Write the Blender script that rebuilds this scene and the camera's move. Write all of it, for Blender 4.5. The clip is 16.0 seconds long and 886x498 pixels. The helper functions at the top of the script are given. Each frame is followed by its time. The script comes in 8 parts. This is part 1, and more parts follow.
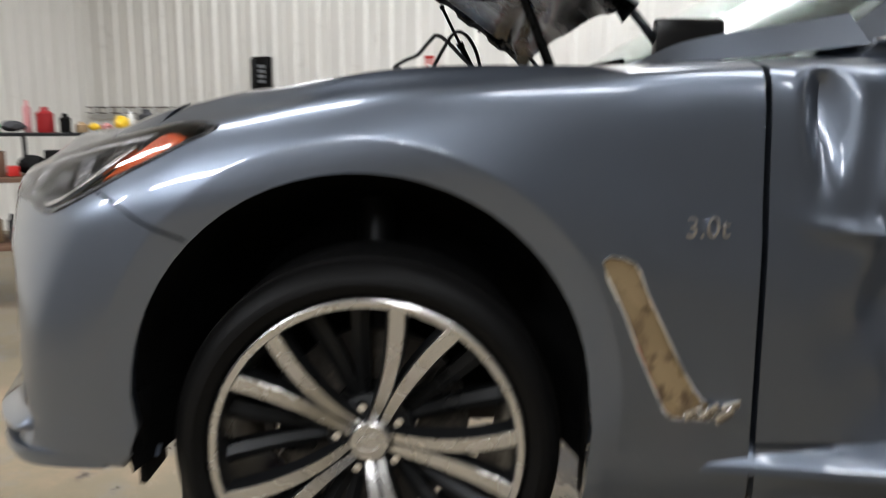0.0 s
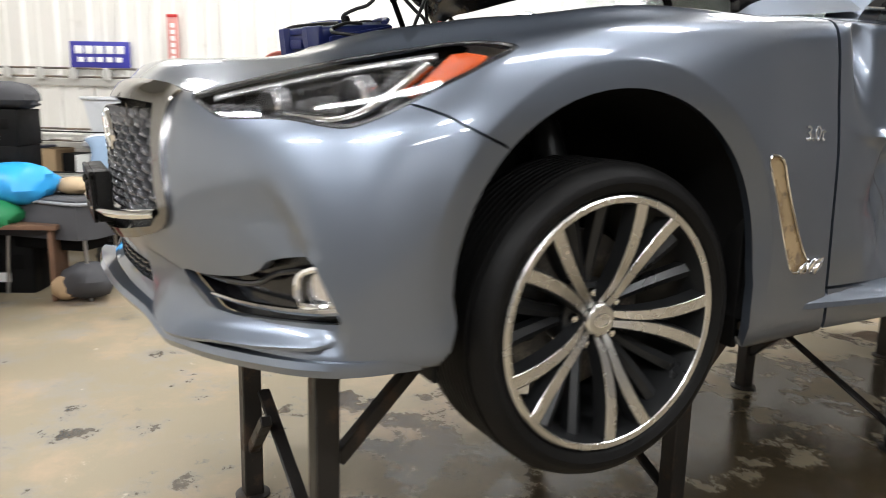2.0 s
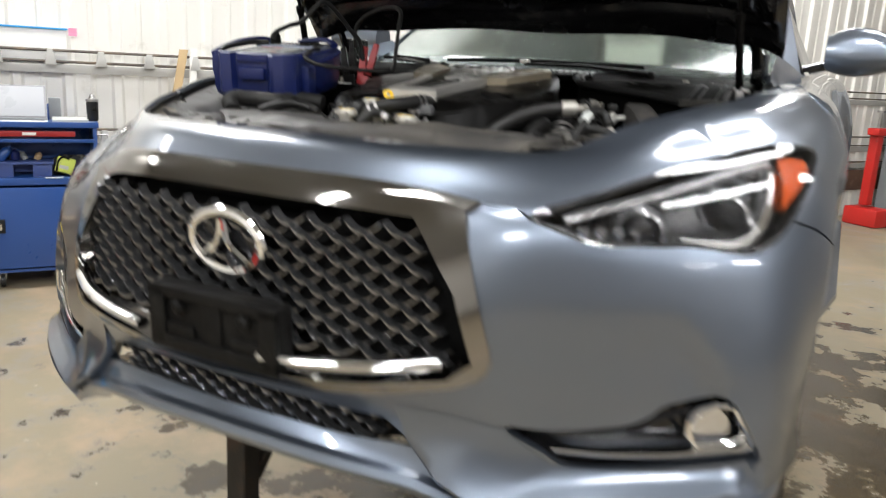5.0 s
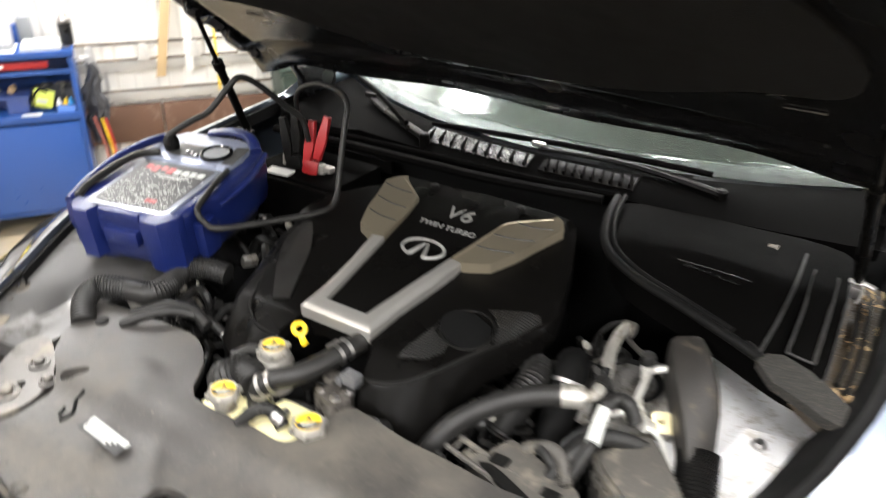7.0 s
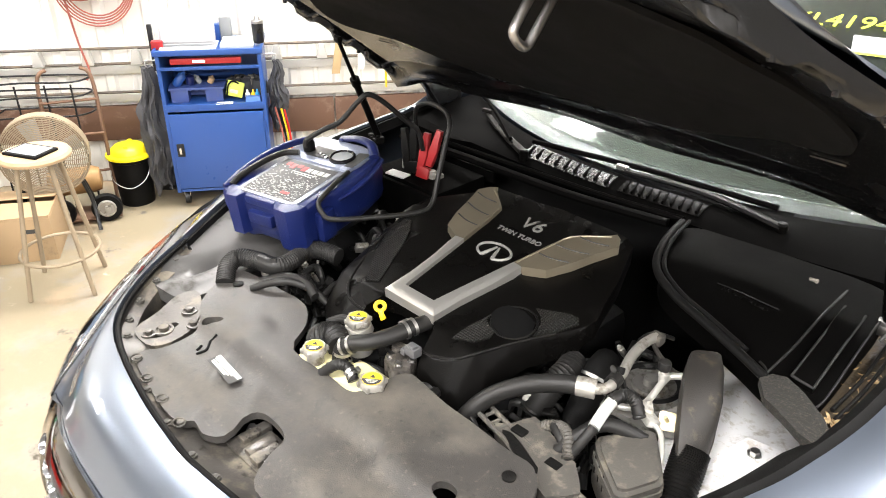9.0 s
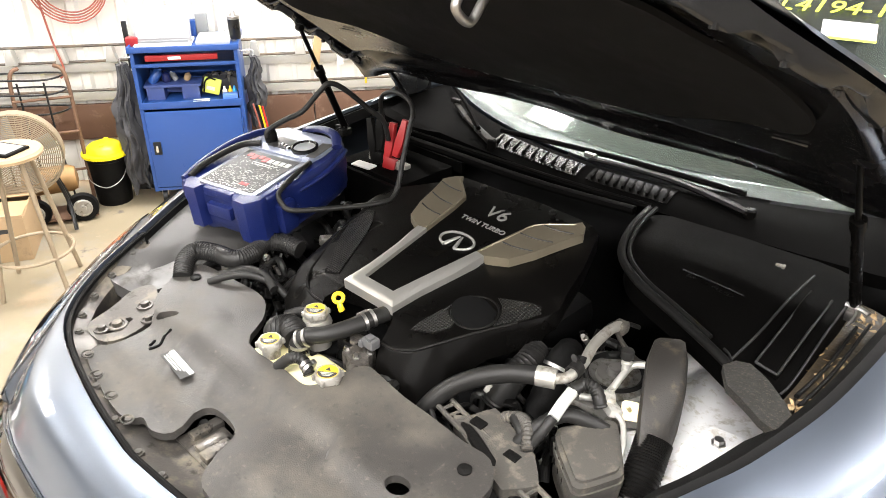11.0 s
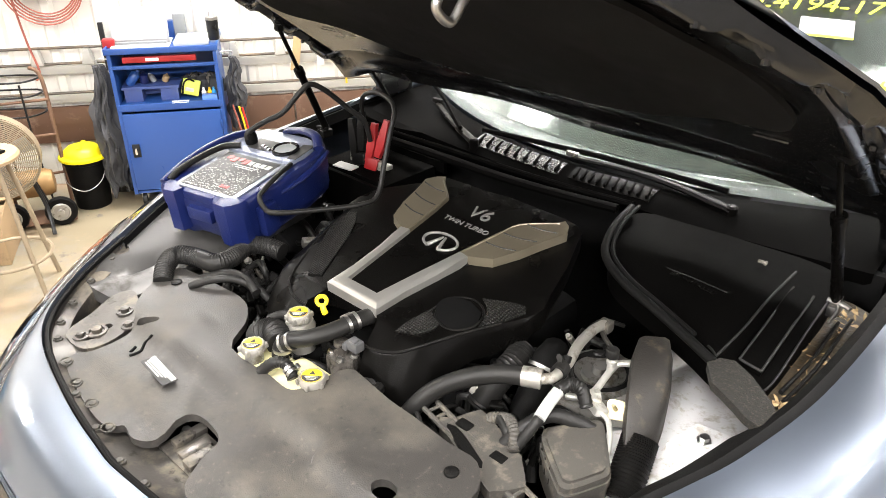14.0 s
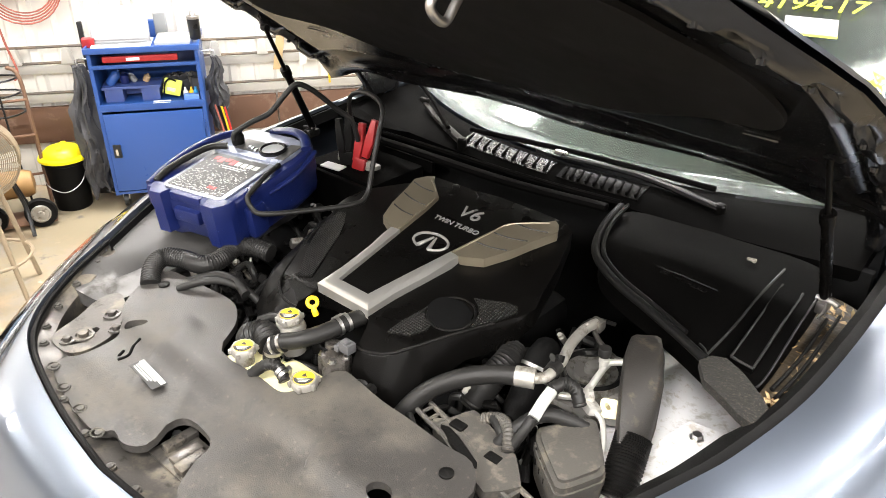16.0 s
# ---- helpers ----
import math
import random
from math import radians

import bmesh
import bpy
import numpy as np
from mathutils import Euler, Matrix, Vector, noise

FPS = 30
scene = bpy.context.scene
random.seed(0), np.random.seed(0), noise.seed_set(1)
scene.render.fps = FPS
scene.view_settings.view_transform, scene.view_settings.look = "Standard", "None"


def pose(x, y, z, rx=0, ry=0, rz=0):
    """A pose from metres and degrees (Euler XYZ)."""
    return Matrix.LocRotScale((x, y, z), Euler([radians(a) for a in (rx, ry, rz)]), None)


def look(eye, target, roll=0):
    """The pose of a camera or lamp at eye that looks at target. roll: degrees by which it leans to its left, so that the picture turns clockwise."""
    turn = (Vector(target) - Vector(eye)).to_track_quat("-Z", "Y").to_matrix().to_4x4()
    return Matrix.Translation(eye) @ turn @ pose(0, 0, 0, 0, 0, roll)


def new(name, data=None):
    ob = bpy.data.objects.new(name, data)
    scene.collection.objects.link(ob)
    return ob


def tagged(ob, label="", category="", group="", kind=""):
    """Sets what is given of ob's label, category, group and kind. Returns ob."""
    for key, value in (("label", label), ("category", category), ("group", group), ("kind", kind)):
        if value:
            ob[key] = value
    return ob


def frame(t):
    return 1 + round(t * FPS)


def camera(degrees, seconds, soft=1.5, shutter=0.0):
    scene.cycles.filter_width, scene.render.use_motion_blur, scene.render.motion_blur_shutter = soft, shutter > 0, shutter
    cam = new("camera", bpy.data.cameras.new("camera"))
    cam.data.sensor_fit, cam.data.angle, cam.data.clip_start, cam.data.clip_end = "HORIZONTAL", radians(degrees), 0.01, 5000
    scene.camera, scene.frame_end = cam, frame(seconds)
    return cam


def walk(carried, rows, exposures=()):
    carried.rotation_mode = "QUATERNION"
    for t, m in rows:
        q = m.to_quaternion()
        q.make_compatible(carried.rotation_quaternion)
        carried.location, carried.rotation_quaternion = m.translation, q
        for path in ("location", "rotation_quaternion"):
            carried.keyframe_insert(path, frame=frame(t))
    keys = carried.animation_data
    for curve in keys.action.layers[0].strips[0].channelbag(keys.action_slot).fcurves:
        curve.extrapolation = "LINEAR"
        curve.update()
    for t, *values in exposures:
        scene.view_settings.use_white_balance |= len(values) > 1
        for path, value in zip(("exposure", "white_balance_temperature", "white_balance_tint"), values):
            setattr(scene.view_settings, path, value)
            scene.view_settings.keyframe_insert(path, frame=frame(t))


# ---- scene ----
from mathutils.geometry import delaunay_2d_cdt

cam = camera(60.8, 16.0, soft=.6, shutter=0.9)
PATH = [
    (0, (2.012, 0.088, 1.38), (0.042, 0.116, 1.033), 0.5),
    (0.5, (2.097, -0.171, 1.314), (0.154, 0.107, 0.928), 0.4),
    (1, (2.153, -0.43, 1.311), (0.261, 0.081, 0.912), 0.8),
    (1.5, (2.072, -0.714, 1.281), (0.249, 0.011, 0.894), 1.1),
    (2, (1.958, -0.966, 1.269), (0.226, -0.045, 0.88), 1.4),
    (2.5, (1.879, -1.25, 1.296), (0.257, -0.146, 0.908), 1.7),
    (3, (1.746, -1.45, 1.286), (0.24, -0.192, 0.901), 2.0),
    (3.2, (1.677, -1.518, 1.284), (0.222, -0.2, 0.9), 2.2),
    (5.3, (0.758, -1.729, 1.572), (-0.099, 0.013, 1.093), 2.9),
    (5.5, (0.676, -1.608, 1.699), (-0.181, 0.128, 1.195), 2.6),
    (6, (0.504, -1.282, 1.906), (-0.357, 0.426, 1.32), 2.2),
    (6.5, (0.502, -0.984, 1.974), (-0.404, 0.636, 1.229), 1.6),
    (7, (0.623, -0.922, 2.037), (-0.299, 0.583, 1.097), 1.7),
    (7.5, (0.786, -1.001, 2.09), (-0.368, 0.337, 1.153), 1.9),
    (8, (0.887, -0.988, 2.151), (-0.367, 0.243, 1.196), 0.5),
    (8.5, (0.893, -0.988, 2.174), (-0.368, 0.235, 1.218), 0.4),
    (9, (0.872, -0.976, 2.158), (-0.38, 0.255, 1.202), 0.5),
    (11.5, (0.901, -0.919, 2.126), (-0.329, 0.333, 1.167), 0.2),
    (12, (0.904, -0.929, 2.132), (-0.32, 0.327, 1.172), 0.2),
    (12.5, (0.902, -0.935, 2.138), (-0.312, 0.33, 1.175), 0.3),
    (13, (0.902, -0.919, 2.13), (-0.311, 0.349, 1.169), 0.2),
    (13.5, (0.897, -0.915, 2.126), (-0.31, 0.359, 1.166), 0.2),
    (14, (0.889, -0.917, 2.126), (-0.311, 0.363, 1.165), 0.2),
    (14.5, (0.886, -0.922, 2.126), (-0.308, 0.363, 1.164), 0.2),
    (15, (0.882, -0.922, 2.125), (-0.306, 0.368, 1.163), 0.2),
    (15.5, (0.882, -0.921, 2.127), (-0.3, 0.374, 1.164), 0.2),
    (16, (0.875, -0.924, 2.126), (-0.29, 0.386, 1.163), 0.5),
]
walk(cam, [(t, look(eye, target, roll)) for t, eye, target, roll in PATH], [(0, -1.20, 6050, 11), (.5, -.48, 6200, 12), (2.0, -.54, 6200, 11), (2.6, -.70, 6200, 11), (3.2, -.74, 6200, 11), (5.3, -.70, 6200, 10), (6.2, -.50, 6250, 10), (7.5, .50, 6450, 12), (8.5, .44, 6480, 12), (16, .40, 6550, 12)])

# ---- light: a closed workshop under rows of ceiling tubes, the rear rows added as fill ----
world = bpy.data.worlds.new("world")
scene.world = world
world.use_nodes = True
world.node_tree.nodes["Background"].inputs[0].default_value = (.9, .95, 1, 1)
world.node_tree.nodes["Background"].inputs[1].default_value = .03

ROOM = pose(0, 0, 0, 0, 0, 55.2)     # local x runs along the rear wall, local y towards it
ROOM_H = 4.6
# rows at y -4.8 and beyond are unseen fill that brightens nose, flank and bay
TUBES = [(-4.3, 3.55, .6), (-.85, 3.10, 1.45), (2.3, 3.55, 1.2), (5.6, 3.55, 1.2), (-4.3, -1.4, 1.6), (-1.0, -1.4, .9), (2.3, -1.4, .4), (5.6, -1.4, .6), (2.7, .20, .62), (-4.3, -4.8, 2.6), (-1.0, -4.8, 1.8), (2.3, -4.8, 1.4), (2.3, -7.7, .8), (5.0, -7.2, 1.5)]
TUBE_W = 158


# ---- materials ----
def mat(name, color, rough=.5, metal=0.0, vary=.12, scale=6.0, grain=.0, gscale=120.0, coat=0.0, rvary=.1, spec=.5):
    """Painted, plastic or metal surface: colour mottled at a large and a fine scale, fine relief, uneven gloss."""
    m = bpy.data.materials.new(name)
    m.use_nodes = True
    nt = m.node_tree
    b = nt.nodes["Principled BSDF"]
    co = nt.nodes.new("ShaderNodeTexCoord")
    n1, n2 = nt.nodes.new("ShaderNodeTexNoise"), nt.nodes.new("ShaderNodeTexNoise")
    n1.inputs["Scale"].default_value, n2.inputs["Scale"].default_value = scale, gscale
    n1.inputs["Detail"].default_value, n2.inputs["Detail"].default_value = 6, 3
    for n in (n1, n2):
        nt.links.new(co.outputs["Object"], n.inputs["Vector"])
    mix = nt.nodes.new("ShaderNodeMix")
    mix.data_type = "RGBA"
    c = Vector(color)
    mix.inputs[6].default_value = (*(c * (1 - vary)), 1)
    mix.inputs[7].default_value = (*[min(1, x) for x in c * (1 + vary)], 1)
    nt.links.new(n1.outputs["Fac"], mix.inputs[0])
    nt.links.new(mix.outputs[2], b.inputs["Base Color"])
    r = nt.nodes.new("ShaderNodeMapRange")
    r.inputs[1].default_value, r.inputs[2].default_value = .3, .7
    r.inputs[3].default_value, r.inputs[4].default_value = max(.02, rough - rvary), min(1, rough + rvary)
    nt.links.new(n1.outputs["Fac"], r.inputs[0])
    nt.links.new(r.outputs[0], b.inputs["Roughness"])
    b.inputs["Metallic"].default_value = metal
    b.inputs["Specular IOR Level"].default_value = spec
    b.inputs["Coat Weight"].default_value = coat
    b.inputs["Coat Roughness"].default_value = .03
    if grain:
        bump = nt.nodes.new("ShaderNodeBump")
        bump.inputs["Strength"].default_value, bump.inputs["Distance"].default_value = grain, .002
        nt.links.new(n2.outputs["Fac"], bump.inputs["Height"])
        nt.links.new(bump.outputs[0], b.inputs["Normal"])
    return m


def worn(m, color, amount=.55, scale=9.0, rough=.8, soft=.06):
    """Adds blotches of dirt, dust or rust with edges of their own over a material."""
    nt = m.node_tree
    b = nt.nodes["Principled BSDF"]
    co, n = nt.nodes.new("ShaderNodeTexCoord"), nt.nodes.new("ShaderNodeTexNoise")
    n.inputs["Scale"].default_value, n.inputs["Detail"].default_value, n.inputs["Roughness"].default_value = scale, 9, .68
    nt.links.new(co.outputs["Object"], n.inputs["Vector"])
    r = nt.nodes.new("ShaderNodeMapRange")
    r.inputs[1].default_value, r.inputs[2].default_value = amount - soft, amount + soft
    nt.links.new(n.outputs["Fac"], r.inputs[0])
    for socket, value, kind in (("Base Color", (*color, 1), "RGBA"), ("Roughness", rough, "FLOAT")):
        mix = nt.nodes.new("ShaderNodeMix")
        mix.data_type = kind
        a, bb, out = (6, 7, 2) if kind == "RGBA" else (2, 3, 0)
        old = b.inputs[socket].links[0].from_socket
        nt.links.new(old, mix.inputs[a])
        mix.inputs[bb].default_value = value
        nt.links.new(r.outputs[0], mix.inputs[0])
        nt.links.new(mix.outputs[out], b.inputs[socket])
    return m


def glass(name, tint=(1, 1, 1), rough=.0, alpha=1.0):
    m = bpy.data.materials.new(name)
    m.use_nodes = True
    b = m.node_tree.nodes["Principled BSDF"]
    b.inputs["Base Color"].default_value = (*tint, 1)
    b.inputs["Roughness"].default_value = rough
    b.inputs["Transmission Weight"].default_value = alpha
    b.inputs["IOR"].default_value = 1.45
    return m


def glow(name, color, strength):
    m = bpy.data.materials.new(name)
    m.use_nodes = True
    b = m.node_tree.nodes["Principled BSDF"]
    b.inputs["Emission Color"].default_value, b.inputs["Emission Strength"].default_value = (*color, 1), strength
    return m


PAINT = mat("slate_paint", (.138, .160, .198), .34, .88, .05, 3, .015, 900, coat=1.0, rvary=.03)
# inner slate paint as it looks where lit, light put into the colour, with dust
LITFLANGE = worn(mat("lit_flange_paint", (.070, .072, .076), .30, .5, .15, 12, .1, 300), (.16, .15, .135), .58, 26)
CHROME = mat("chrome", (.82, .82, .82), .07, 1, .03, 8, rvary=.03)
DARKCHROME = mat("smoked_chrome", (.26, .25, .24), .10, 1, .04, 8, rvary=.04)
GRILLE = mat("smoked_gloss", (.20, .20, .205), .18, .9, .1, 12, rvary=.05)
GLOSSBLACK = mat("gloss_black", (.008, .008, .009), .12, 0, .1, 5, rvary=.05)
PLASTIC = worn(worn(mat("black_plastic", (.0062, .0060, .0057), .42, 0, .2, 12, .3, 500, spec=.09), (.014, .013, .0115), .64, 11, .7, .12), (.032, .029, .025), .66, 120, .7, .05)
COVER = worn(worn(worn(mat("cover_plastic", (.038, .0355, .033), .46, 0, .25, 5, .35, 520), (.100, .089, .072), .60, 5, .75, .12), (.10, .09, .075), .63, 130, .7, .05), (.022, .021, .020), .64, 60, .5, .06)
COVER = worn(COVER, (.20, .175, .14), .70, 330, .8, .03)
BLACKPL = worn(mat("clean_black_plastic", (.0026, .0024, .0022), .31, 0, .25, 9, .15, 500, rvary=.08, spec=.075), (.006, .0055, .0047), .67, 110, .6, .05)
# near-black for bay, wells and openings: the shade of the depth is in the colour
SHADEBLACK = mat("shade_black", (.004, .004, .004), .7, 0, .3, 8, .3, 80, spec=.08)
RUBBER = mat("rubber", (.0048, .0047, .0046), .60, 0, .2, 10, .25, 300, spec=.11)
BLACKMATT = worn(mat("matt_black_plastic", (.0020, .0019, .0018), .50, 0, .3, 10, .20, 500, rvary=.06, spec=.02), (.006, .0054, .0047), .68, 90, .8, .05)
BLACKMATT.node_tree.nodes["Principled BSDF"].inputs["IOR"].default_value = 1.28
TYRE = mat("tyre_rubber", (.0036, .0035, .0034), .50, 0, .2, 8, .3, 250, spec=.14)
RIMFACE = mat("machined_alloy", (.62, .615, .60), .27, 1, .02, 20, rvary=.03)
RIMDARK = mat("grey_alloy", (.024, .025, .026), .35, .6, .15, 12)
STEEL = mat("steel", (.42, .41, .40), .36, 1, .15, 20, .1, 200)
ALLOY = worn(mat("cast_alloy", (.40, .385, .35), .40, .6, .15, 20, .4, 120), (.18, .16, .13), .58, 20)
GREYMETAL = worn(worn(mat("grey_primer", (.060, .055, .050), .36, .35, .3, 12, .15, 200), (.20, .175, .135), .57, 14, .75, .08), (.035, .030, .025), .62, 30, .6, .04)
SILVERIN = worn(worn(mat("silver_panel", (.78, .78, .785), .38, .20, .10, 8), (.50, .47, .42), .60, 22), (.60, .57, .52), .60, 70)
TRIM = mat("bronze_trim", (.30, .26, .19), .36, .75, .06, 30, .06, 700, rvary=.05)
LETTER = mat("satin_silver", (.34, .335, .32), .35, .55, .05, 30)
DUSTY = worn(mat("dusty_plastic", (.060, .056, .050), .5, 0, .2, 9, .35, 420, spec=.3), (.125, .112, .090), .58, 34, .7, .06)
EDGEPL = mat("worn_plastic_edge", (.008, .0078, .0075), .5, 0, .3, 30, .1, 300)
HOSE = mat("hose_rubber", (.014, .0136, .013), .42, 0, .25, 14, .2, 250, spec=.25)
TANK = mat("yellowed_tank", (.80, .74, .42), .45, 0, .10, 12)
YELLOW = mat("yellow_plastic", (.85, .55, .02), .4, 0, .06, 10)
WHITE = mat("white_label", (.80, .80, .78), .6, 0, .05, 15)
PAPERGREY = mat("grey_paper", (.44, .45, .43), .7, 0, .1, 40)
INK = mat("black_ink", (.03, .03, .03), .6)
RED = mat("red_plastic", (.30, .012, .014), .4, 0, .15, 12)
AMBER = mat("amber_lens", (.24, .036, .004), .18, 0, .1, 40)
LENSGREY = mat("lamp_reflector", (.6, .6, .62), .12, .9, .1, 30)
HLBLACK = mat("lamp_bezel", (.010, .010, .011), .22, .2, .2, 30)
CLEAR = glass("clear_lens")
WINDGLASS = glass("windscreen_glass", (.66, .80, .72), .11)


def streak(m, amount=.02):
    """Dried run-off and dust: pale streaks down a pane."""
    nt = m.node_tree
    b, out = nt.nodes["Principled BSDF"], nt.nodes["Material Output"]
    co, mp, n1, n2 = [nt.nodes.new("ShaderNode" + k) for k in ("TexCoord", "Mapping", "TexNoise", "TexNoise")]
    mp.inputs["Scale"].default_value = (60, 5, 5)
    mp.inputs["Rotation"].default_value = (0, 0, -.25)
    n1.inputs["Detail"].default_value, n2.inputs["Scale"].default_value, n2.inputs["Detail"].default_value = 4, 7, 8
    nt.links.new(co.outputs["Object"], mp.inputs[0])
    nt.links.new(mp.outputs[0], n1.inputs["Vector"])
    nt.links.new(co.outputs["Object"], n2.inputs["Vector"])
    mul = nt.nodes.new("ShaderNodeMath")
    mul.operation = "MULTIPLY"
    nt.links.new(n1.outputs["Fac"], mul.inputs[0])
    nt.links.new(n2.outputs["Fac"], mul.inputs[1])
    r = nt.nodes.new("ShaderNodeMapRange")
    r.inputs[1].default_value, r.inputs[2].default_value, r.inputs[4].default_value = .20, .40, amount
    nt.links.new(mul.outputs[0], r.inputs[0])
    dust, mix = nt.nodes.new("ShaderNodeBsdfDiffuse"), nt.nodes.new("ShaderNodeMixShader")
    dust.inputs[0].default_value = (.45, .47, .43, 1)
    nt.links.new(r.outputs[0], mix.inputs[0])
    nt.links.new(b.outputs[0], mix.inputs[1])
    nt.links.new(dust.outputs[0], mix.inputs[2])
    nt.links.new(mix.outputs[0], out.inputs[0])


streak(WINDGLASS)
RACK = worn(mat("rack_steel", (.018, .016, .014), .45, .4, .25, 8, .3, 120), (.07, .045, .03), .60, 12)
BLUE = worn(mat("blue_enamel", (.016, .064, .25), .36, 0, .06, 4, .05, 300, coat=.2), (.07, .11, .30), .70, 30)
BLUEPLASTIC = worn(worn(mat("blue_plastic", (.0050, .011, .072), .36, 0, .25, 10, .3, 350), (.07, .09, .20), .66, 60, .6, .03), (.18, .20, .28), .72, 24, .6, .03)
WOOD = mat("pine_wood", (.50, .36, .19), .6, 0, .15, 8, .2, 90)
STOOLWOOD = mat("stool_wood", (.40, .29, .17), .55, 0, .12, 10, .2, 90)
BROWN = worn(mat("brown_board", (.11, .055, .032), .6, 0, .25, 6, .2, 90), (.20, .13, .09), .62, 8)
CARD = worn(mat("cardboard", (.36, .25, .14), .8, 0, .1, 5, .1, 150), (.25, .18, .11), .66, 9)
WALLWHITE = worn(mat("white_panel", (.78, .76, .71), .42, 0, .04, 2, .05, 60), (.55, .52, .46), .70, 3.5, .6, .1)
# for walls out of view: darkened so that little light comes back from them
UNSEENWALL = worn(mat("unseen_wall_grey", (.23, .22, .21), .7, 0, .15, 2, .2, 60), (.13, .12, .11), .62, 2.5)
GIRT = mat("girt_steel", (.50, .49, .46), .45, .3, .12, 6)
CEIL = mat("ceiling_panel", (.42, .42, .41), .7, 0, .06, 2)
RUST = mat("rusty_steel", (.16, .09, .055), .7, .3, .4, 14, .4, 120)
REDHOSE = mat("red_hose", (.36, .10, .07), .5, 0, .15, 10)
CLOTH = mat("dark_cloth", (.050, .050, .054), .9, 0, .3, 10, .6, 200)
DENIM = mat("denim", (.16, .22, .30), .9, 0, .25, 12, .6, 250)
BAGWHITE = mat("white_bag", (.75, .76, .78), .4, 0, .08, 12)
BAGBLUE = mat("blue_bag", (.03, .32, .70), .4, 0, .12, 12)
BINRED = worn(mat("maroon_bin", (.13, .035, .03), .5, 0, .15, 6, .1, 200), (.2, .1, .08), .66, 10)
GREYPLASTIC = mat("grey_plastic", (.22, .23, .24), .5, 0, .15, 6, .15, 200)
REDPAINT = worn(mat("red_paint", (.50, .02, .015), .4, 0, .12, 8), (.12, .05, .04), .66, 20)
TAPE = worn(mat("kraft_tape", (.30, .22, .12), .28, .25, .2, 14), (.12, .08, .045), .58, 26, .3, .05)
YMARK = mat("yellow_marker", (.75, .85, .03), .6, 0, .1, 20)


def floor_material():
    """Worn concrete: buff cement, grey and rusty stains, dark spots and wet patches."""
    m = mat("concrete", (.225, .188, .124), .5, 0, .14, 1.2, .25, 160, rvary=.1)
    worn(m, (.36, .26, .17), .60, 1.6, .6, .10)
    worn(m, (.22, .205, .18), .585, 2.6, .5, .08)
    worn(m, (.09, .075, .06), .655, 4.5, .3, .03)
    worn(m, (.40, .35, .27), .68, 7.0, .6, .03)
    # meltwater that has run out under the car: dark, with a ragged edge
    nt = m.node_tree
    b = nt.nodes["Principled BSDF"]
    co, sep, n = nt.nodes.new("ShaderNodeTexCoord"), nt.nodes.new("ShaderNodeSeparateXYZ"), nt.nodes.new("ShaderNodeTexNoise")
    n.inputs["Scale"].default_value, n.inputs["Detail"].default_value, n.inputs["Roughness"].default_value = 2.6, 9, .66
    nt.links.new(co.outputs["Object"], sep.inputs[0])
    nt.links.new(co.outputs["Object"], n.inputs["Vector"])

    def math_node(op, *ins):
        q = nt.nodes.new("ShaderNodeMath")
        q.operation = op
        for k, v in enumerate(ins):
            if isinstance(v, (int, float)):
                q.inputs[k].default_value = v
            else:
                nt.links.new(v, q.inputs[k])
        return q.outputs[0]
    dx = math_node("DIVIDE", math_node("SUBTRACT", sep.outputs[0], .7), 2.5)
    dy = math_node("DIVIDE", math_node("SUBTRACT", sep.outputs[1], 1.5), 2.3)
    r = math_node("SQRT", math_node("ADD", math_node("MULTIPLY", dx, dx), math_node("MULTIPLY", dy, dy)))
    wet = math_node("ADD", math_node("MULTIPLY", math_node("SUBTRACT", 1.05, r), .8), math_node("MULTIPLY", math_node("SUBTRACT", n.outputs["Fac"], .54), 4.6))
    edge = nt.nodes.new("ShaderNodeMapRange")
    edge.inputs[1].default_value, edge.inputs[2].default_value = .0, .30
    nt.links.new(wet, edge.inputs[0])
    mix = nt.nodes.new("ShaderNodeMix")
    mix.data_type = "RGBA"
    nt.links.new(edge.outputs[0], mix.inputs[0])
    dark = nt.nodes.new("ShaderNodeMix")
    dark.data_type, dark.blend_type = "RGBA", "MULTIPLY"
    dark.inputs[0].default_value = 1
    dark.inputs[7].default_value = (.28, .255, .225, 1)
    old = b.inputs["Base Color"].links[0].from_socket
    nt.links.new(old, dark.inputs[6])
    nt.links.new(old, mix.inputs[6])
    nt.links.new(dark.outputs[2], mix.inputs[7])
    nt.links.new(mix.outputs[2], b.inputs["Base Color"])
    gl = nt.nodes.new("ShaderNodeMix")
    nt.links.new(edge.outputs[0], gl.inputs[0])
    nt.links.new(b.inputs["Roughness"].links[0].from_socket, gl.inputs[2])
    gl.inputs[3].default_value = .09
    nt.links.new(gl.outputs[0], b.inputs["Roughness"])
    return m


CONCRETE = floor_material()


# ---- mesh helpers ----
def obj(name, bm, material, parent=None, label="", sharp=38):
    me = bpy.data.meshes.new(name)
    bmesh.ops.recalc_face_normals(bm, faces=bm.faces)
    bm.to_mesh(me)
    bm.free()
    me.shade_smooth()
    me.set_sharp_from_angle(angle=radians(sharp))
    for m in material if isinstance(material, (list, tuple)) else [material]:
        me.materials.append(m)
    ob = new(name, me)
    if parent:
        ob.parent = parent
    return tagged(ob, label)


def part(name, bm, material, parent, label="", sharp=38):
    return obj(name, bm, material, parent, label, sharp)


def thing(name, label, category, group="", kind="", m=None):
    e = tagged(new(name), label, category, group, kind)
    if m is not None:
        e.matrix_world = m
    return e


def B():
    return bmesh.new()


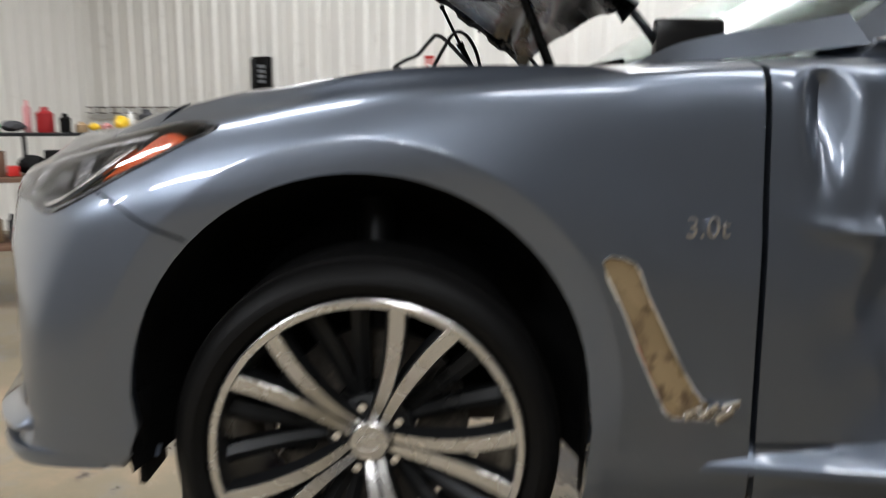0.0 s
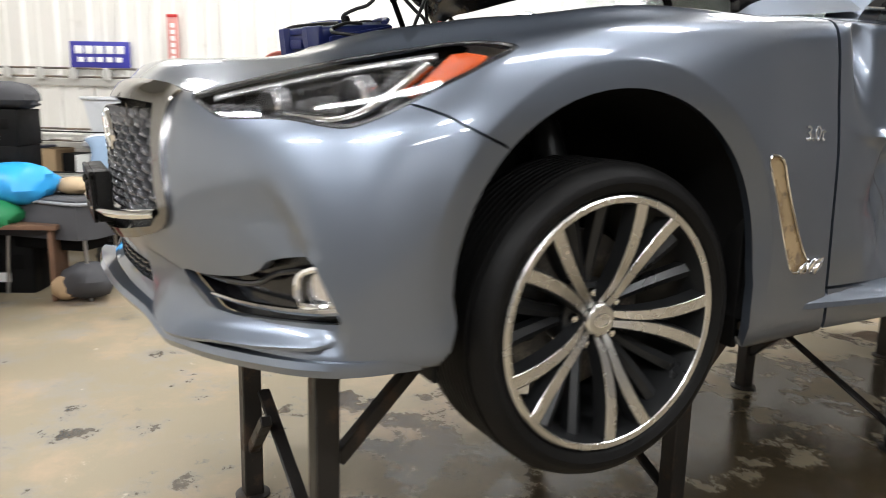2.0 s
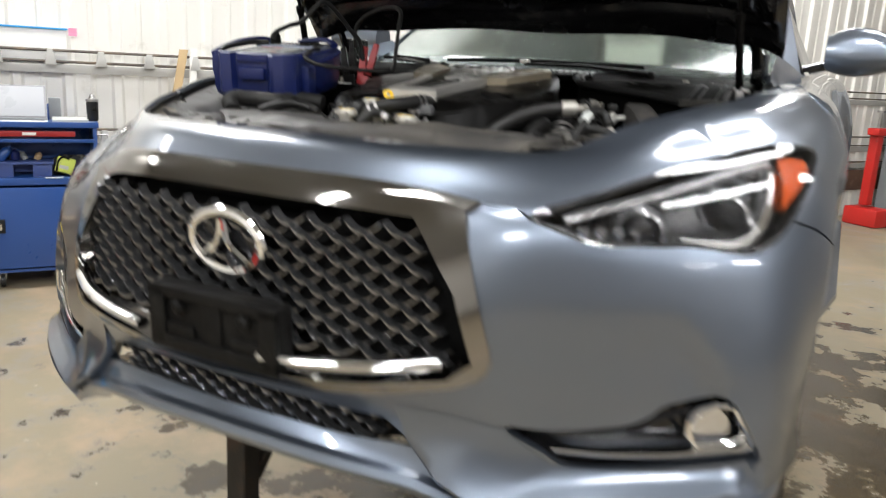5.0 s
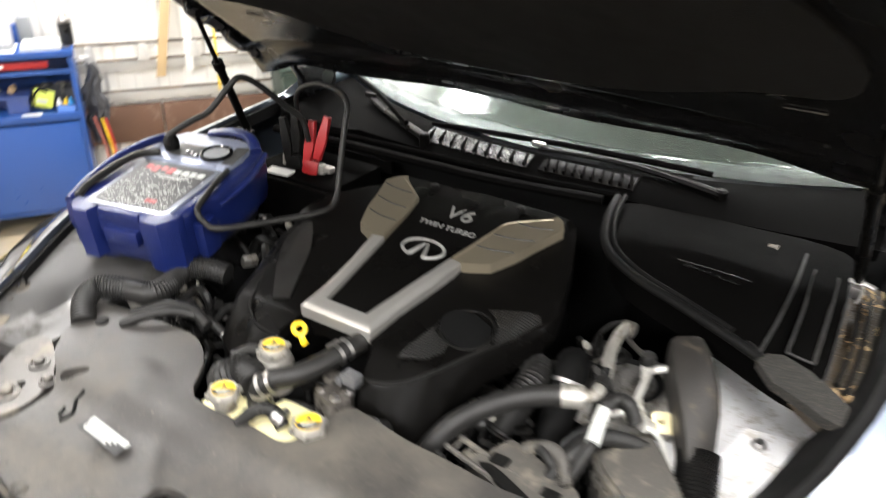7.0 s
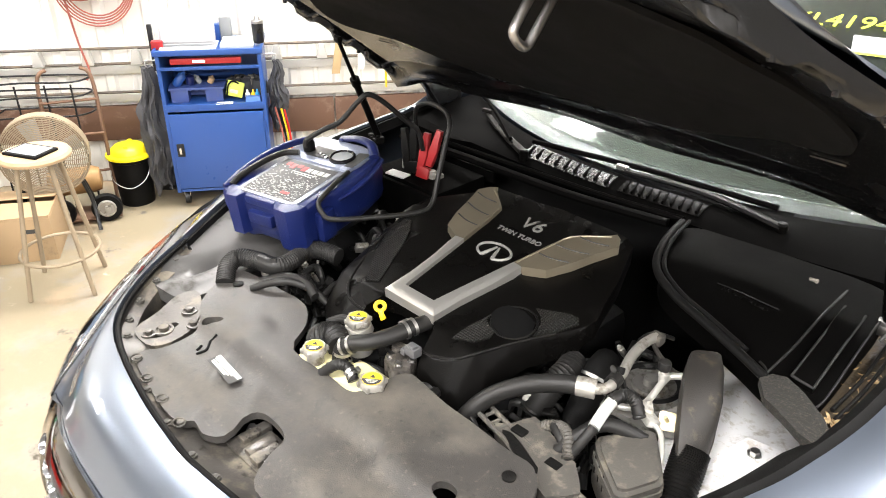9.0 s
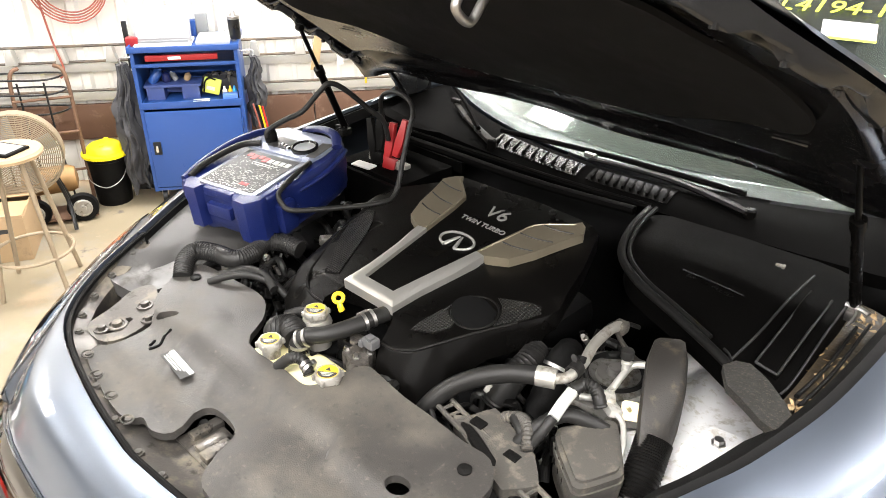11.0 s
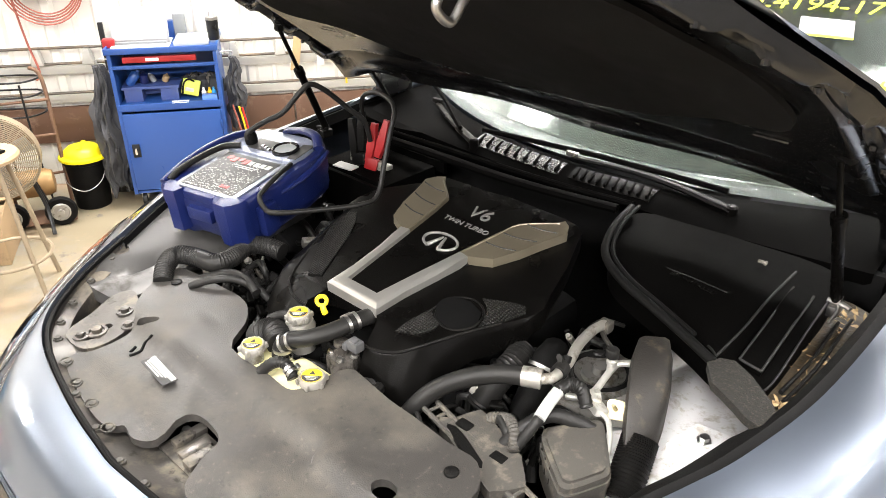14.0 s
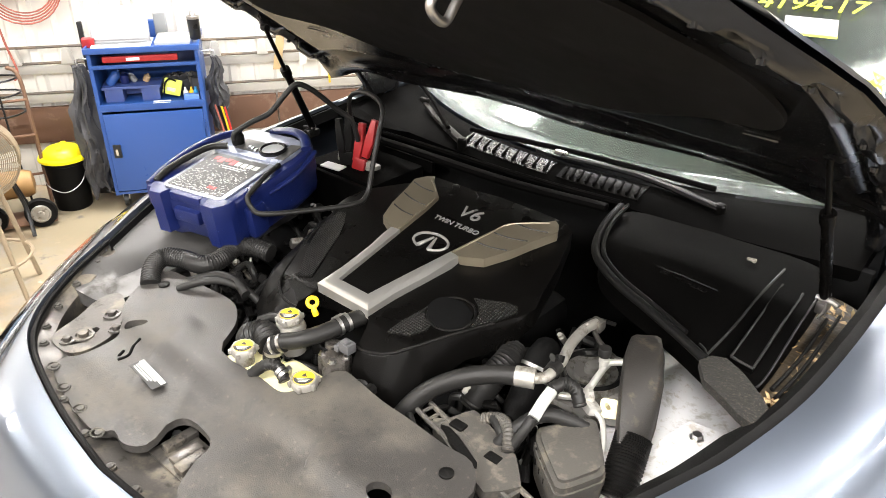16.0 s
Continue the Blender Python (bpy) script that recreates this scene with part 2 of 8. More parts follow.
def box(bm, c, s, bev=.0, m=None, seg=2):
    """A box with its middle at c and sides s, edges rounded by bev."""
    vs = bmesh.ops.create_cube(bm, size=1)["verts"]
    for v in vs:
        v.co = Vector([v.co[i] * s[i] + c[i] for i in range(3)])
    if bev:
        es = list({e for v in vs for e in v.link_edges})
        out = bmesh.ops.bevel(bm, geom=es, offset=bev, segments=seg, profile=.6, affect="EDGES", clamp_overlap=True)
        vs = list({v for f in out["faces"] for v in f.verts} | {v for v in vs if v.is_valid})
    if m is not None:
        for v in vs:
            v.co = m @ v.co
    return vs


def slab(bm, poly, z0, z1, bev=0, m=None, dz=None):
    """A flat slab with the outline poly (x, y) between z0 and z1; dz(x, y) lifts its points."""
    top = [bm.verts.new((x, y, z1 + (dz(x, y) if dz else 0))) for x, y in poly]
    low = [bm.verts.new((x, y, z0 + (dz(x, y) if dz else 0))) for x, y in poly]
    n = len(poly)
    faces = [bm.faces.new(top), bm.faces.new(low[::-1])] + [bm.faces.new((low[i], low[(i + 1) % n], top[(i + 1) % n], top[i])) for i in range(n)]
    vs = top + low
    if bev:
        out = bmesh.ops.bevel(bm, geom=list(faces[0].edges), offset=bev, segments=2, profile=.6, affect="EDGES", clamp_overlap=True)
        vs = list({v for f in out["faces"] for v in f.verts} | {v for v in vs if v.is_valid})
    if m is not None:
        for v in vs:
            v.co = m @ v.co
    return vs


def ring(bm, c, r, axis_m, n, squash=1):
    return [bm.verts.new(axis_m @ Vector((math.cos(a) * r, math.sin(a) * r * squash, 0)) + Vector(c)) for a in (2 * math.pi * i / n for i in range(n))]


def skin(bm, rings, caps=True, closed=True):
    """Joins rings of points with faces."""
    for a, b in zip(rings, rings[1:]):
        n = len(a)
        for i in range(n if closed else n - 1):
            bm.faces.new((a[i], a[(i + 1) % n], b[(i + 1) % n], b[i]))
    if caps:
        bm.faces.new(rings[0][::-1])
        bm.faces.new(rings[-1])


def cyl(bm, p0, p1, r0, r1=None, n=16, caps=True):
    p0, p1 = Vector(p0), Vector(p1)
    q = (p1 - p0).to_track_quat("Z", "Y").to_matrix()
    skin(bm, [ring(bm, p0, r0, q, n), ring(bm, p1, r0 if r1 is None else r1, q, n)], caps)


def lathe(bm, profile, m, n=32, caps=True):
    """Turns (radius, height) about the local z of m."""
    rot, c = m.to_3x3(), m.translation
    skin(bm, [ring(bm, c + rot @ Vector((0, 0, z)), max(r, 1e-4), rot, n) for r, z in profile], caps)


def smooth_line(pts, k=6):
    p = np.array(pts, float)
    i, w = weights(np.linspace(0, len(p) - 1, (len(p) - 1) * k + 1), len(p))
    return (p[i] * w[..., None]).sum(1)


def tube(bm, pts, r, n=10, k=6, closed=False, ribs=0.0, flat=1.0):
    """A round bar or hose along a smooth line; ribs: the depth of rings round it."""
    p = smooth_line(pts, k) if k > 1 else np.array(pts, float)
    rings, up = [], Vector((0, 0, 1))
    for i in range(len(p)):
        d = Vector(p[min(i + 1, len(p) - 1)] - p[max(i - 1, 0)]).normalized()
        side = d.cross(up)
        side = side.normalized() if side.length > .05 else Vector((1, 0, 0))
        up = side.cross(d).normalized()
        rr = (r[0] + (r[1] - r[0]) * i / (len(p) - 1) if isinstance(r, tuple) else r) + (ribs if i % 2 else 0)
        rings.append([bm.verts.new(Vector(p[i]) + (side * math.cos(a) + up * math.sin(a) * flat) * rr) for a in (2 * math.pi * j / n for j in range(n))])
    if closed:
        rings.append(rings[0])
    skin(bm, rings, not closed)


def grid(bm, fn, nu, nv):
    """A sheet through fn(i / nu, j / nv)."""
    g = [[bm.verts.new(fn(i / nu, j / nv)) for j in range(nv + 1)] for i in range(nu + 1)]
    for i in range(nu):
        for j in range(nv):
            bm.faces.new((g[i][j], g[i + 1][j], g[i + 1][j + 1], g[i][j + 1]))
    return g


def thicken(bm, depth):
    """Turns the free edges of a sheet inwards, along its normals, to give it thickness."""
    bm.normal_update()
    es = [e for e in bm.edges if e.is_boundary]
    normals = {v: v.normal.copy() for e in es for v in e.verts}
    places = {tuple(v.co): n for v, n in normals.items()}
    out = bmesh.ops.extrude_edge_only(bm, edges=es)["geom"]
    for v in [g for g in out if isinstance(g, bmesh.types.BMVert)]:
        v.co -= places[tuple(v.co)] * depth


def text(name, body_text, size, depth, m, material, parent, label="", shear=0.0):
    cu = bpy.data.curves.new(name, "FONT")
    cu.body, cu.size, cu.extrude, cu.align_x, cu.align_y, cu.shear = body_text, size, depth, "CENTER", "CENTER", shear
    tmp = bpy.data.objects.new(name, cu)
    scene.collection.objects.link(tmp)
    me = bpy.data.meshes.new_from_object(tmp.evaluated_get(bpy.context.evaluated_depsgraph_get()))
    bpy.data.objects.remove(tmp)
    me.transform(m)
    me.materials.append(material)
    ob = new(name, me)
    ob.parent = parent
    return tagged(ob, label)


def rm(x, y, z, rz=0):
    """A pose in the workshop's own axes."""
    return ROOM @ pose(x, y, z, 0, 0, rz)


# ---- car body: lines from the nose centre round the side to the tail, left half ----
# each line runs through the same stations, front centre to rear centre
L_SILL = [(0, -.835, .85), (.2, -.822, .842), (.36, -.788, .828), (.52, -.742, .802), (.70, -.664, .812), (.842, -.566, .825),
          (.885, -.43, .83), (.90, -.33, .83), (.905, 0, .79), (.90, .31, .77), (.885, .60, .77), (.875, 1.2, .765),
          (.88, 1.95, .765), (.905, 2.6, .78), (.90, 3.2, .82), (.78, 3.62, .86), (.4, 3.80, .88), (0, 3.83, .88)]
L_LOW = [(0, -.80, .90), (.2, -.79, .90), (.36, -.77, .895), (.52, -.735, .89), (.70, -.655, .895), (.848, -.562, .905),
         (.893, -.42, .91), (.905, -.31, .92), (.91, 0, .93), (.905, .31, .90), (.885, .60, .89), (.865, 1.2, .87),
         (.875, 1.95, .87), (.91, 2.6, .90), (.905, 3.2, .93), (.80, 3.63, .95), (.42, 3.83, .96), (0, 3.86, .96)]
L_MID = [(0, -.865, 1.02), (.2, -.85, 1.02), (.36, -.805, 1.025), (.52, -.745, 1.03), (.70, -.658, 1.04), (.842, -.550, 1.05),
         (.893, -.42, 1.05), (.91, -.30, 1.06), (.915, 0, 1.08), (.905, .31, 1.07), (.88, .60, 1.03), (.87, 1.2, 1.02),
         (.88, 1.95, 1.02), (.92, 2.6, 1.05), (.91, 3.2, 1.08), (.80, 3.64, 1.08), (.42, 3.84, 1.08), (0, 3.87, 1.08)]
L_UPPER = [(0, -.85, 1.14), (.2, -.835, 1.14), (.36, -.79, 1.145), (.52, -.74, 1.15), (.70, -.645, 1.155), (.825, -.53, 1.16),
           (.885, -.41, 1.165), (.907, -.28, 1.18), (.918, 0, 1.20), (.905, .31, 1.19), (.875, .60, 1.16), (.865, 1.2, 1.16),
           (.88, 1.95, 1.17), (.925, 2.6, 1.20), (.91, 3.2, 1.22), (.80, 3.64, 1.22), (.42, 3.84, 1.22), (0, 3.87, 1.22)]
L_LAMP = [(0, -.80, 1.265), (.2, -.79, 1.262), (.36, -.75, 1.25), (.52, -.715, 1.25), (.70, -.605, 1.24), (.80, -.50, 1.245),
          (.865, -.39, 1.255), (.893, -.265, 1.27), (.912, 0, 1.305), (.895, .31, 1.29), (.862, .60, 1.27), (.85, 1.2, 1.28),
          (.87, 1.95, 1.30), (.91, 2.6, 1.34), (.89, 3.2, 1.36), (.78, 3.64, 1.36), (.42, 3.82, 1.36), (0, 3.85, 1.36)]
L_CREASE = [(0, -.772, 1.295), (.2, -.757, 1.296), (.36, -.712, 1.297), (.52, -.655, 1.295), (.66, -.53, 1.315), (.75, -.415, 1.335),
            (.81, -.32, 1.35), (.84, -.225, 1.368), (.865, 0, 1.405), (.865, .31, 1.42), (.838, .60, 1.435), (.82, 1.2, 1.44),
            (.835, 1.95, 1.46), (.86, 2.6, 1.48), (.83, 3.2, 1.48), (.72, 3.58, 1.47), (.40, 3.76, 1.47), (0, 3.79, 1.47)]
L_CROWN = [(0, -.724, 1.338), (.2, -.712, 1.338), (.36, -.670, 1.333), (.503, -.580, 1.335), (.60, -.45, 1.355), (.67, -.33, 1.375),
           (.72, -.245, 1.392), (.76, -.16, 1.402), (.80, .02, 1.43), (.80, .31, 1.452), (.785, .60, 1.468), (.775, 1.2, 1.485),
           (.78, 1.95, 1.51), (.79, 2.6, 1.53), (.75, 3.2, 1.53), (.64, 3.50, 1.52), (.36, 3.66, 1.52), (0, 3.69, 1.52)]
L_EDGE = [(0, -.664, 1.345), (.17, -.648, 1.345), (.36, -.610, 1.342), (.465, -.556, 1.343), (.533, -.462, 1.362), (.59, -.34, 1.382),
          (.645, -.22, 1.402), (.68, -.12, 1.412), (.715, .05, 1.432), (.725, .31, 1.455), (.72, .60, 1.478), (.735, 1.2, 1.50),
          (.73, 1.95, 1.53), (.72, 2.6, 1.55), (.66, 3.2, 1.55), (.54, 3.40, 1.54), (.30, 3.52, 1.54), (0, 3.55, 1.54)]
BODY = np.array([[(x * .93, y * .98 + .004, z - .012) for x, y, z in L_SILL], L_SILL, L_LOW, L_MID, L_UPPER, L_LAMP, L_CREASE, L_CROWN, L_EDGE])


ARCH_R, ARCH_Z = .357, .94


def weights(t, n):
    """Catmull-Rom weights of a uniform line of n points at the places t."""
    t = np.clip(np.asarray(t, float), 0, n - 1 - 1e-9)
    i = t.astype(int)
    f = t - i
    w = np.stack([-.5 * f + f**2 - .5 * f**3, 1 - 2.5 * f**2 + 1.5 * f**3, .5 * f + 2 * f**2 - 1.5 * f**3, -.5 * f**2 + .5 * f**3], -1)
    return np.clip(i[..., None] + [-1, 0, 1, 2], 0, n - 1), w


SIDE = [1]        # 1 while the left half is built, -1 while the right one is


def ease(x, a, b):
    t = np.clip((np.asarray(x, float) - a) / (b - a), 0, 1)
    return t * t * (3 - 2 * t)


def left_rise(u):
    return .021 * ease(u, 3.2, 4.8) * (1 - ease(u, 8.0, 9.6))


def body(u, v):
    """The body's skin at station u (0 nose, 10 front of the door, 17 tail) and line v (0 underside, 8 bonnet's edge)."""
    iu, wu = weights(u, BODY.shape[1])
    iv, wv = weights(v, BODY.shape[0])
    net = BODY[iv[..., :, None], iu[..., None, :]]
    p = (net * wv[..., :, None, None] * wu[..., None, :, None]).sum((-3, -2))
    # flared lip round the front wheel arch
    d = np.hypot(p[..., 1] + .022, p[..., 2] - ARCH_Z) - ARCH_R
    flare = np.clip((.050 - d) / .050, 0, 1.2) * np.clip((p[..., 2] - .80) / .2, 0, 1)
    p[..., 0] -= .013 * flare * np.clip((p[..., 0] - .80) / .05, 0, 1) * (np.asarray(v) < 6)
    # the corner of the bumper stands proud of the hollow round the fog lamp
    line = np.interp(v, (1.5, 2.0, 2.73, 3.3, 3.9), (5.10, 4.99, 4.62, 4.34, 4.10))
    fall = np.clip((line - u) / .10, 0, 1) * np.exp(-np.clip(line - u, 0, None) / .8) * ease(v, 1.3, 1.8) * (1 - ease(v, 3.0, 4.0))
    p[..., 1] += .020 * fall
    p[..., 0] -= .008 * fall
    # the struck left wing stands proud, the right one sits lower and further in
    if SIDE[0] > 0:
        p[..., 2] += left_rise(u) * ease(v, 6.35, 7.0)
    else:
        w = ease(u, 1.2, 3.4) * (1 - ease(v, 6.0, 8.0))
        p[..., 0] -= .055 * w
        p[..., 2] -= .050 * w
    return p



def inside(poly, p):
    poly, p = np.asarray(poly), np.asarray(p)
    x, y = p[:, 0], p[:, 1]
    hit = np.zeros(len(p), bool)
    for (x0, y0), (x1, y1) in zip(poly, np.roll(poly, -1, 0)):
        c = (y0 > y) != (y1 > y)
        hit ^= c & (x < (x1 - x0) * (y - y0) / (y1 - y0 + 1e-12) + x0)
    return hit


def dense(poly, k=4, closed=True, curved=True):
    """A smooth, closely spaced outline through a few corners."""
    p = np.array(poly, float)
    if not curved:
        q = np.vstack([p, p[:1]]) if closed else p
        return np.vstack([np.linspace(a, b, k, endpoint=False) for a, b in zip(q, q[1:])] + ([] if closed else [q[-1:]]))
    if closed:
        n = len(p)
        t = np.linspace(0, n, n * k, endpoint=False)
        i = t.astype(int)
        _, w = weights(t % 1 + 1, 4)
        return (p[(i[:, None] + [-1, 0, 1, 2]) % n] * w[:, :][..., None]).sum(1)
    i, w = weights(np.linspace(0, len(p) - 1, (len(p) - 1) * k + 1), len(p))
    return (p[i] * w[..., None]).sum(1)


def trimmed(bm, surface, outer, holes=(), du=.14, dv=.16, mirror=False, creases=()):
    """The piece of a surface inside one outline and outside others, both in its own u and v."""
    outer = np.asarray(outer, float)
    lo, hi = outer.min(0), outer.max(0)
    gu, gv = np.meshgrid(np.arange(lo[0] + du * .5, hi[0], du), np.arange(lo[1] + dv * .5, hi[1], dv), indexing="ij")
    pts = np.stack([gu.ravel(), gv.ravel()], 1)
    loops = [outer, *[np.asarray(h, float) for h in holes]]
    keep = inside(outer, pts)
    for h in holes:
        keep &= ~inside(h, pts)
    for loop in loops:
        for a, b in zip(loop, np.roll(loop, -1, 0)):
            d = (b - a) / [du, dv]
            t = np.clip((((pts - a) / [du, dv]) @ d) / (d @ d + 1e-12), 0, 1)
            keep &= np.linalg.norm((pts - a) / [du, dv] - t[:, None] * d, axis=1) > .35
    folds = []
    for c in creases:
        c = np.asarray(c, float)
        ok = inside(outer, c)
        for loop in loops:
            for a, b in zip(loop, np.roll(loop, -1, 0)):
                d = (b - a) / [du, dv]
                t = np.clip((((c - a) / [du, dv]) @ d) / (d @ d + 1e-12), 0, 1)
                ok &= np.linalg.norm((c - a) / [du, dv] - t[:, None] * d, axis=1) > .05
        folds.append((c, ok))
        for q in c[ok]:
            keep &= np.linalg.norm((pts - q) / [du, dv], axis=1) > .3
    pts = pts[keep]
    verts, edges = [Vector(p) for p in pts], []
    for loop in loops:
        n0 = len(verts)
        verts += [Vector(p) for p in loop]
        edges += [(n0 + i, n0 + (i + 1) % len(loop)) for i in range(len(loop))]
    for c, ok in folds:
        n0 = len(verts)
        number = np.cumsum(ok) - 1
        verts += [Vector(p) for p in c[ok]]
        edges += [(n0 + int(number[i]), n0 + int(number[i + 1])) for i in range(len(c) - 1) if ok[i] and ok[i + 1]]
    v2, _, faces, *_ = delaunay_2d_cdt(verts, edges, [], 0, 1e-5)
    v2 = np.array([tuple(v) for v in v2])
    tri = np.array([f for f in faces if len(f) == 3])
    mid = v2[tri].mean(1)
    ok = inside(outer, mid)
    for h in holes:
        ok &= ~inside(h, mid)
    xyz = surface(v2[:, 0], v2[:, 1])
    if mirror:
        xyz = xyz * [-1, 1, 1]
    vs = [bm.verts.new(p) for p in xyz]
    for f in tri[ok]:
        bm.faces.new([vs[i] for i in (f[::-1] if mirror else f)])
    for v in [v for v in vs if not v.link_faces]:
        bm.verts.remove(v)


def lifted(depth):
    """The body's skin moved outwards by depth."""
    def fn(u, v):
        e = .02
        p = body(u, v)
        n = np.cross(body(np.minimum(u + e, 17), v) - body(np.maximum(u - e, 0), v), body(u, np.minimum(v + e, 8)) - body(u, np.maximum(v - e, 0)))
        n /= np.linalg.norm(n, axis=-1, keepdims=True) + 1e-12
        return p + n * depth
    return fn


def scaled(poly, k):
    p = np.asarray(poly, float)
    c = p.mean(0)
    return c + (p - c) * k


# outlines on the skin, as (station, line)
LAMP = [(2.86, 5.22), (3.15, 5.70), (3.54, 6.05), (4.09, 6.25), (4.82, 6.32), (5.71, 6.34), (6.51, 6.15), (6.95, 5.9), (6.45, 5.64),
        (5.94, 5.4), (5.51, 5.11), (5.12, 4.84), (4.84, 4.72), (4.49, 4.78), (4.08, 4.89), (3.67, 4.85), (3.39, 4.79), (3.12, 4.95)]
SEAM = [(5.51, 5.11), (5.99, 4.88), (6.54, 4.49), (7.0, 4.09)]
FOG = [(2.88, 2.39), (3.28, 2.40), (3.76, 2.46), (3.97, 2.55), (4.14, 2.68), (4.6, 2.73), (4.77, 2.52), (4.94, 2.22), (4.98, 2.0),
       (4.46, 1.97), (3.88, 1.93), (3.43, 1.93), (3.2, 2.12)]
VENT = [(9.12, 3.81), (9.32, 3.84), (9.43, 3.43), (9.62, 2.81), (9.77, 2.36), (9.91, 2.18), (9.62, 2.15), (9.5, 2.42), (9.30, 3.06)]
UV_U, UV_V = np.meshgrid(np.linspace(6.2, 10, 380), np.linspace(0, 6, 400), indexing="ij")
UV_P = body(UV_U, UV_V)


def on_side(y, z):
    """The station and line at which the flank has this y and z."""
    k = np.unravel_index(np.argmin((UV_P[..., 1] - y) ** 2 + (UV_P[..., 2] - z) ** 2), UV_U.shape)
    u, v = float(UV_U[k]), float(UV_V[k])
    for _ in range(3):
        u, v = min(max(u, 6.2), 10), min(max(v, 0), 7.9)
        e = 1e-3
        p = body(np.array([u, u + e, u]), np.array([v, v, v + e]))[:, 1:]
        j = np.stack([(p[1] - p[0]) / e, (p[2] - p[0]) / e], 1)
        if abs(np.linalg.det(j)) < 1e-6:
            break
        du, dv = np.linalg.solve(j, np.array([y, z]) - p[0])
        u, v = u + float(np.clip(du, -.05, .05)), v + float(np.clip(dv, -.05, .05))
    return u, v


ARCH = [on_side(-.395 + .012 * i, .815 + .04 * i) for i in range(3)]
ARCH += [on_side(-.022 - ARCH_R * math.cos(a), ARCH_Z + ARCH_R * math.sin(a)) for a in np.linspace(.02, math.pi - .02, 30)]
ARCH += [on_side(.340 - .004 * i, .90 - .045 * i) for i in range(4)]
ARCH_FOLDS = [[on_side(-.022 - (ARCH_R + d) * math.cos(a), ARCH_Z + (ARCH_R + d) * math.sin(a)) for a in np.linspace(-.12, math.pi + .12, 64)] for d in (.062, .055, .050, .046, .041, .034, .016)]
GRILLE_OUT = [(-2.43, 5.39), (-1.95, 5.62), (-1.0, 5.85), (0, 5.93), (1.0, 5.85), (1.95, 5.62), (2.43, 5.39), (2.33, 5.12), (2.42, 4.65), (2.57, 3.99), (2.72, 3.34), (2.745, 3.16), (2.71, 3.02), (2.62, 2.91), (2.42, 2.82), (1.85, 2.68), (.92, 2.55), (0, 2.50),
              (-.92, 2.55), (-1.85, 2.68), (-2.42, 2.82), (-2.62, 2.91), (-2.71, 3.02), (-2.745, 3.16), (-2.72, 3.34), (-2.57, 3.99), (-2.42, 4.65), (-2.33, 5.12)]
GRILLE_IN = [(-1.84, 4.92), (-.66, 4.88), (.66, 4.88), (1.84, 4.92), (2.36, 3.98), (2.58, 3.13), (2.36, 2.91), (1.56, 2.78), (.69, 2.70),
             (-.69, 2.70), (-1.56, 2.78), (-2.36, 2.91), (-2.58, 3.13), (-2.36, 3.98)]
LOWER = [(-1.68, 2.25), (-.9, 2.27), (0, 2.34), (.9, 2.27), (1.68, 2.25), (2.04, 1.85), (1.21, 1.72), (0, 1.68), (-1.21, 1.72), (-2.04, 1.85)]


def both(u, v):
    """The whole nose: stations below nought lie on the right side."""
    return two_sided(body)(u, v)


def two_sided(f):
    def fn(u, v):
        SIDE[0] = -1
        q = f(np.abs(u), v)
        SIDE[0] = 1
        p = f(np.abs(u), v)
        right = np.asarray(u) < 0
        q[..., 0] *= -1
        return np.where(right[..., None], q, p)
    return fn


def both_lifted(depth):
    return two_sided(lifted(depth))


lamp, fog, vent = dense(LAMP), dense(FOG), dense(VENT, 3)
arch = np.array(ARCH)
seam = dense(SEAM, 4, closed=False)
grille_out, grille_in, lower = dense(GRILLE_OUT, 4, curved=False), dense(GRILLE_IN, 4, curved=False), dense(LOWER, 4, curved=False)
DOOR_U0, DOOR_U1 = 10.0, 12.0

car = thing("car", "slate blue-grey coupe, bonnet raised, door dented, on steel rack", "car")

# front bumper: skin from the right arch round the nose to the left arch
i_in = np.argmin(np.hypot(*(lamp - SEAM[0]).T))
lower_lamp = lamp[i_in:] if lamp[-1][0] < 4 else lamp[i_in::-1]


def bumper_outline():
    """Up the front of the arch, along the seam, under the lamp, over the nose panel's front edge."""
    front_arch = arch[:np.argmin(np.hypot(*(arch - SEAM[-1]).T)) + 1]
    front_arch = np.vstack([[(6.72, 0.0)], front_arch])
    half = [(u, 0.0) for u in np.linspace(0, 6.6, 34)] + [tuple(p) for p in front_arch] + [tuple(p) for p in seam[::-1][1:]]
    half += [tuple(p) for p in lower_lamp if p[1] < 5.25][1:]
    half += [(2.75, 5.37), (2.5, 5.425), (1.95, 5.66)]
    right = [(-u, v) for u, v in half[::-1]]
    top = [(u, 5.97 - .31 * (u / 1.95) ** 2) for u in np.linspace(1.7, -1.7, 12)]
    return np.array(half[1:] + top + right[:-1] + [(0.0, 0.0)])


bm = B()
trimmed(bm, both, bumper_outline(), [grille_out, lower, fog, fog * [-1, 1]], creases=[np.array(c) * [s, 1] for c in ARCH_FOLDS for s in (1, -1)])
thicken(bm, .02)
bumper = part("front_bumper", bm, PAINT, car)

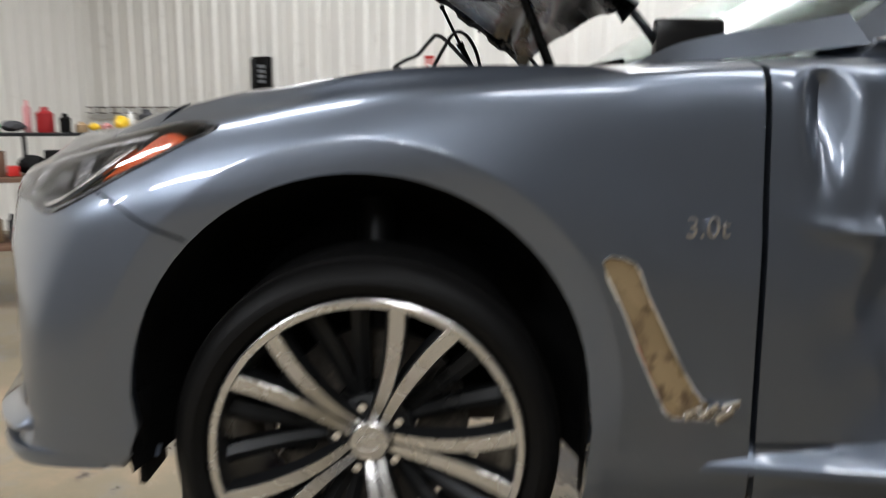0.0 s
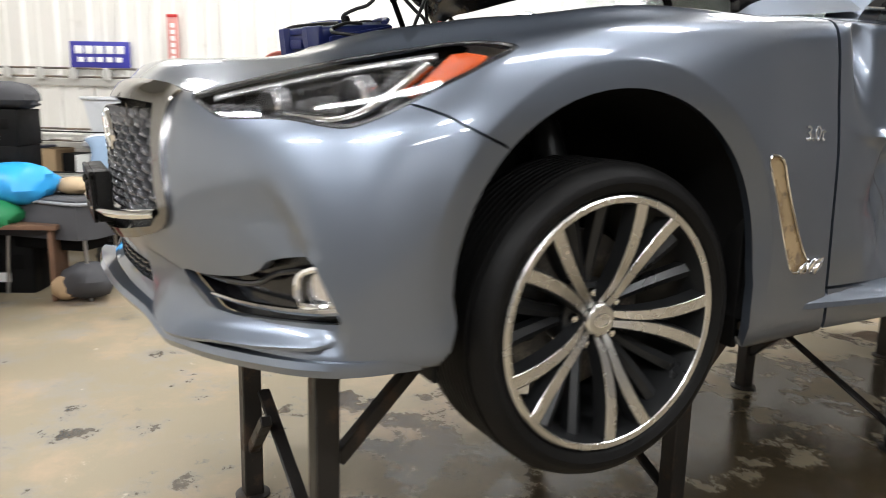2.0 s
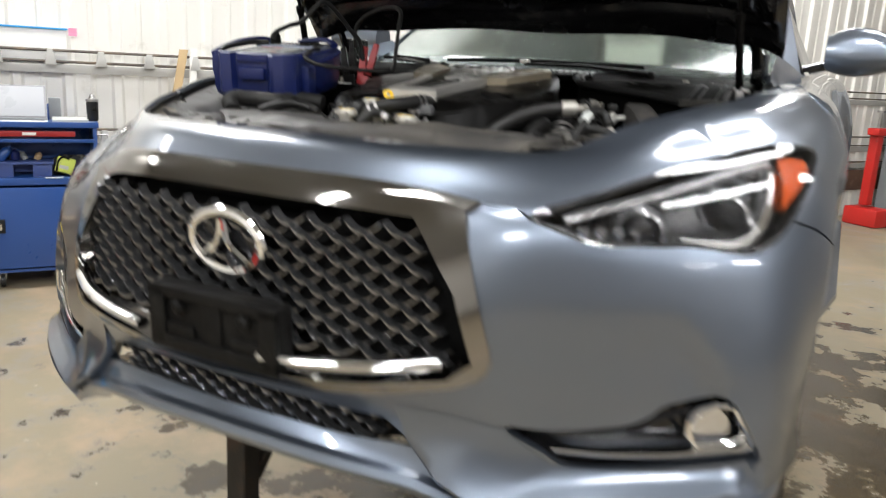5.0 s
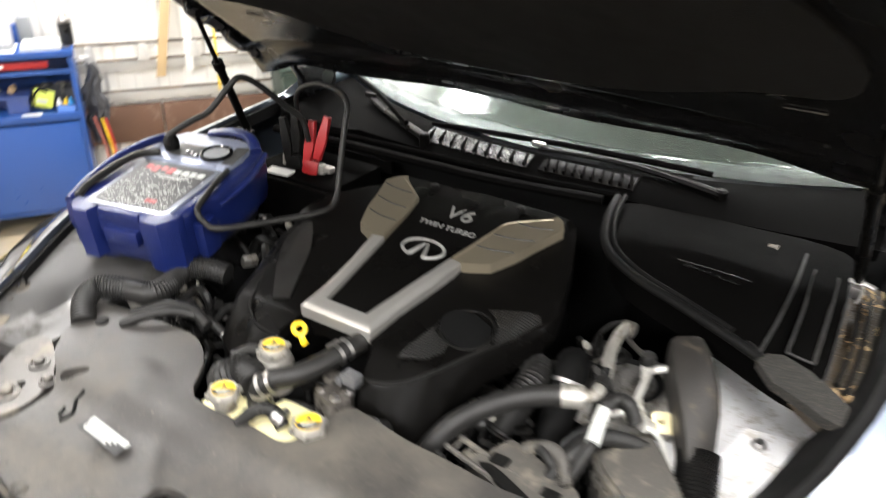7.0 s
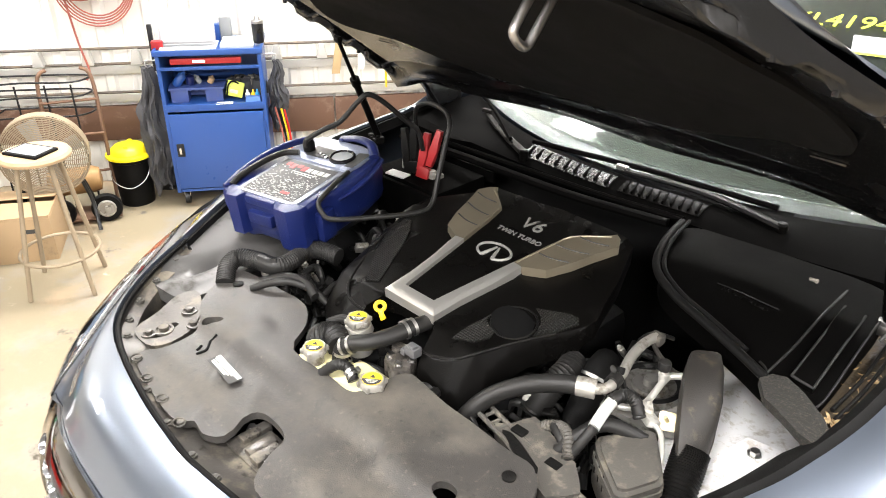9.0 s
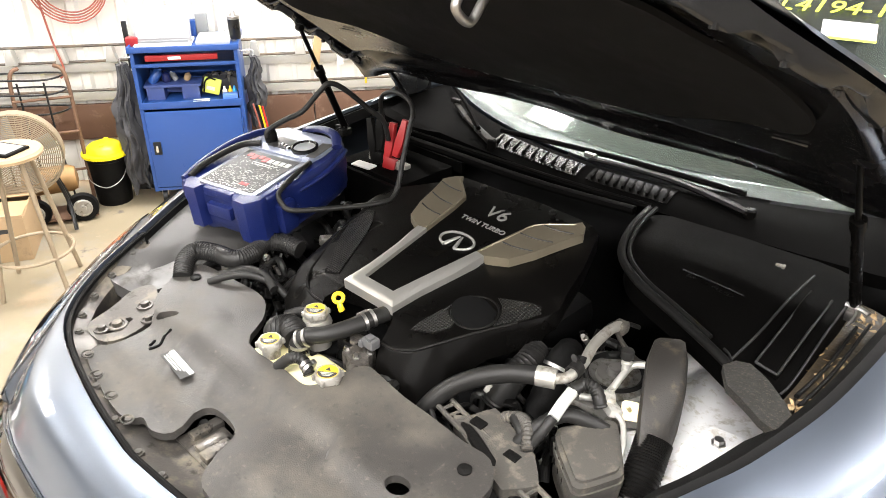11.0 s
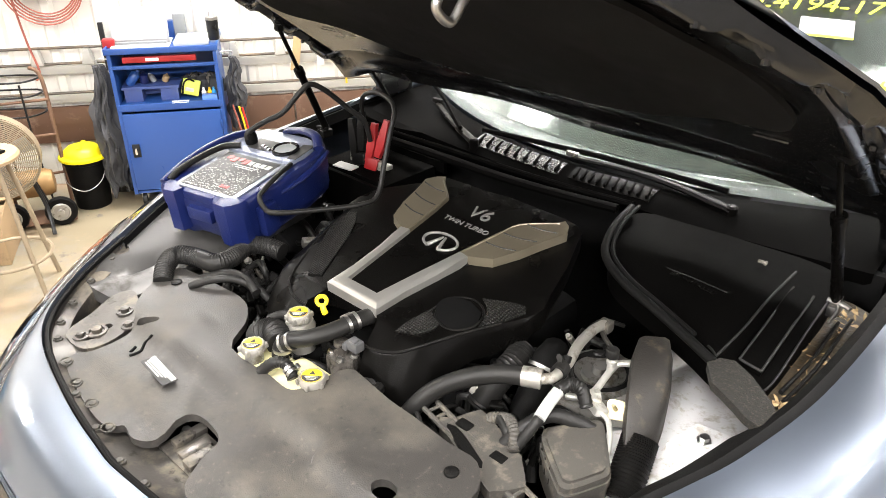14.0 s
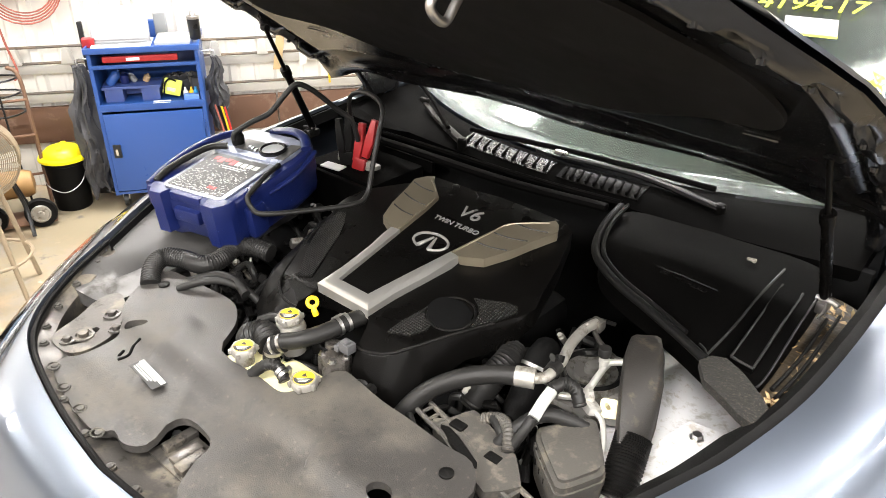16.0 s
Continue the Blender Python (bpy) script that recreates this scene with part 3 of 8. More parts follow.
# nose panel between the grille and the bonnet's opening
bm = B()
half = [(1.95, 5.69), (2.5, 5.455), (2.75, 5.40), (2.86, 5.25)] + [tuple(p) for p in lamp[1:18]]
nose = [(u, 6.0 - .31 * (u / 1.95) ** 2) for u in np.linspace(-1.9, 1.9, 14)] + half + [(4.82, 6.6), (4.82, 8.0)] + [(u, 8.0) for u in np.linspace(4.6, -4.6, 40)] + [(-4.82, 8.0), (-4.82, 6.6)] + [(-u, v) for u, v in half[::-1]]
trimmed(bm, both, nose)
thicken(bm, .025)
part("nose_panel", bm, PAINT, car)

# fenders
for side in (1, -1):
    SIDE[0] = side
    bm = B()
    back_arch = arch[np.argmin(np.hypot(*(arch - SEAM[-1]).T)):]
    top_lamp = [p for p in lamp if p[1] > 5.11 and p[0] > 4.86]
    i = np.argmin(np.hypot(*(lamp - SEAM[0]).T))
    upper = lamp[:i + 1]
    upper = upper[upper[:, 0] > 4.86] if upper[0][0] < 4 else upper
    o = [(4.86, 8.0)] + [(u, 8.0) for u in np.linspace(5, 9.9, 36)] + [(DOOR_U0 - .012, v) for v in np.linspace(8, .0, 34)]
    o += [(u, 0.0) for u in np.linspace(9.9, 9.2, 6)] + [tuple(p) for p in back_arch[::-1]] + [tuple(p + (.03, .03)) for p in seam[::-1][1:-1]]
    o += [tuple(p) for p in upper[::-1]] + [(4.86, 6.4)]
    trimmed(bm, body, np.array(o), [vent], mirror=side < 0, creases=ARCH_FOLDS)
    thicken(bm, .022)
    part("front_fender", bm, PAINT, car)

# doors and rear quarters
for side in (1, -1):
    SIDE[0] = side
    bm = B()
    o = [(DOOR_U0 + .012, v) for v in np.linspace(1.85, 8, 30)] + [(u, 8.0) for u in np.linspace(10.1, 11.98, 12)] + [(DOOR_U1 - .012, v) for v in np.linspace(7.9, 1.85, 24)] + [(u, 1.85) for u in np.linspace(11.9, 10.1, 12)]

    def dented(u, v):
        """The door's skin, crumpled behind the fender on the damaged side."""
        p = body(u, v)
        if side > 0:
            a = np.exp(-(((u - 10.20) / .055) ** 2 + ((v - 5.75) / .55) ** 2))
            b = np.exp(-(((u - 10.62) / .26) ** 2 + ((v - 3.6) / 1.5) ** 2))
            c = np.exp(-(np.abs(u - 10.36 - .05 * (v - 4.6)) / .05) ** 1.3 - ((v - 4.9) / 1.2) ** 2)
            e = np.exp(-((u - 10.42) / .22) ** 2 - (np.abs(v - 4.45 - 4 * (u - 10.32) ** 2) / .16) ** 1.4)
            r = np.abs(np.sin(u * 17 + v * 2.1)) * .4 + np.sin(v * 5 - u * 13) * .3
            p[..., 0] -= .040 * a + .085 * b * (1 + .40 * r) - .024 * c - .018 * e
        return p
    trimmed(bm, dented, np.array(o), du=.022, dv=.08, mirror=side < 0)
    thicken(bm, .02)
    door = part("door", bm, PAINT, car, "door skin crumpled behind the fender" if side > 0 else "")
    bm = B()
    o = [(DOOR_U1 + .012, v) for v in np.linspace(0, 8, 30)] + [(u, 8.0) for u in np.linspace(12.2, 17, 30)] + [(17, v) for v in np.linspace(7.8, 0, 20)] + [(u, 0.0) for u in np.linspace(16.8, 12.1, 24)]
    ra = [(13 + .52 * math.cos(a), 2.2 + 2.6 * math.sin(a)) for a in np.linspace(0, 2 * math.pi, 36, endpoint=False)]
    ra = [(u, max(v, .02)) for u, v in ra]
    trimmed(bm, body, np.array(o), [np.array(ra)], du=.2, dv=.25, mirror=side < 0)
    thicken(bm, .02)
    part("rear_quarter", bm, PAINT, car)
    # sill below the door, with its blade
    bm = B()
    trimmed(bm, body, np.array([(DOOR_U0 + .012, v) for v in np.linspace(1.0, 1.8, 8)] + [(u, 1.8) for u in np.linspace(10.1, 11.9, 12)] + [(DOOR_U1 - .012, v) for v in np.linspace(1.8, 1.0, 8)] + [(u, 1.0) for u in np.linspace(11.9, 10.1, 12)]), du=.2, dv=.25, mirror=side < 0)
    thicken(bm, .02)
    sill = part("sill", bm, PAINT, car)
    bm = B()
    rows = []
    for i in range(25):
        y = .40 + i / 24 * 2.0
        grow = min(1, i / 6)
        x = .875 + .068 * grow
        rows.append([(side * .862, y, .868 - .006 * grow), (side * (x - .012), y, .846), (side * x, y, .838), (side * (x + .003), y, .826), (side * .86, y, .805)])
    rings = [[bm.verts.new(p) for p in r] for r in rows]
    skin(bm, rings)
    part("side_skirt", bm, PAINT, sill)
    # lining of the wheel wells, near-black for the shade inside them
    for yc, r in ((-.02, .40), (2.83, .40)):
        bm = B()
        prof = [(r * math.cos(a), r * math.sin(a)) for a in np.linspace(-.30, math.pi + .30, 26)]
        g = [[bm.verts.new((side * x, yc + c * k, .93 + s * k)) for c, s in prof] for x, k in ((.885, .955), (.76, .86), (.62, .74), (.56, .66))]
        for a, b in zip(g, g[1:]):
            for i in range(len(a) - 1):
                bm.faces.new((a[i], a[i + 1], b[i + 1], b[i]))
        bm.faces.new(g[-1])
        part("wheel_well_liner", bm, SHADEBLACK, car)

SIDE[0] = 1
# underside
bm = B()
slab(bm, [(-.55, -.60), (.55, -.60), (.70, -.48), (.80, -.40), (.50, -.38), (.50, .36), (.84, .36), (.84, 2.4), (.5, 2.42), (.5, 3.2), (.7, 3.5), (-.7, 3.5),
          (-.5, 3.2), (-.5, 2.42), (-.84, 2.4), (-.84, .36), (-.50, .36), (-.50, -.38), (-.80, -.40), (-.70, -.48)], .80, .85, .01)
part("underbody", bm, SHADEBLACK, car)


# ---- grille, lamps and trim ----
bm = B()
trimmed(bm, both_lifted(.008), grille_out, [grille_in], du=.2, dv=.2)
thicken(bm, .05)
surround = part("grille_surround", bm, DARKCHROME, car, "smoked chrome grille surround")
# near-black sheet behind the mesh stands for the shaded depth
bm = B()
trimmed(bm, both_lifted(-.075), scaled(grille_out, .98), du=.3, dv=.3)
part("grille_backing", bm, SHADEBLACK, car)


def mesh_bars(bm, z0, z1, dz, half, depth, wave=.062):
    """Wavy bars, one over another, that touch at their crests like a woven mesh."""
    k = 0
    z = z0
    while z < z1:
        w = half(z)
        n = int(w / wave * 16)
        front, back = [], []
        for i in range(-n, n + 1):
            x = i * wave / 16
            y = -math.sqrt(max(0, 1)) * (.842 - depth) + .42 * x * x
            ph = 2 * math.pi * x / wave + k * math.pi
            zz = z + dz * .5 * math.sin(ph)
            yy = y + .010 * math.cos(ph)
            front.append([(x, yy - .006, zz + .0022), (x, yy + .012, zz + .004), (x, yy + .012, zz - .004), (x, yy - .006, zz - .0022)])
        rings = [[bm.verts.new(p) for p in r] for r in front]
        skin(bm, rings)
        z += dz
        k += 1


bm = B()
mesh_bars(bm, 1.025, 1.235, .0182, lambda z: .405 - .25 * (z - 1.02), .03)
part("grille_mesh", bm, GRILLE, surround, "smoked gloss wavy grille mesh", 60)
bm = B()
mesh_bars(bm, .865, .935, .013, lambda z: .30, .055, .05)
lower_mesh = part("lower_grille_mesh", bm, GRILLE, bumper, "", 60)
bm = B()
trimmed(bm, both_lifted(-.06), scaled(lower, 1.06), du=.3, dv=.3)
part("lower_grille_backing", bm, SHADEBLACK, bumper)

# badge on the grille
EMB = pose(.02, -.815, 1.174, 96, 0, 0)
bm = B()
tube(bm, [EMB @ Vector((.074 * math.cos(a), .050 * math.sin(a), .006)) for a in np.linspace(0, 2 * math.pi, 40, endpoint=False)], .0095, 8, 1, closed=True)
tube(bm, [EMB @ Vector(p) for p in ((-.045, -.030, .008), (-.012, .0, .012), (-.004, .038, .012))], (.010, .006), 8)
tube(bm, [EMB @ Vector(p) for p in ((.045, -.030, .008), (.012, .0, .012), (.004, .038, .012))], (.010, .006), 8)
part("grille_badge", bm, CHROME, surround, "chrome oval badge")
bm = B()
lathe(bm, [(.001, -.004), (.060, -.004), (.066, 0), (.001, .002)], EMB @ Matrix.Diagonal((1, .7, 1, 1)), 32)
part("badge_backing", bm, GLOSSBLACK, surround)

# number-plate holder, empty
PL = pose(.035, -.870, 1.042, 93, 0, 0)
bm = B()
box(bm, (0, 0, -.018), (.270, .112, .034), .006, PL)
for c, s in (((0, .046, .004), (.27, .020, .010)), ((0, -.044, .004), (.27, .024, .010)), ((-.118, 0, .004), (.034, .10, .010)), ((.118, 0, .004), (.034, .10, .010)),
             ((0, .002, .002), (.04, .08, .006))):
    box(bm, c, s, .003, PL)
holder = part("plate_holder", bm, PLASTIC, bumper, "empty black plate holder")
for x in (-.07, .07):
    bm = B()
    lathe(bm, [(.012, 0), (.012, .010), (.007, .014), (.001, .014)], PL @ pose(x, .022, 0), 10)
    box(bm, (x, -.02, .002), (.06, .02, .006), .002, PL)
    part("holder_screw", bm, PLASTIC, bumper)
# chrome blades at the foot of the grille
for s in (1, -1):
    bm = B()
    tube(bm, [(s * .13, -.868, 1.014), (s * .22, -.852, 1.017), (s * .32, -.82, 1.024), (s * .40, -.775, 1.034)], (.012, .015), 10, flat=.8)
    part("chrome_blade", bm, CHROME, surround)

# front splitter lip
bm = B()
rings = []
for u in np.linspace(-6.0, 6.0, 90):
    p = both(np.array(u), np.array(1.0))
    q = both(np.array(u), np.array(1.35))
    out = Vector((p[0], p[1] * .9, 0)).normalized() if abs(u) > .01 else Vector((0, -1, 0))
    out = Vector((out.x * .6, out.y, 0)).normalized()
    a = max(0, 1 - (abs(u) / 6.0) ** 6)
    kick = .012 * math.exp(-((abs(u) - 2.6) / .3) ** 2)
    p = Vector(p) + Vector((0, 0, -kick))
    rings.append([bm.verts.new(v) for v in (Vector(q) - out * .006, p + out * .020 * a + Vector((0, 0, .020)), p + out * .026 * a + Vector((0, 0, .008)), p + out * .018 * a + Vector((0, 0, -.006)), p - out * .05 + Vector((0, 0, -.004)))])
skin(bm, rings, caps=False, closed=False)
part("splitter_lip", bm, PAINT, bumper)
# wedges beside the lower intake that run out into a ledge under each fog lamp
WEDGE_TOP = [(1.85, 2.52), (2.3, 2.47), (2.88, 2.38), (3.1, 2.13), (3.3, 1.95), (3.75, 1.91), (4.28, 1.90), (4.73, 1.90), (4.86, 1.88)]
WEDGE_FOOT = [(1.85, 2.46), (1.92, 2.05), (2.24, 1.50), (2.52, 1.34), (2.78, 1.32), (3.55, 1.52), (4.12, 1.57), (4.75, 1.64), (4.90, 1.72)]
WEDGE_OUT = [0, .012, .026, .032, .034, .032, .028, .018, 0]
for s in (1, -1):
    SIDE[0] = s
    bm = B()
    rings = []
    for k in np.linspace(0, 8, 49):
        at = lambda rows, c: float(np.interp(k, range(9), [r[c] for r in rows]))
        top, low = (Vector(lifted(.0012)(np.array(at(rows, 0)), np.array(at(rows, 1)))) for rows in (WEDGE_TOP, WEDGE_FOOT))
        back = Vector(body(np.array(at(WEDGE_FOOT, 0)), np.array(at(WEDGE_FOOT, 1) - .10)))
        out = Vector((.5, -.86, .0)) * float(np.interp(k, range(9), WEDGE_OUT))
        ring_ = (top, top.lerp(low, .25) + out * .12, top.lerp(low, .55) + out * .40, top.lerp(low, .85) + out * .85, low + out, low + out * .92 + Vector((0, 0, -.006)), back)
        rings.append([bm.verts.new((p.x * s, p.y, p.z)) for p in ring_])
    skin(bm, rings, caps=False, closed=False)
    part("canard", bm, PAINT, bumper)
SIDE[0] = 1

# lamps
LAMP_IN = scaled(lamp, .93)
for s in (1, -1):
    SIDE[0] = s
    bm = B()
    trimmed(bm, lifted(-.055), scaled(lamp, .985), du=.2, dv=.2, mirror=s < 0)
    hl = part("headlamp", bm, HLBLACK, car, "dark headlamp with chrome light guides and amber side marker")

    def on_lamp(u, v, d):
        p = Vector(lifted(d)(np.array(u), np.array(v)))
        p.x *= s
        return p
    # rim round the lens
    bm = B()
    tube(bm, [on_lamp(u, v, -.004) for u, v in scaled(lamp, .975)], .006, 6, 1, closed=True)
    part("lamp_rim", bm, HLBLACK, hl)
    # upper light guide, lower hook-shaped light guide
    bm = B()
    tube(bm, [on_lamp(u, v, -.02) for u, v in ((3.15, 5.30), (3.6, 5.72), (4.2, 5.92), (4.9, 6.02), (5.5, 6.06))], (.008, .012), 10, flat=.8)
    part("upper_light_guide", bm, LENSGREY, hl)
    bm = B()
    tube(bm, [on_lamp(u, v, -.018) for u, v in ((4.0, 5.02), (4.3, 4.98), (4.65, 4.95), (4.95, 5.10), (5.2, 5.42), (5.42, 5.85))], (.013, .019), 10, flat=.8)
    part("lower_light_guide", bm, CHROME, hl)
    # two projectors
    for u, v, r in ((4.62, 5.45, .034), (3.72, 5.25, .030)):
        c = on_lamp(u, v, -.035)
        m = Matrix.Translation(c) @ Vector((.22 * s, -1, .05)).to_track_quat("Z", "Y").to_matrix().to_4x4()
        bm = B()
        lathe(bm, [(r * 1.25, -.02), (r * 1.25, .004), (r * 1.05, .010), (r, .004), (r * .98, -.01)], m, 24, caps=False)
        part("projector_ring", bm, LENSGREY, hl)
        bm = B()
        lathe(bm, [(r * .98, -.006), (r * .9, .006), (r * .6, .014), (.001, .017)], m, 24)
        part("projector_lens", bm, GLOSSBLACK, hl)
    # fins inside and amber marker at the tail
    for k in range(9):
        bm = B()
        if k < 5:
            box(bm, on_lamp(3.2 + .12 * k, 5.06 + .03 * k, -.03), (.012, .02, .012), .003)
        else:
            box(bm, on_lamp(4.98, 5.19 + .09 * k, -.04), (.018, .02, .006), .002)
        part("lamp_fin", bm, LENSGREY, hl)
    bm = B()
    trimmed(bm, lifted(-.012), np.array([(5.45, 5.30), (5.95, 5.52), (6.42, 5.72), (6.45, 5.86), (6.0, 6.02), (5.75, 6.02), (5.6, 5.65)]), du=.1, dv=.1, mirror=s < 0)
    thicken(bm, .02)
    part("side_marker", bm, AMBER, hl, "amber side marker")
    bm = B()
    trimmed(bm, lifted(.003), scaled(lamp, .99), du=.2, dv=.2, mirror=s < 0)
    lens = part("lamp_lens", bm, CLEAR, hl, "clear curved lens")
    lens.visible_shadow = False
    # fog-lamp pocket
    bm = B()
    trimmed(bm, lifted(-.05), fog, du=.15, dv=.1, mirror=s < 0)
    pocket = part("fog_lamp_pocket", bm, GLOSSBLACK, car, "gloss black fog lamp pocket")
    bm = B()
    loop = [on_lamp(u, v, -.022) for u, v in fog]
    inner = [on_lamp(u, v, -.05) for u, v in fog]
    skin(bm, [[bm.verts.new(p) for p in loop], [bm.verts.new(p) for p in inner]], caps=False)
    part("pocket_wall", bm, GLOSSBLACK, pocket)
    bm = B()
    tube(bm, [on_lamp(u, v, -.012) for u, v in ((3.28, 2.13), (3.7, 2.10), (4.2, 2.10), (4.6, 2.12), (4.85, 2.13))], (.006, .012), 8, flat=.7)
    part("chrome_strip", bm, CHROME, pocket)
    bm = B()
    tube(bm, [on_lamp(u, v, -.02) for u, v in ((3.05, 2.36), (3.5, 2.33), (3.85, 2.36), (4.1, 2.50), (4.4, 2.57))], .006, 8)
    part("pocket_blade", bm, GLOSSBLACK, pocket)
    c = on_lamp(4.58, 2.36, -.03)
    m = Matrix.Translation(c) @ Vector((.55 * s, -1, 0)).to_track_quat("Z", "Y").to_matrix().to_4x4()
    bm = B()
    tube(bm, [on_lamp(u, v, -.016) for u, v in ((4.36, 2.28), (4.36, 2.46), (4.44, 2.56), (4.62, 2.57), (4.72, 2.40), (4.80, 2.19), (4.62, 2.17), (4.42, 2.18))], .0065, 8, 2, closed=True)
    tube(bm, [on_lamp(u, v, -.012) for u, v in ((4.64, 2.60), (4.74, 2.42), (4.84, 2.20), (4.86, 2.08))], (.012, .009), 8, flat=.6)
    fog_lamp = part("fog_lamp", bm, CHROME, pocket, "chrome-bezelled fog lamp")
    bm = B()
    lathe(bm, [(.030, .004), (.026, -.006), (.012, -.018), (.008, -.006), (.001, -.004)], m, 20)
    part("fog_lamp_bowl", bm, LENSGREY, fog_lamp)
    # fender vent, taped over on the struck side
    bm = B()
    trimmed(bm, lifted(-.012 if s < 0 else -.004), vent, du=.05, dv=.1, mirror=s < 0)
    thicken(bm, .02)
    part("fender_vent", bm, TAPE if s > 0 else PLASTIC, car, "fender vent crossed with kraft tape" if s > 0 else "black fender vent")
    if s > 0:
        bm = B()
        tube(bm, [on_lamp(u, v, .0) for u, v in vent], .0028, 6, 1, closed=True)
        part("vent_rim", bm, CHROME, car)
        bm = B()
        for (u, v), d in zip(((9.72, 2.22), (9.80, 2.25), (9.87, 2.2), (9.9, 2.3)), (.008, .014, .010, .004)):
            box(bm, on_lamp(u, v, d * .5), (.008, .034, .018), .003, Matrix.Translation(on_lamp(u, v, 0)) @ pose(0, 0, 0, 25 * d * 100, 8, 12) @ Matrix.Translation(-on_lamp(u, v, 0)))
        part("tape_end", bm, CHROME, car, "torn shiny end of the tape")

SIDE[0] = 1
# engine badge on the fender: extruded lettering
text("fender_badge", "3.0t", .046, .002, Matrix.Translation(Vector(lifted(.003)(np.array(9.75), np.array(4.47)))) @ pose(0, 0, 0, 90, 0, 94), CHROME, car, "chrome engine size badge", .0)

# ---- wheels ----
RIM_R, TYRE_R = .257, .322


def wheel(m):
    """An alloy wheel with five pairs of machined spokes; local z points outwards."""
    def add(name, fn, material, parent, label="", sharp=38):
        bm = B()
        fn(bm)
        for v in bm.verts:
            v.co = m @ v.co
        return part(name, bm, material, parent, label, sharp)
    I = Matrix()
    rim = add("wheel", lambda bm: lathe(bm, [(.232, -.20), (.236, -.02), (.240, .034), (.2445, .050), (.2575, .052), (.2605, .048), (.262, .036), (.255, .03), (.25, -.02), (.245, -.20)], I, 72, caps=False), RIMDARK, car, "alloy wheel with machined twin spokes")
    add("rim_edge", lambda bm: lathe(bm, [(.2435, .0505), (.2455, .0535), (.256, .0545), (.2595, .0515)], I, 72, caps=False), RIMFACE, rim)
    prof = [(.250, -.175), (.262, -.180), (.295, -.182), (.313, -.172), (.321, -.15)]
    tread = []
    for k, z in enumerate(np.linspace(-.14, .005, 9)):
        tread += [(TYRE_R, z), (TYRE_R, z + .010), (TYRE_R - .007, z + .011), (TYRE_R - .007, z + .0165)]
    prof += tread + [(.319, .028), (.310, .046), (.297, .055), (.295, .0565), (.283, .058), (.281, .0565), (.270, .054), (.262, .047), (.258, .035)]
    add("tyre", lambda bm: lathe(bm, prof, I, 80, caps=False), TYRE, rim, "worn black low-profile tyre")
    add("hub", lambda bm: lathe(bm, [(.001, -.10), (.075, -.10), (.080, -.05), (.074, -.022), (.045, -.012), (.001, -.012)], I, 30), RIMDARK, rim)
    for k in range(5):
        base = radians(-5 + 72 * k)
        for d in (-1, 1):
            path = []
            for q in np.linspace(0, 1, 9):
                r = .034 + q * .213
                a = base + d * (radians(11.5) * q ** .75 + (.011 / r) * (1 - q) ** 2 - .02 * (1 - q))
                z = -.004 + .054 * q ** .7 + .004 * math.sin(math.pi * q)
                w = .0085 + .0070 * q + .0015 * math.sin(math.pi * q)
                path.append((r, a, z, w))

            def ring_at(bm, r, a, zs, w):
                c = Vector((r * math.cos(a), r * math.sin(a), 0))
                t = Vector((-math.sin(a), math.cos(a), 0))
                return [bm.verts.new(c + t * x + Vector((0, 0, z))) for x, z in ((-w, zs), (w, zs), (w * 1.25, zs - .034), (-w * 1.25, zs - .034))]
            add("spoke", lambda bm: skin(bm, [ring_at(bm, r, a, z, w) for r, a, z, w in path]), RIMDARK, rim, "", 30)

            def face(bm):
                rings = []
                for r, a, z, w in path:
                    c = Vector((r * math.cos(a), r * math.sin(a), 0))
                    t = Vector((-math.sin(a), math.cos(a), 0))
                    rings.append([bm.verts.new(c + t * x + Vector((0, 0, zz))) for x, zz in ((-w * .92, z - .001), (-w * .8, z + .0015), (w * .8, z + .0015), (w * .92, z - .001))])
                skin(bm, rings)
            add("machined_face", face, RIMFACE, rim, "", 30)
            # recessed dark spoke beside it
            a2 = base + d * radians(26)

            def dark(bm):
                rings = []
                for q in np.linspace(0, 1, 6):
                    r = .06 + q * .182
                    a = a2 + d * radians(4) * (1 - q)
                    c = Vector((r * math.cos(a), r * math.sin(a), 0))
                    t = Vector((-math.sin(a), math.cos(a), 0))
                    z, w = -.035 + .05 * q, .011 + .005 * q
                    rings.append([bm.verts.new(c + t * x + Vector((0, 0, zz))) for x, zz in ((-w, z - .004), (0, z + .004), (w, z - .004), (w, z - .03), (-w, z - .03))])
                skin(bm, rings)
            add("dark_spoke", dark, RIMDARK, rim, "", 25)
        a = base + radians(36)
        c = Vector((.057 * math.cos(a), .057 * math.sin(a), -.026))
        add("lug_nut", lambda bm: (lathe(bm, [(.0105, 0), (.0105, .016), (.008, .021), (.001, .022)], Matrix.Translation(c), 6)), CHROME, rim)
    add("centre_cap", lambda bm: (lathe(bm, [(.036, -.012), (.035, .006), (.031, .010), (.001, .012)], I, 30)), RIMFACE, rim, "machined centre cap")
    add("cap_badge", lambda bm: tube(bm, [(.019 * math.cos(a), .013 * math.sin(a), .012) for a in np.linspace(0, 2 * math.pi, 24, endpoint=False)], .002, 6, 1, closed=True), CHROME, rim)
    add("brake_disc", lambda bm: lathe(bm, [(.08, -.085), (.172, -.085), (.172, -.107), (.08, -.107)], I, 48, caps=False), GREYMETAL, rim)
    add("brake_caliper", lambda bm: box(bm, (-.135, .02, -.095), (.07, .15, .06), .02), RIMDARK, rim)
    return rim


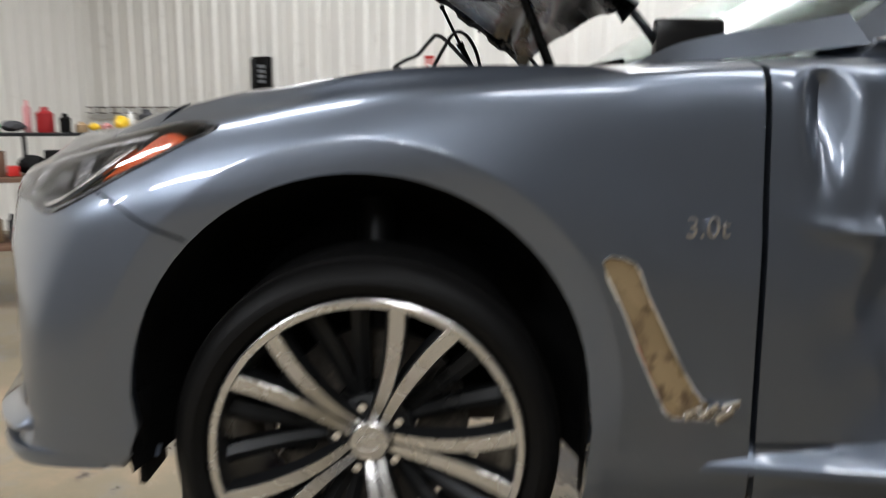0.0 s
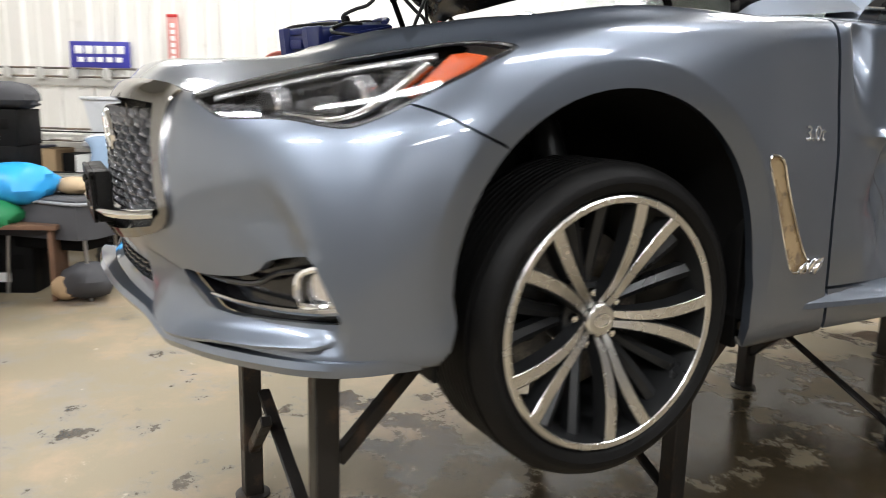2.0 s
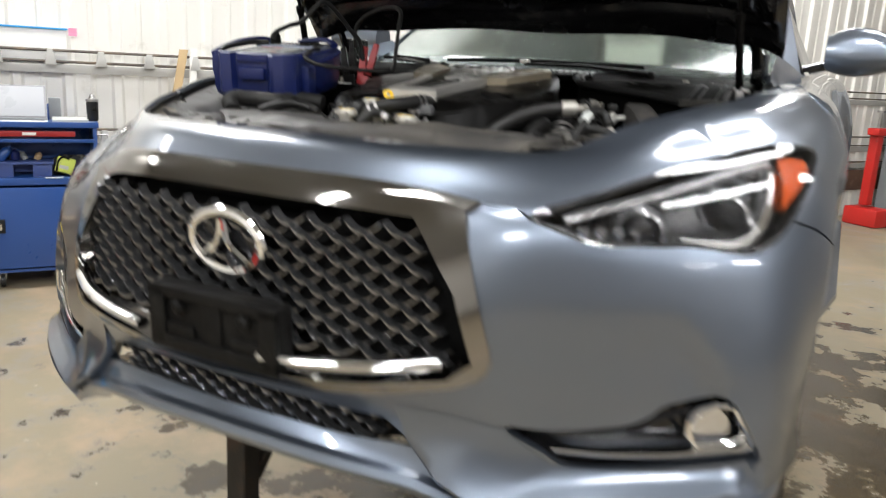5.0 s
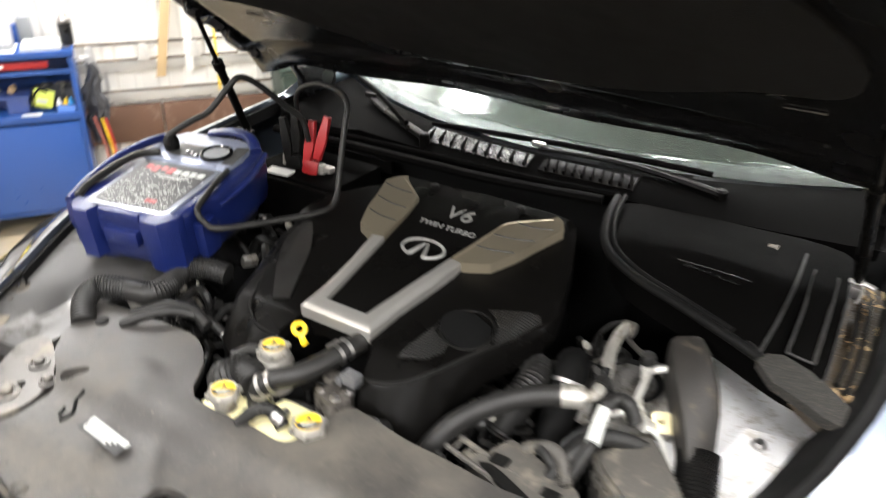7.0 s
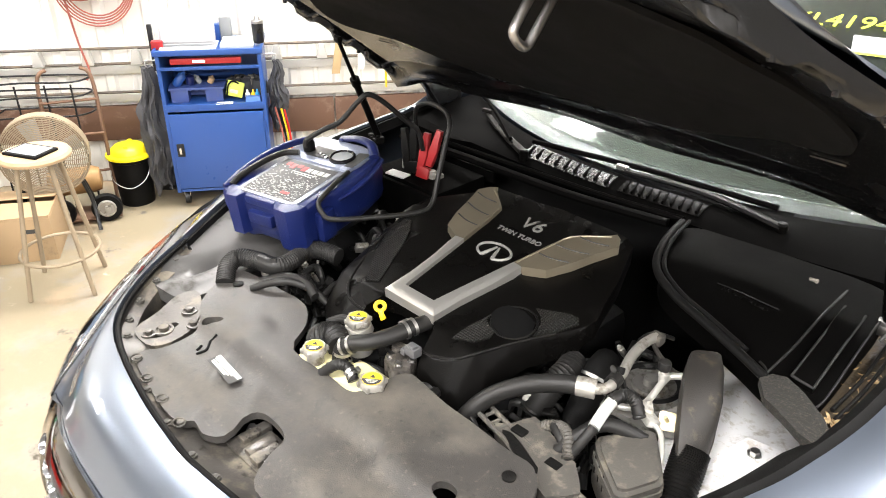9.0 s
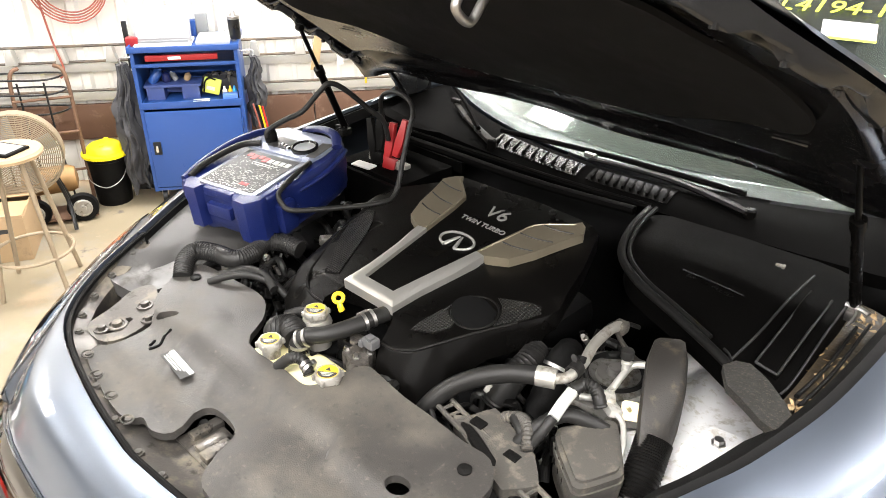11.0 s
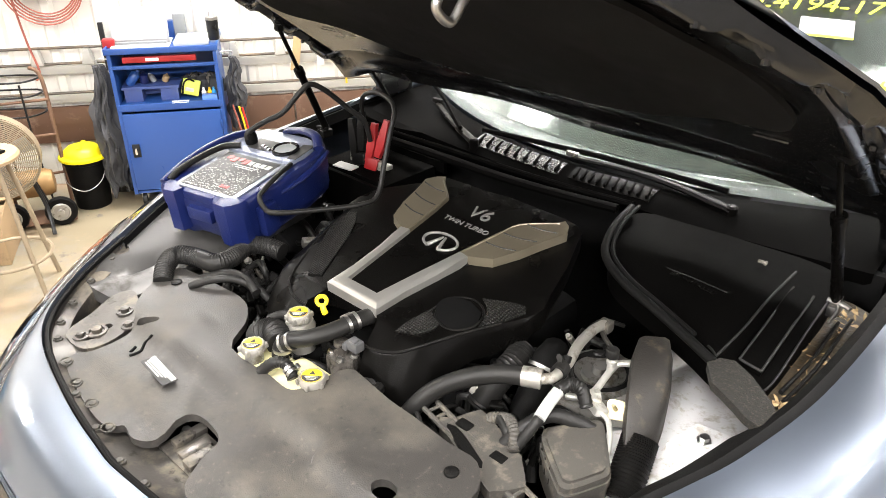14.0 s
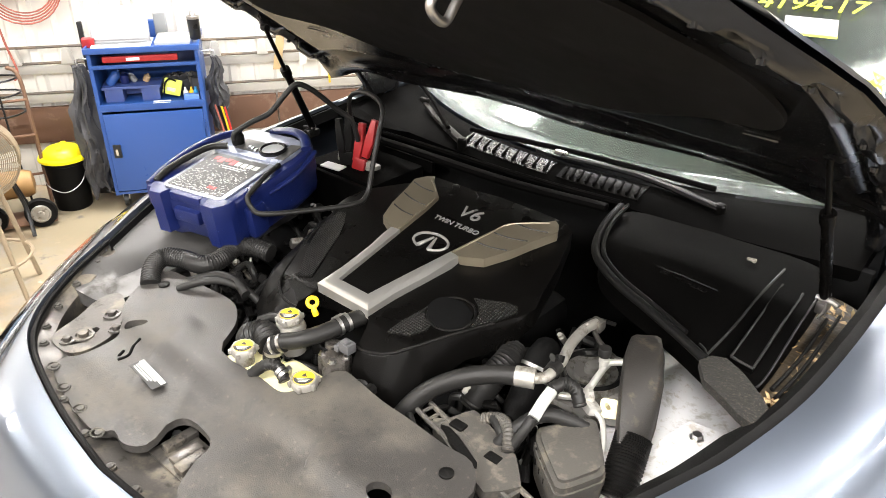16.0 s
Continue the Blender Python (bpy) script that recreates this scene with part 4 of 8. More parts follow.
wheel(pose(.832, -.014, .849, 90, 0, 90) @ Matrix.Scale(.977, 4))
wheel(pose(-.838, 0, .849, 90, 0, -90))
wheel(pose(.838, 2.83, .849, 90, 0, 90))
wheel(pose(-.838, 2.83, .849, 90, 0, -90))
# knuckle and spring seen in the arch
for s in (1, -1):
    bm = B()
    tube(bm, [(s * .60, -.02, 1.26), (s * .66, -.01, 1.10), (s * .70, 0, .95)], .035, 10)
    tube(bm, [(s * .45, -.10, .88), (s * .60, -.05, .83), (s * .74, 0, .80)], .022, 8)
    cyl(bm, (s * .70, 0, .849), (s * .80, 0, .849), .06, n=16)
    part("suspension", bm, RIMDARK, car)
bm = B()
box(bm, (.835, .345, .90), (.05, .015, .30), .004, None)
part("splash_guard", bm, RUBBER, car)
bm = B()
box(bm, (.80, -.385, .86), (.10, .012, .16), .004, None)
part("splash_guard", bm, RUBBER, car)
bm = B()
tube(bm, [(.40, -.50, .84), (.40, -.50, .77), (.42, -.47, .75)], .018, 8)
part("drain_hose", bm, RUBBER, car)
# painted corner between fender, pillar and cowl
for s in (1, -1):
    bm = B()
    foot = [(.712, .40, 1.462), (.722, .48, 1.472), (.732, .58, 1.478), (.745, .68, 1.488), (.752, .80, 1.502)]
    head = [(.700, .44, 1.476), (.692, .50, 1.504), (.688, .58, 1.522), (.682, .68, 1.538), (.676, .80, 1.560)]
    back = [(.690, .45, 1.47), (.675, .52, 1.48), (.67, .60, 1.49), (.665, .70, 1.50), (.66, .82, 1.53)]
    skin(bm, [[bm.verts.new((s * p[0], p[1], p[2])) for p in smooth_line(line, 4)] for line in (foot, head, back)], caps=False, closed=False)
    part("cowl_corner", bm, PAINT, car)

# ---- greenhouse ----


def screen(s, t):
    """The windscreen: s across from right to left, t up from the cowl to the roof."""
    x = (s * 2 - 1)
    lo = Vector((x * .70, .455 + .27 * x * x, 1.475 + .012 * (1 - x * x)))
    hi = Vector((x * .55, 1.22 + .10 * x * x, 1.865 - .035 * x * x))
    p = lo.lerp(hi, t)
    p.z += .035 * math.sin(math.pi * t) * (1 - .3 * x * x)
    return p


bm = B()
g = grid(bm, screen, 32, 18)
wind = part("windscreen", bm, WINDGLASS, car, "wet dusty windscreen with yellow marker writing")
wind.visible_shadow = False
sol = wind.modifiers.new("solid", "SOLIDIFY")
sol.thickness = .005
# pillars, roof and side glass
for s in (1, -1):
    bm = B()
    rings = []
    for t in np.linspace(0, 1, 12):
        p = screen(1 if s > 0 else 0, t)
        rings.append([bm.verts.new(q) for q in (p + Vector((0, 0, .006)), p + Vector((s * .055, .05, .0)), p + Vector((s * .06, .09, -.025)), p + Vector((0, .06, -.03))) ])
    skin(bm, rings)
    part("a_pillar", bm, PAINT, car)
    bm = B()
    belt = [(s * .755, .80, 1.505), (s * .745, 1.3, 1.52), (s * .73, 1.9, 1.545), (s * .70, 2.5, 1.56)]
    roof = [(s * .735, .86, 1.53), (s * .60, 1.35, 1.83), (s * .57, 1.9, 1.855), (s * .58, 2.5, 1.74)]
    a, b = smooth_line(belt, 6), smooth_line(roof, 6)
    rows = [[bm.verts.new(Vector(p).lerp(Vector(q), k)) for p, q in zip(a, b)] for k in (0, .5, 1)]
    for ra_, rb_ in zip(rows, rows[1:]):
        for i in range(len(ra_) - 1):
            bm.faces.new((ra_[i], ra_[i + 1], rb_[i + 1], rb_[i]))
    side_glass = part("side_window", bm, GLOSSBLACK, car, "dark side glass")
    bm = B()
    tube(bm, [(s * .762, .80, 1.507), (s * .752, 1.3, 1.523), (s * .737, 1.9, 1.548)], .007, 6, flat=.6)
    part("belt_trim", bm, CHROME, side_glass)
    # mirror
    mirror_house = B()
    rings = []
    for k in np.linspace(0, 1, 9):
        x = .80 + .20 * k
        h = .062 * math.sin(math.pi * min(.97, .22 + .66 * k)) + .012
        rings.append([mirror_house.verts.new((s * x, .93 + .055 * math.cos(a) - .02 * k, 1.565 + h * math.sin(a) * (1.15 if math.sin(a) > 0 else .8))) for a in np.linspace(0, 2 * math.pi, 20, endpoint=False)])
    skin(mirror_house, rings)
    mir = part("door_mirror", mirror_house, PAINT, car, "slate door mirror")
    bm = B()
    tube(bm, [(s * .735, .90, 1.515), (s * .79, .92, 1.53), (s * .84, .93, 1.545)], .022, 8, flat=.7)
    part("mirror_foot", bm, GLOSSBLACK, mir)


def roof(s, t):
    x = s * 2 - 1
    y = 1.22 + .10 * x * x + t * 2.2
    z = 1.868 - .035 * x * x + .02 * math.sin(math.pi * min(1, t * 1.4)) - .30 * max(0, t - .35) ** 1.6
    return Vector((x * (.60 - .03 * t), y, z))


bm = B()
grid(bm, roof, 14, 20)
part("roof", bm, PAINT, car)
# writing on the glass in yellow marker


def on_screen(s, t, d=.006):
    p = screen(s, t)
    n = (screen(s + .01, t) - screen(s - .01, t)).cross(screen(s, min(1, t + .01)) - screen(s, t - .01)).normalized()
    ex = (screen(s + .01, t) - screen(s - .01, t)).normalized()
    ey = n.cross(ex)
    return Matrix((ex, ey, n)).transposed().to_4x4(), p + n * d


def screen_text(t_, s, t, size, turn=0):
    r, p = on_screen(s, t)
    return text("marker_writing", t_, size, .0004, Matrix.Translation(p) @ r @ pose(0, 0, 0, 0, 0, turn), YMARK, wind, "yellow marker writing", .25)


screen_text("KL4194-17", .712, .700, .072, 8)
screen_text("2184", .893, .372, .060, 70)
r, p = on_screen(.766, .608, .003)
r = r @ pose(0, 0, 0, 0, 0, 5)
bm = B()
box(bm, (0, 0, 0), (.115, .068, .0006), 0, Matrix.Translation(p) @ r)
sticker = part("window_sticker", bm, PAPERGREY, wind, "white and yellow paper sticker")
bm = B()
box(bm, (0, -.030, .0006), (.115, .008, .0006), 0, Matrix.Translation(p) @ r)
part("sticker_band", bm, YMARK, sticker)
# dashboard and seats behind the glass
bm = B()
grid(bm, lambda s, t: Vector(((s * 2 - 1) * .66, .62 + .18 * (s * 2 - 1) ** 2 + t * .55, 1.44 + .03 * math.sin(math.pi * t) - .06 * max(0, t - .7))), 16, 8)
part("dashboard", bm, PLASTIC, car)
for x in (-.36, .36):
    bm = B()
    box(bm, (x, 1.45, 1.08), (.46, .5, .18), .05, None)
    seat = part("seat", bm, CLOTH, car)
    bm = B()
    box(bm, (x, 1.75, 1.36), (.46, .16, .62), .06, None)
    part("seat_back", bm, CLOTH, seat)
    bm = B()
    box(bm, (x, 1.78, 1.72), (.26, .10, .16), .04, None)
    part("headrest", bm, CLOTH, seat)

# ---- bonnet, propped open on gas struts ----
HINGE = Vector((0, .55, 1.51))
SWING = Matrix.Translation(HINGE) @ Matrix.Rotation(radians(-40), 4, "X") @ Matrix.Translation(-HINGE)
EDGE = np.array(L_EDGE[:11])


def edge_at(u):
    i, w = weights(u, 11)
    return (EDGE[i] * w[..., None]).sum(-2)


SIDE_U = np.linspace(4.4, 9.7, 60)
SIDE_P = edge_at(SIDE_U)


def bonnet(s, t, drop=0.0, shrink=0.0):
    """The closed bonnet: s from right to left edge, t from its nose to the cowl."""
    x = s * 2 - 1
    f = edge_at(np.array(4.4 * abs(x) ** .9))
    y_rear = .40 + .02 * x * x
    y = f[1] + shrink * .9 + (y_rear - f[1] - shrink * 1.4) * t
    ys = SIDE_P[0][1] + (SIDE_P[-1][1] - SIDE_P[0][1]) * t
    half = np.interp(ys, SIDE_P[:, 1], SIDE_P[:, 0]) - shrink
    z_side = np.interp(ys, SIDE_P[:, 1], SIDE_P[:, 2])
    z = z_side * min(1, t * 3) + f[2] * (1 - min(1, t * 3))
    z += (.055 * (1 - x * x) + .03 * abs(x) ** 2 * (1 - x ** 4) * .45) * math.sin(math.pi * min(1, .5 * t + .12) ** .8) - drop
    z += .035 * (1 - t) * max(0, (abs(x) - .7) / .3) ** 2
    return Vector((f[0] / SIDE_P[0][0] * half * (1 if x > 0 else -1), y, z))


bm = B()
grid(bm, lambda s, t: SWING @ bonnet(s, t), 40, 30)
thicken(bm, .005)
hood = part("bonnet", bm, PAINT, car, "raised bonnet, dark underside with pressed frame and liner")


def under(s, t):
    """The pressed inner frame: a flange round the edge, hollows along it, a raised rib, and a deep lip at the hinge end."""
    e = min(s, 1 - s, t * .9, (1 - t) * .9) * 1.45
    d = .014 + .028 * min(1, max(0, (e - .006) / .05)) - .020 * math.exp(-((e - .15) / .025) ** 2)
    d -= .026 * math.exp(-((e - .085) / .036) ** 2) * float(ease(math.sin(t * 42 + s * 14), -.5, .6))
    tail = max(0, (t - .90) / .10)
    d = d * (1 - tail) + (.038 + .005 * math.sin(s * 26) * tail) * tail if tail else d
    return SWING @ bonnet(s, t, d, .0005)


bm = B()
g = grid(bm, under, 72, 90)
top_edge = [bm.verts.new(SWING @ bonnet(i / 72, 1, .002)) for i in range(73)]
for i in range(72):
    bm.faces.new((g[i][90], g[i + 1][90], top_edge[i + 1], top_edge[i]))
# slate paint in shadow: the underside's shade is put into this near-black
SHADEPAINT = worn(mat("shaded_inner_paint", (.0045, .0045, .0047), .24, 0, .2, 8, .03, 700, rvary=.06, spec=.55), (.03, .028, .025), .70, 40, .7, .04)
part("bonnet_inner_frame", bm, SHADEPAINT, hood)
# right flange gets the lit tone, left flange the shaded one
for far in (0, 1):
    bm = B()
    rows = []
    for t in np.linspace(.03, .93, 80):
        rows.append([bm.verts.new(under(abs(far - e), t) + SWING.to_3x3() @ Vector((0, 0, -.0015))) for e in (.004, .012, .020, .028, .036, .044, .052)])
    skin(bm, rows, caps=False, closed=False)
    part("bonnet_flange", bm, SHADEPAINT if far else LITFLANGE, hood, "" if far else "dusty painted flange of the bonnet, in a lit tone")
bm = B()
LINER = [(.24, .14), (.40, .12), (.60, .12), (.70, .30), (.745, .40), (.80, .50), (.815, .56), (.79, .62), (.70, .70), (.62, .78), (.5, .84), (.38, .78), (.30, .70), (.21, .62), (.185, .56), (.20, .50), (.255, .40), (.30, .30)]


def liner(u, v):
    out = []
    for a, b in zip(np.atleast_1d(u), np.atleast_1d(v)):
        out.append(SWING @ bonnet(a, b, .052 + .006 * math.sin(a * 22) * math.sin(b * 17), .01))
    return np.array(out)


trimmed(bm, liner, dense(LINER, 5), du=.02, dv=.02)
bm.normal_update()
thicken(bm, -.008)
LINERMAT = mat("felt_liner", (.0045, .0043, .0040), .95, 0, .3, 20, .4, 400, spec=.15)
part("bonnet_liner", bm, LINERMAT, hood, "black felt bonnet liner")
for k in range(16):
    s = .06 if k % 2 else .94
    p = SWING @ bonnet(s, .12 + .05 * k, .038)
    bm = B()
    cyl(bm, p, p + Vector((0, -.1, -1)) * .006, .005, n=8)
    part("liner_clip", bm, SHADEPAINT, hood)
# slots in the inner frame, drawn only as thin pale bars for their rims' glint
for flip in (0, 1):
    for (s0, t0), (s1, t1) in (((.705, .715), (.770, .650)), ((.718, .745), (.762, .728))):
        bm = B()
        line = [SWING @ bonnet(abs(flip - (s0 + (s1 - s0) * k)), t0 + (t1 - t0) * k, .0445) for k in (0, .5, 1)]
        tube(bm, line, (.0010, .0017), 6, 3)
        part("slot_glint", bm, GREYMETAL, hood)
# striker loops
for s in (.632,):
    c = SWING @ bonnet(s, .27, .05)
    d = (SWING.to_3x3() @ Vector((0, 0, -1))).normalized()
    bm = B()
    w = Vector((.0, .019, .0))
    w = SWING.to_3x3() @ w
    tube(bm, [c - w, c - w + d * .05, c - w * .8 + d * .075, c + w * .8 + d * .075, c + w + d * .05, c + w], .006, 10)
    part("striker", bm, STEEL, hood, "bare steel striker loop")
# hinges and struts
for s in (1, -1):
    bm = B()
    box(bm, (s * .66, .53, 1.515), (.03, .12, .07), .008)
    tube(bm, [(s * .655, .50, 1.47), (s * .655, .46, 1.53), (s * .645, .40, 1.60)], .014, 8, flat=.5)
    part("bonnet_hinge", bm, SHADEPAINT, hood)
    top, foot = (Vector((-.60, .115, 1.735)), Vector((-.655, .27, 1.445))) if s < 0 else (Vector((.618, .185, 1.735)), Vector((.641, .30, 1.455)))
    mid = foot.lerp(top, .56)
    bm = B()
    cyl(bm, foot, mid, .0095, n=14)
    cyl(bm, mid, mid + (top - mid).normalized() * .02, .0125, n=14)
    strut = part("gas_strut", bm, BLACKPL, car, "black gas strut")
    bm = B()
    cyl(bm, mid, top, .005, n=10)
    part("strut_rod", bm, BLACKPL, strut)
    for p in (foot, top):
        bm = B()
        lathe(bm, [(.008, -.008), (.009, 0), (.008, .008)], Matrix.Translation(p) @ pose(0, 0, 0, 0, 90, 0), 12)
        part("ball_joint", bm, STEEL if p is foot else PLASTIC, strut)
    bm = B()
    box(bm, foot + Vector((0, 0, -.018)), (.022, .034, .020), .004)
    tube(bm, [foot + Vector((-s * .012, -.004, -.004)), foot + Vector((s * .012, -.004, -.004)), foot + Vector((s * .026, -.008, -.006))], .0045, 8, 3)
    tube(bm, [foot + Vector((s * .006, -.008, -.006)), foot + Vector((s * .010, -.022, -.012)), foot + Vector((s * .006, -.038, -.024))], .0025, 6, 3)
    part("strut_bracket", bm, STEEL if s > 0 else PLASTIC, strut)

# ---- rack of black square tube that carries the car ----
rack = thing("car_rack", "long black steel trestle rack on round feet", "rack")
XL, XR, LEGS, TOPZ = -.30, .41, (-.44, .67, 1.82, 2.87), .78


def bar(p, q, w=.055, d=None):
    bm = B()
    p, q = Vector(p), Vector(q)
    m = Matrix.Translation((p + q) / 2) @ (q - p).to_track_quat("Z", "Y").to_matrix().to_4x4()
    box(bm, (0, 0, 0), (w, d or w, (q - p).length), .004, m, 1)
    return bm


for x in (XL, XR):
    part("beam", bar((x, -.56, TOPZ - .03), (x, 3.1, TOPZ - .03)), RACK, rack)
    for i, y in enumerate(LEGS):
        part("leg", bar((x, y, .008), (x, y, TOPZ - .058), .058), RACK, rack)
        bm = B()
        lathe(bm, [(.055, 0), (.055, .008), (.04, .012), (.001, .012)], Matrix.Translation((x, y, 0)), 20)
        part("foot_plate", bm, RACK, rack)
        part("brace", bar((x, y + .03, TOPZ - .34), (x, y + .30, TOPZ - .06), .035), RACK, rack)
for i, y in enumerate(LEGS):
    part("cross_beam", bar((XL + .03, y, TOPZ - .03), (XR - .03, y, TOPZ - .03), .05), RACK, rack)
    part("cross_brace", bar((XL + .02, y + .036, .36), (XR - .02, y + .036, .06), .04, .012), RACK, rack)
    part("gusset", bar((XL + .02, y, .17), (XL + .19, y, .33), .034), RACK, rack)
    part("gusset", bar((XL + .02, y, TOPZ - .20), (XL + .17, y, TOPZ - .06), .034), RACK, rack)


# ---- engine bay ----
def sheet(name, poly, height, material, parent, label="", holes=(), depth=.01, step=.02, k=4, curved=True, sharp=38, creases=()):
    """A moulded cover with the plan outline poly and the height (x, y) gives, its edge turned down by depth."""
    bm = B()
    o = dense(poly, k, curved=curved)

    def top(u, v):
        return np.stack([u, v, np.array([height(a, b) for a, b in zip(u, v)])], -1)
    trimmed(bm, top, o, [dense(h, k, curved=curved) for h in holes], du=step, dv=step, creases=creases)
    es = [e for e in bm.edges if e.is_boundary]
    for v in [g for g in bmesh.ops.extrude_edge_only(bm, edges=es)["geom"] if isinstance(g, bmesh.types.BMVert)]:
        v.co.z -= depth
    return part(name, bm, material, parent, label, sharp)


def strip(name, pairs, material, parent, label=""):
    """A ribbon between two lines of points."""
    bm = B()
    rows = [[bm.verts.new(p) for p in line] for line in zip(*pairs)]
    skin(bm, rows, caps=False, closed=False)
    return part(name, bm, material, parent, label)


# tub: aprons, firewall and floor of the bay, coloured near-black for the shade down there
for s in (1, -1):
    bm = B()
    rings = []
    for y in np.linspace(-.60, .44, 12):
        i = np.interp(y, SIDE_P[:, 1], SIDE_P[:, 0]) if y > SIDE_P[0][1] else .30 + (y + .62) * 1.3
        rings.append([bm.verts.new(p) for p in ((s * (i - .02), y, 1.26), (s * min(i - .03, .60), y, 1.20), (s * .46, y, 1.12), (s * .44, y, .86))])
    skin(bm, rings, caps=False, closed=False)
    part("bay_wall", bm, SHADEBLACK, car)
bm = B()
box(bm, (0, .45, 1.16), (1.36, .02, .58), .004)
part("firewall", bm, SHADEBLACK, car)
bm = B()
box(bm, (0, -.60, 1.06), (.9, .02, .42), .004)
part("radiator", bm, SHADEBLACK, car)
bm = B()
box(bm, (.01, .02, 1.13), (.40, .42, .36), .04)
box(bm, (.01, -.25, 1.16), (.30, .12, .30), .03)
engine = part("engine_block", bm, SHADEBLACK, car, "engine block in near-black shade colour")

# silver inner wing, left; grey inner wing with holes, right
sheet("inner_wing", [(.45, -.06), (.515, -.19), (.57, -.22), (.665, -.14), (.70, .02), (.66, .16), (.52, .24), (.42, .22), (.42, .05)],
      lambda x, y: 1.29 + .025 * math.exp(-((x - .585) / .05) ** 2 - ((y + .02) / .10) ** 2) + .02 * math.exp(-((x - .49) / .03) ** 2) + .008 * (x > .60),
      SILVERIN, car, "bare silver inner wing panel", [[(.62 + .012 * math.cos(a), -.075 + .012 * math.sin(a)) for a in np.linspace(0, 6.28, 8, endpoint=False)]], .03)
sheet("inner_wing", [(-.425, -.40), (-.47, -.455), (-.525, -.452), (-.575, -.37), (-.625, -.25), (-.658, -.10), (-.66, .14), (-.52, .16), (-.47, -.05), (-.445, -.22)],
      lambda x, y: 1.322 + .016 * math.sin(min(1, max(0, (-x - .45) / .05)) * 1.57) + .36 * max(0, -x - .505) - .012 * math.exp(-((x + .50 - .25 * (y + .35)) / .018) ** 2),
      worn(mat("grey_inner_paint", (.065, .063, .061), .44, .30, .2, 9, .05, 200), (.05, .047, .042), .60, 16), car, "dusty grey inner wing panel",
      [[(x + .014 * math.cos(a), y + .018 * math.sin(a)) for a in np.linspace(0, 6.28, 10, endpoint=False)] for x, y in ((-0.562, -0.364), (-0.598, -0.315))], .03)
# apron reinforcement and bolts
for x, y, r in ((.585, -.01, .008), (.53, .16, .007), (.47, -.16, .007), (-.56, -.38, .007), (-.60, -.20, .007), (-.63, .06, .007)):
    bm = B()
    lathe(bm, [(r * 1.5, 0), (r * 1.5, .002), (r, .002), (r, .009), (.001, .009)], Matrix.Translation((x, y, 1.318 if x > 0 else 1.318 + .3 * max(0, -x - .54))), 6)
    part("bolt", bm, STEEL, car)
sheet("reinforcement_plate", [(.545, -.05), (.62, -.035), (.625, .03), (.56, .02)], lambda x, y: 1.318, SILVERIN, car, "", (), .012, .02, 3, False)

# rubber seals along the wings' inner edges, grey slam panel along the nose
for s in (1, -1):
    us = np.linspace(4.9, 9.9, 50)
    e = edge_at(us)
    if s > 0:
        e[:, 2] += left_rise(us)
    lip = lambda y: .016 * float(ease(-y, -.06, .16) * (1 - ease(-y, .20, .30))) if s > 0 else 0
    fall = lambda y: float(np.interp(y, (-.30, -.20, -.05, .02, .12), (.050, .066, .064, .046, .040))) if s > 0 else .022
    strip("wing_seal", [((s * (p[0] + lip(p[1]) + .001), p[1], p[2] - .010), (s * (p[0] + lip(p[1]) - .002), p[1], p[2] - .008 + .006 * min(1, lip(p[1]) / .012)), (s * (p[0] + lip(p[1]) * .5 - .002), p[1], p[2] - .008 + .006 * min(1, lip(p[1]) / .012)), (s * (p[0] - .002), p[1], p[2] - .012), (s * (p[0] - .018), p[1], p[2] - .006), (s * (p[0] - (.034 if s > 0 else .020)), p[1], p[2] - .02), (s * (p[0] - fall(p[1])), p[1], p[2] - (.058 if s > 0 else .034))) for p in e], RUBBER, car)
us = np.concatenate([np.linspace(-4.9, -.05, 46), np.linspace(.05, 4.9, 46)])
ed = edge_at(np.abs(us))
rows = []
for u, p in zip(us, ed):
    s = 1 if u > 0 else -1
    n = Vector((-s * max(0, abs(p[0]) - .28) * 2.6, 1, 0)).normalized()
    q = Vector((s * p[0], p[1], p[2] + (left_rise(u) if s > 0 else 0)))
    w = 1 - .56 * float(ease(abs(p[0]), .33, .42))
    dip = .020 * (1 - float(ease(abs(p[0]), .30, .38)))
    rows.append([q + n * a + Vector((0, 0, b)) for a, b in ((-.001, -.014), (.008, -.012), (.012, -.022), (.05 * w, -.024 - dip), (.085 * w, -.030 - dip), (.09 * w, -.09))])
slam = strip("slam_panel", rows, GREYMETAL, car, "dirty grey slam panel with clips")
bm = B()
tube(bm, [r[1] + Vector((0, 0, .003)) for r in rows], .0055, 8, 1)
part("nose_seal", bm, RUBBER, car)
for i in range(4, len(rows) - 4, 5):
    c = Vector(rows[i][3]).lerp(Vector(rows[i][2]), .75 if abs(rows[i][2].x) < .32 else .2)
    bm = B()
    lathe(bm, [(.0085, -.006), (.0085, .0025), (.006, .003), (.0055, .006), (.001, .0065)], Matrix.Translation(c), 12)
    part("slam_bolt", bm, DUSTY, slam)

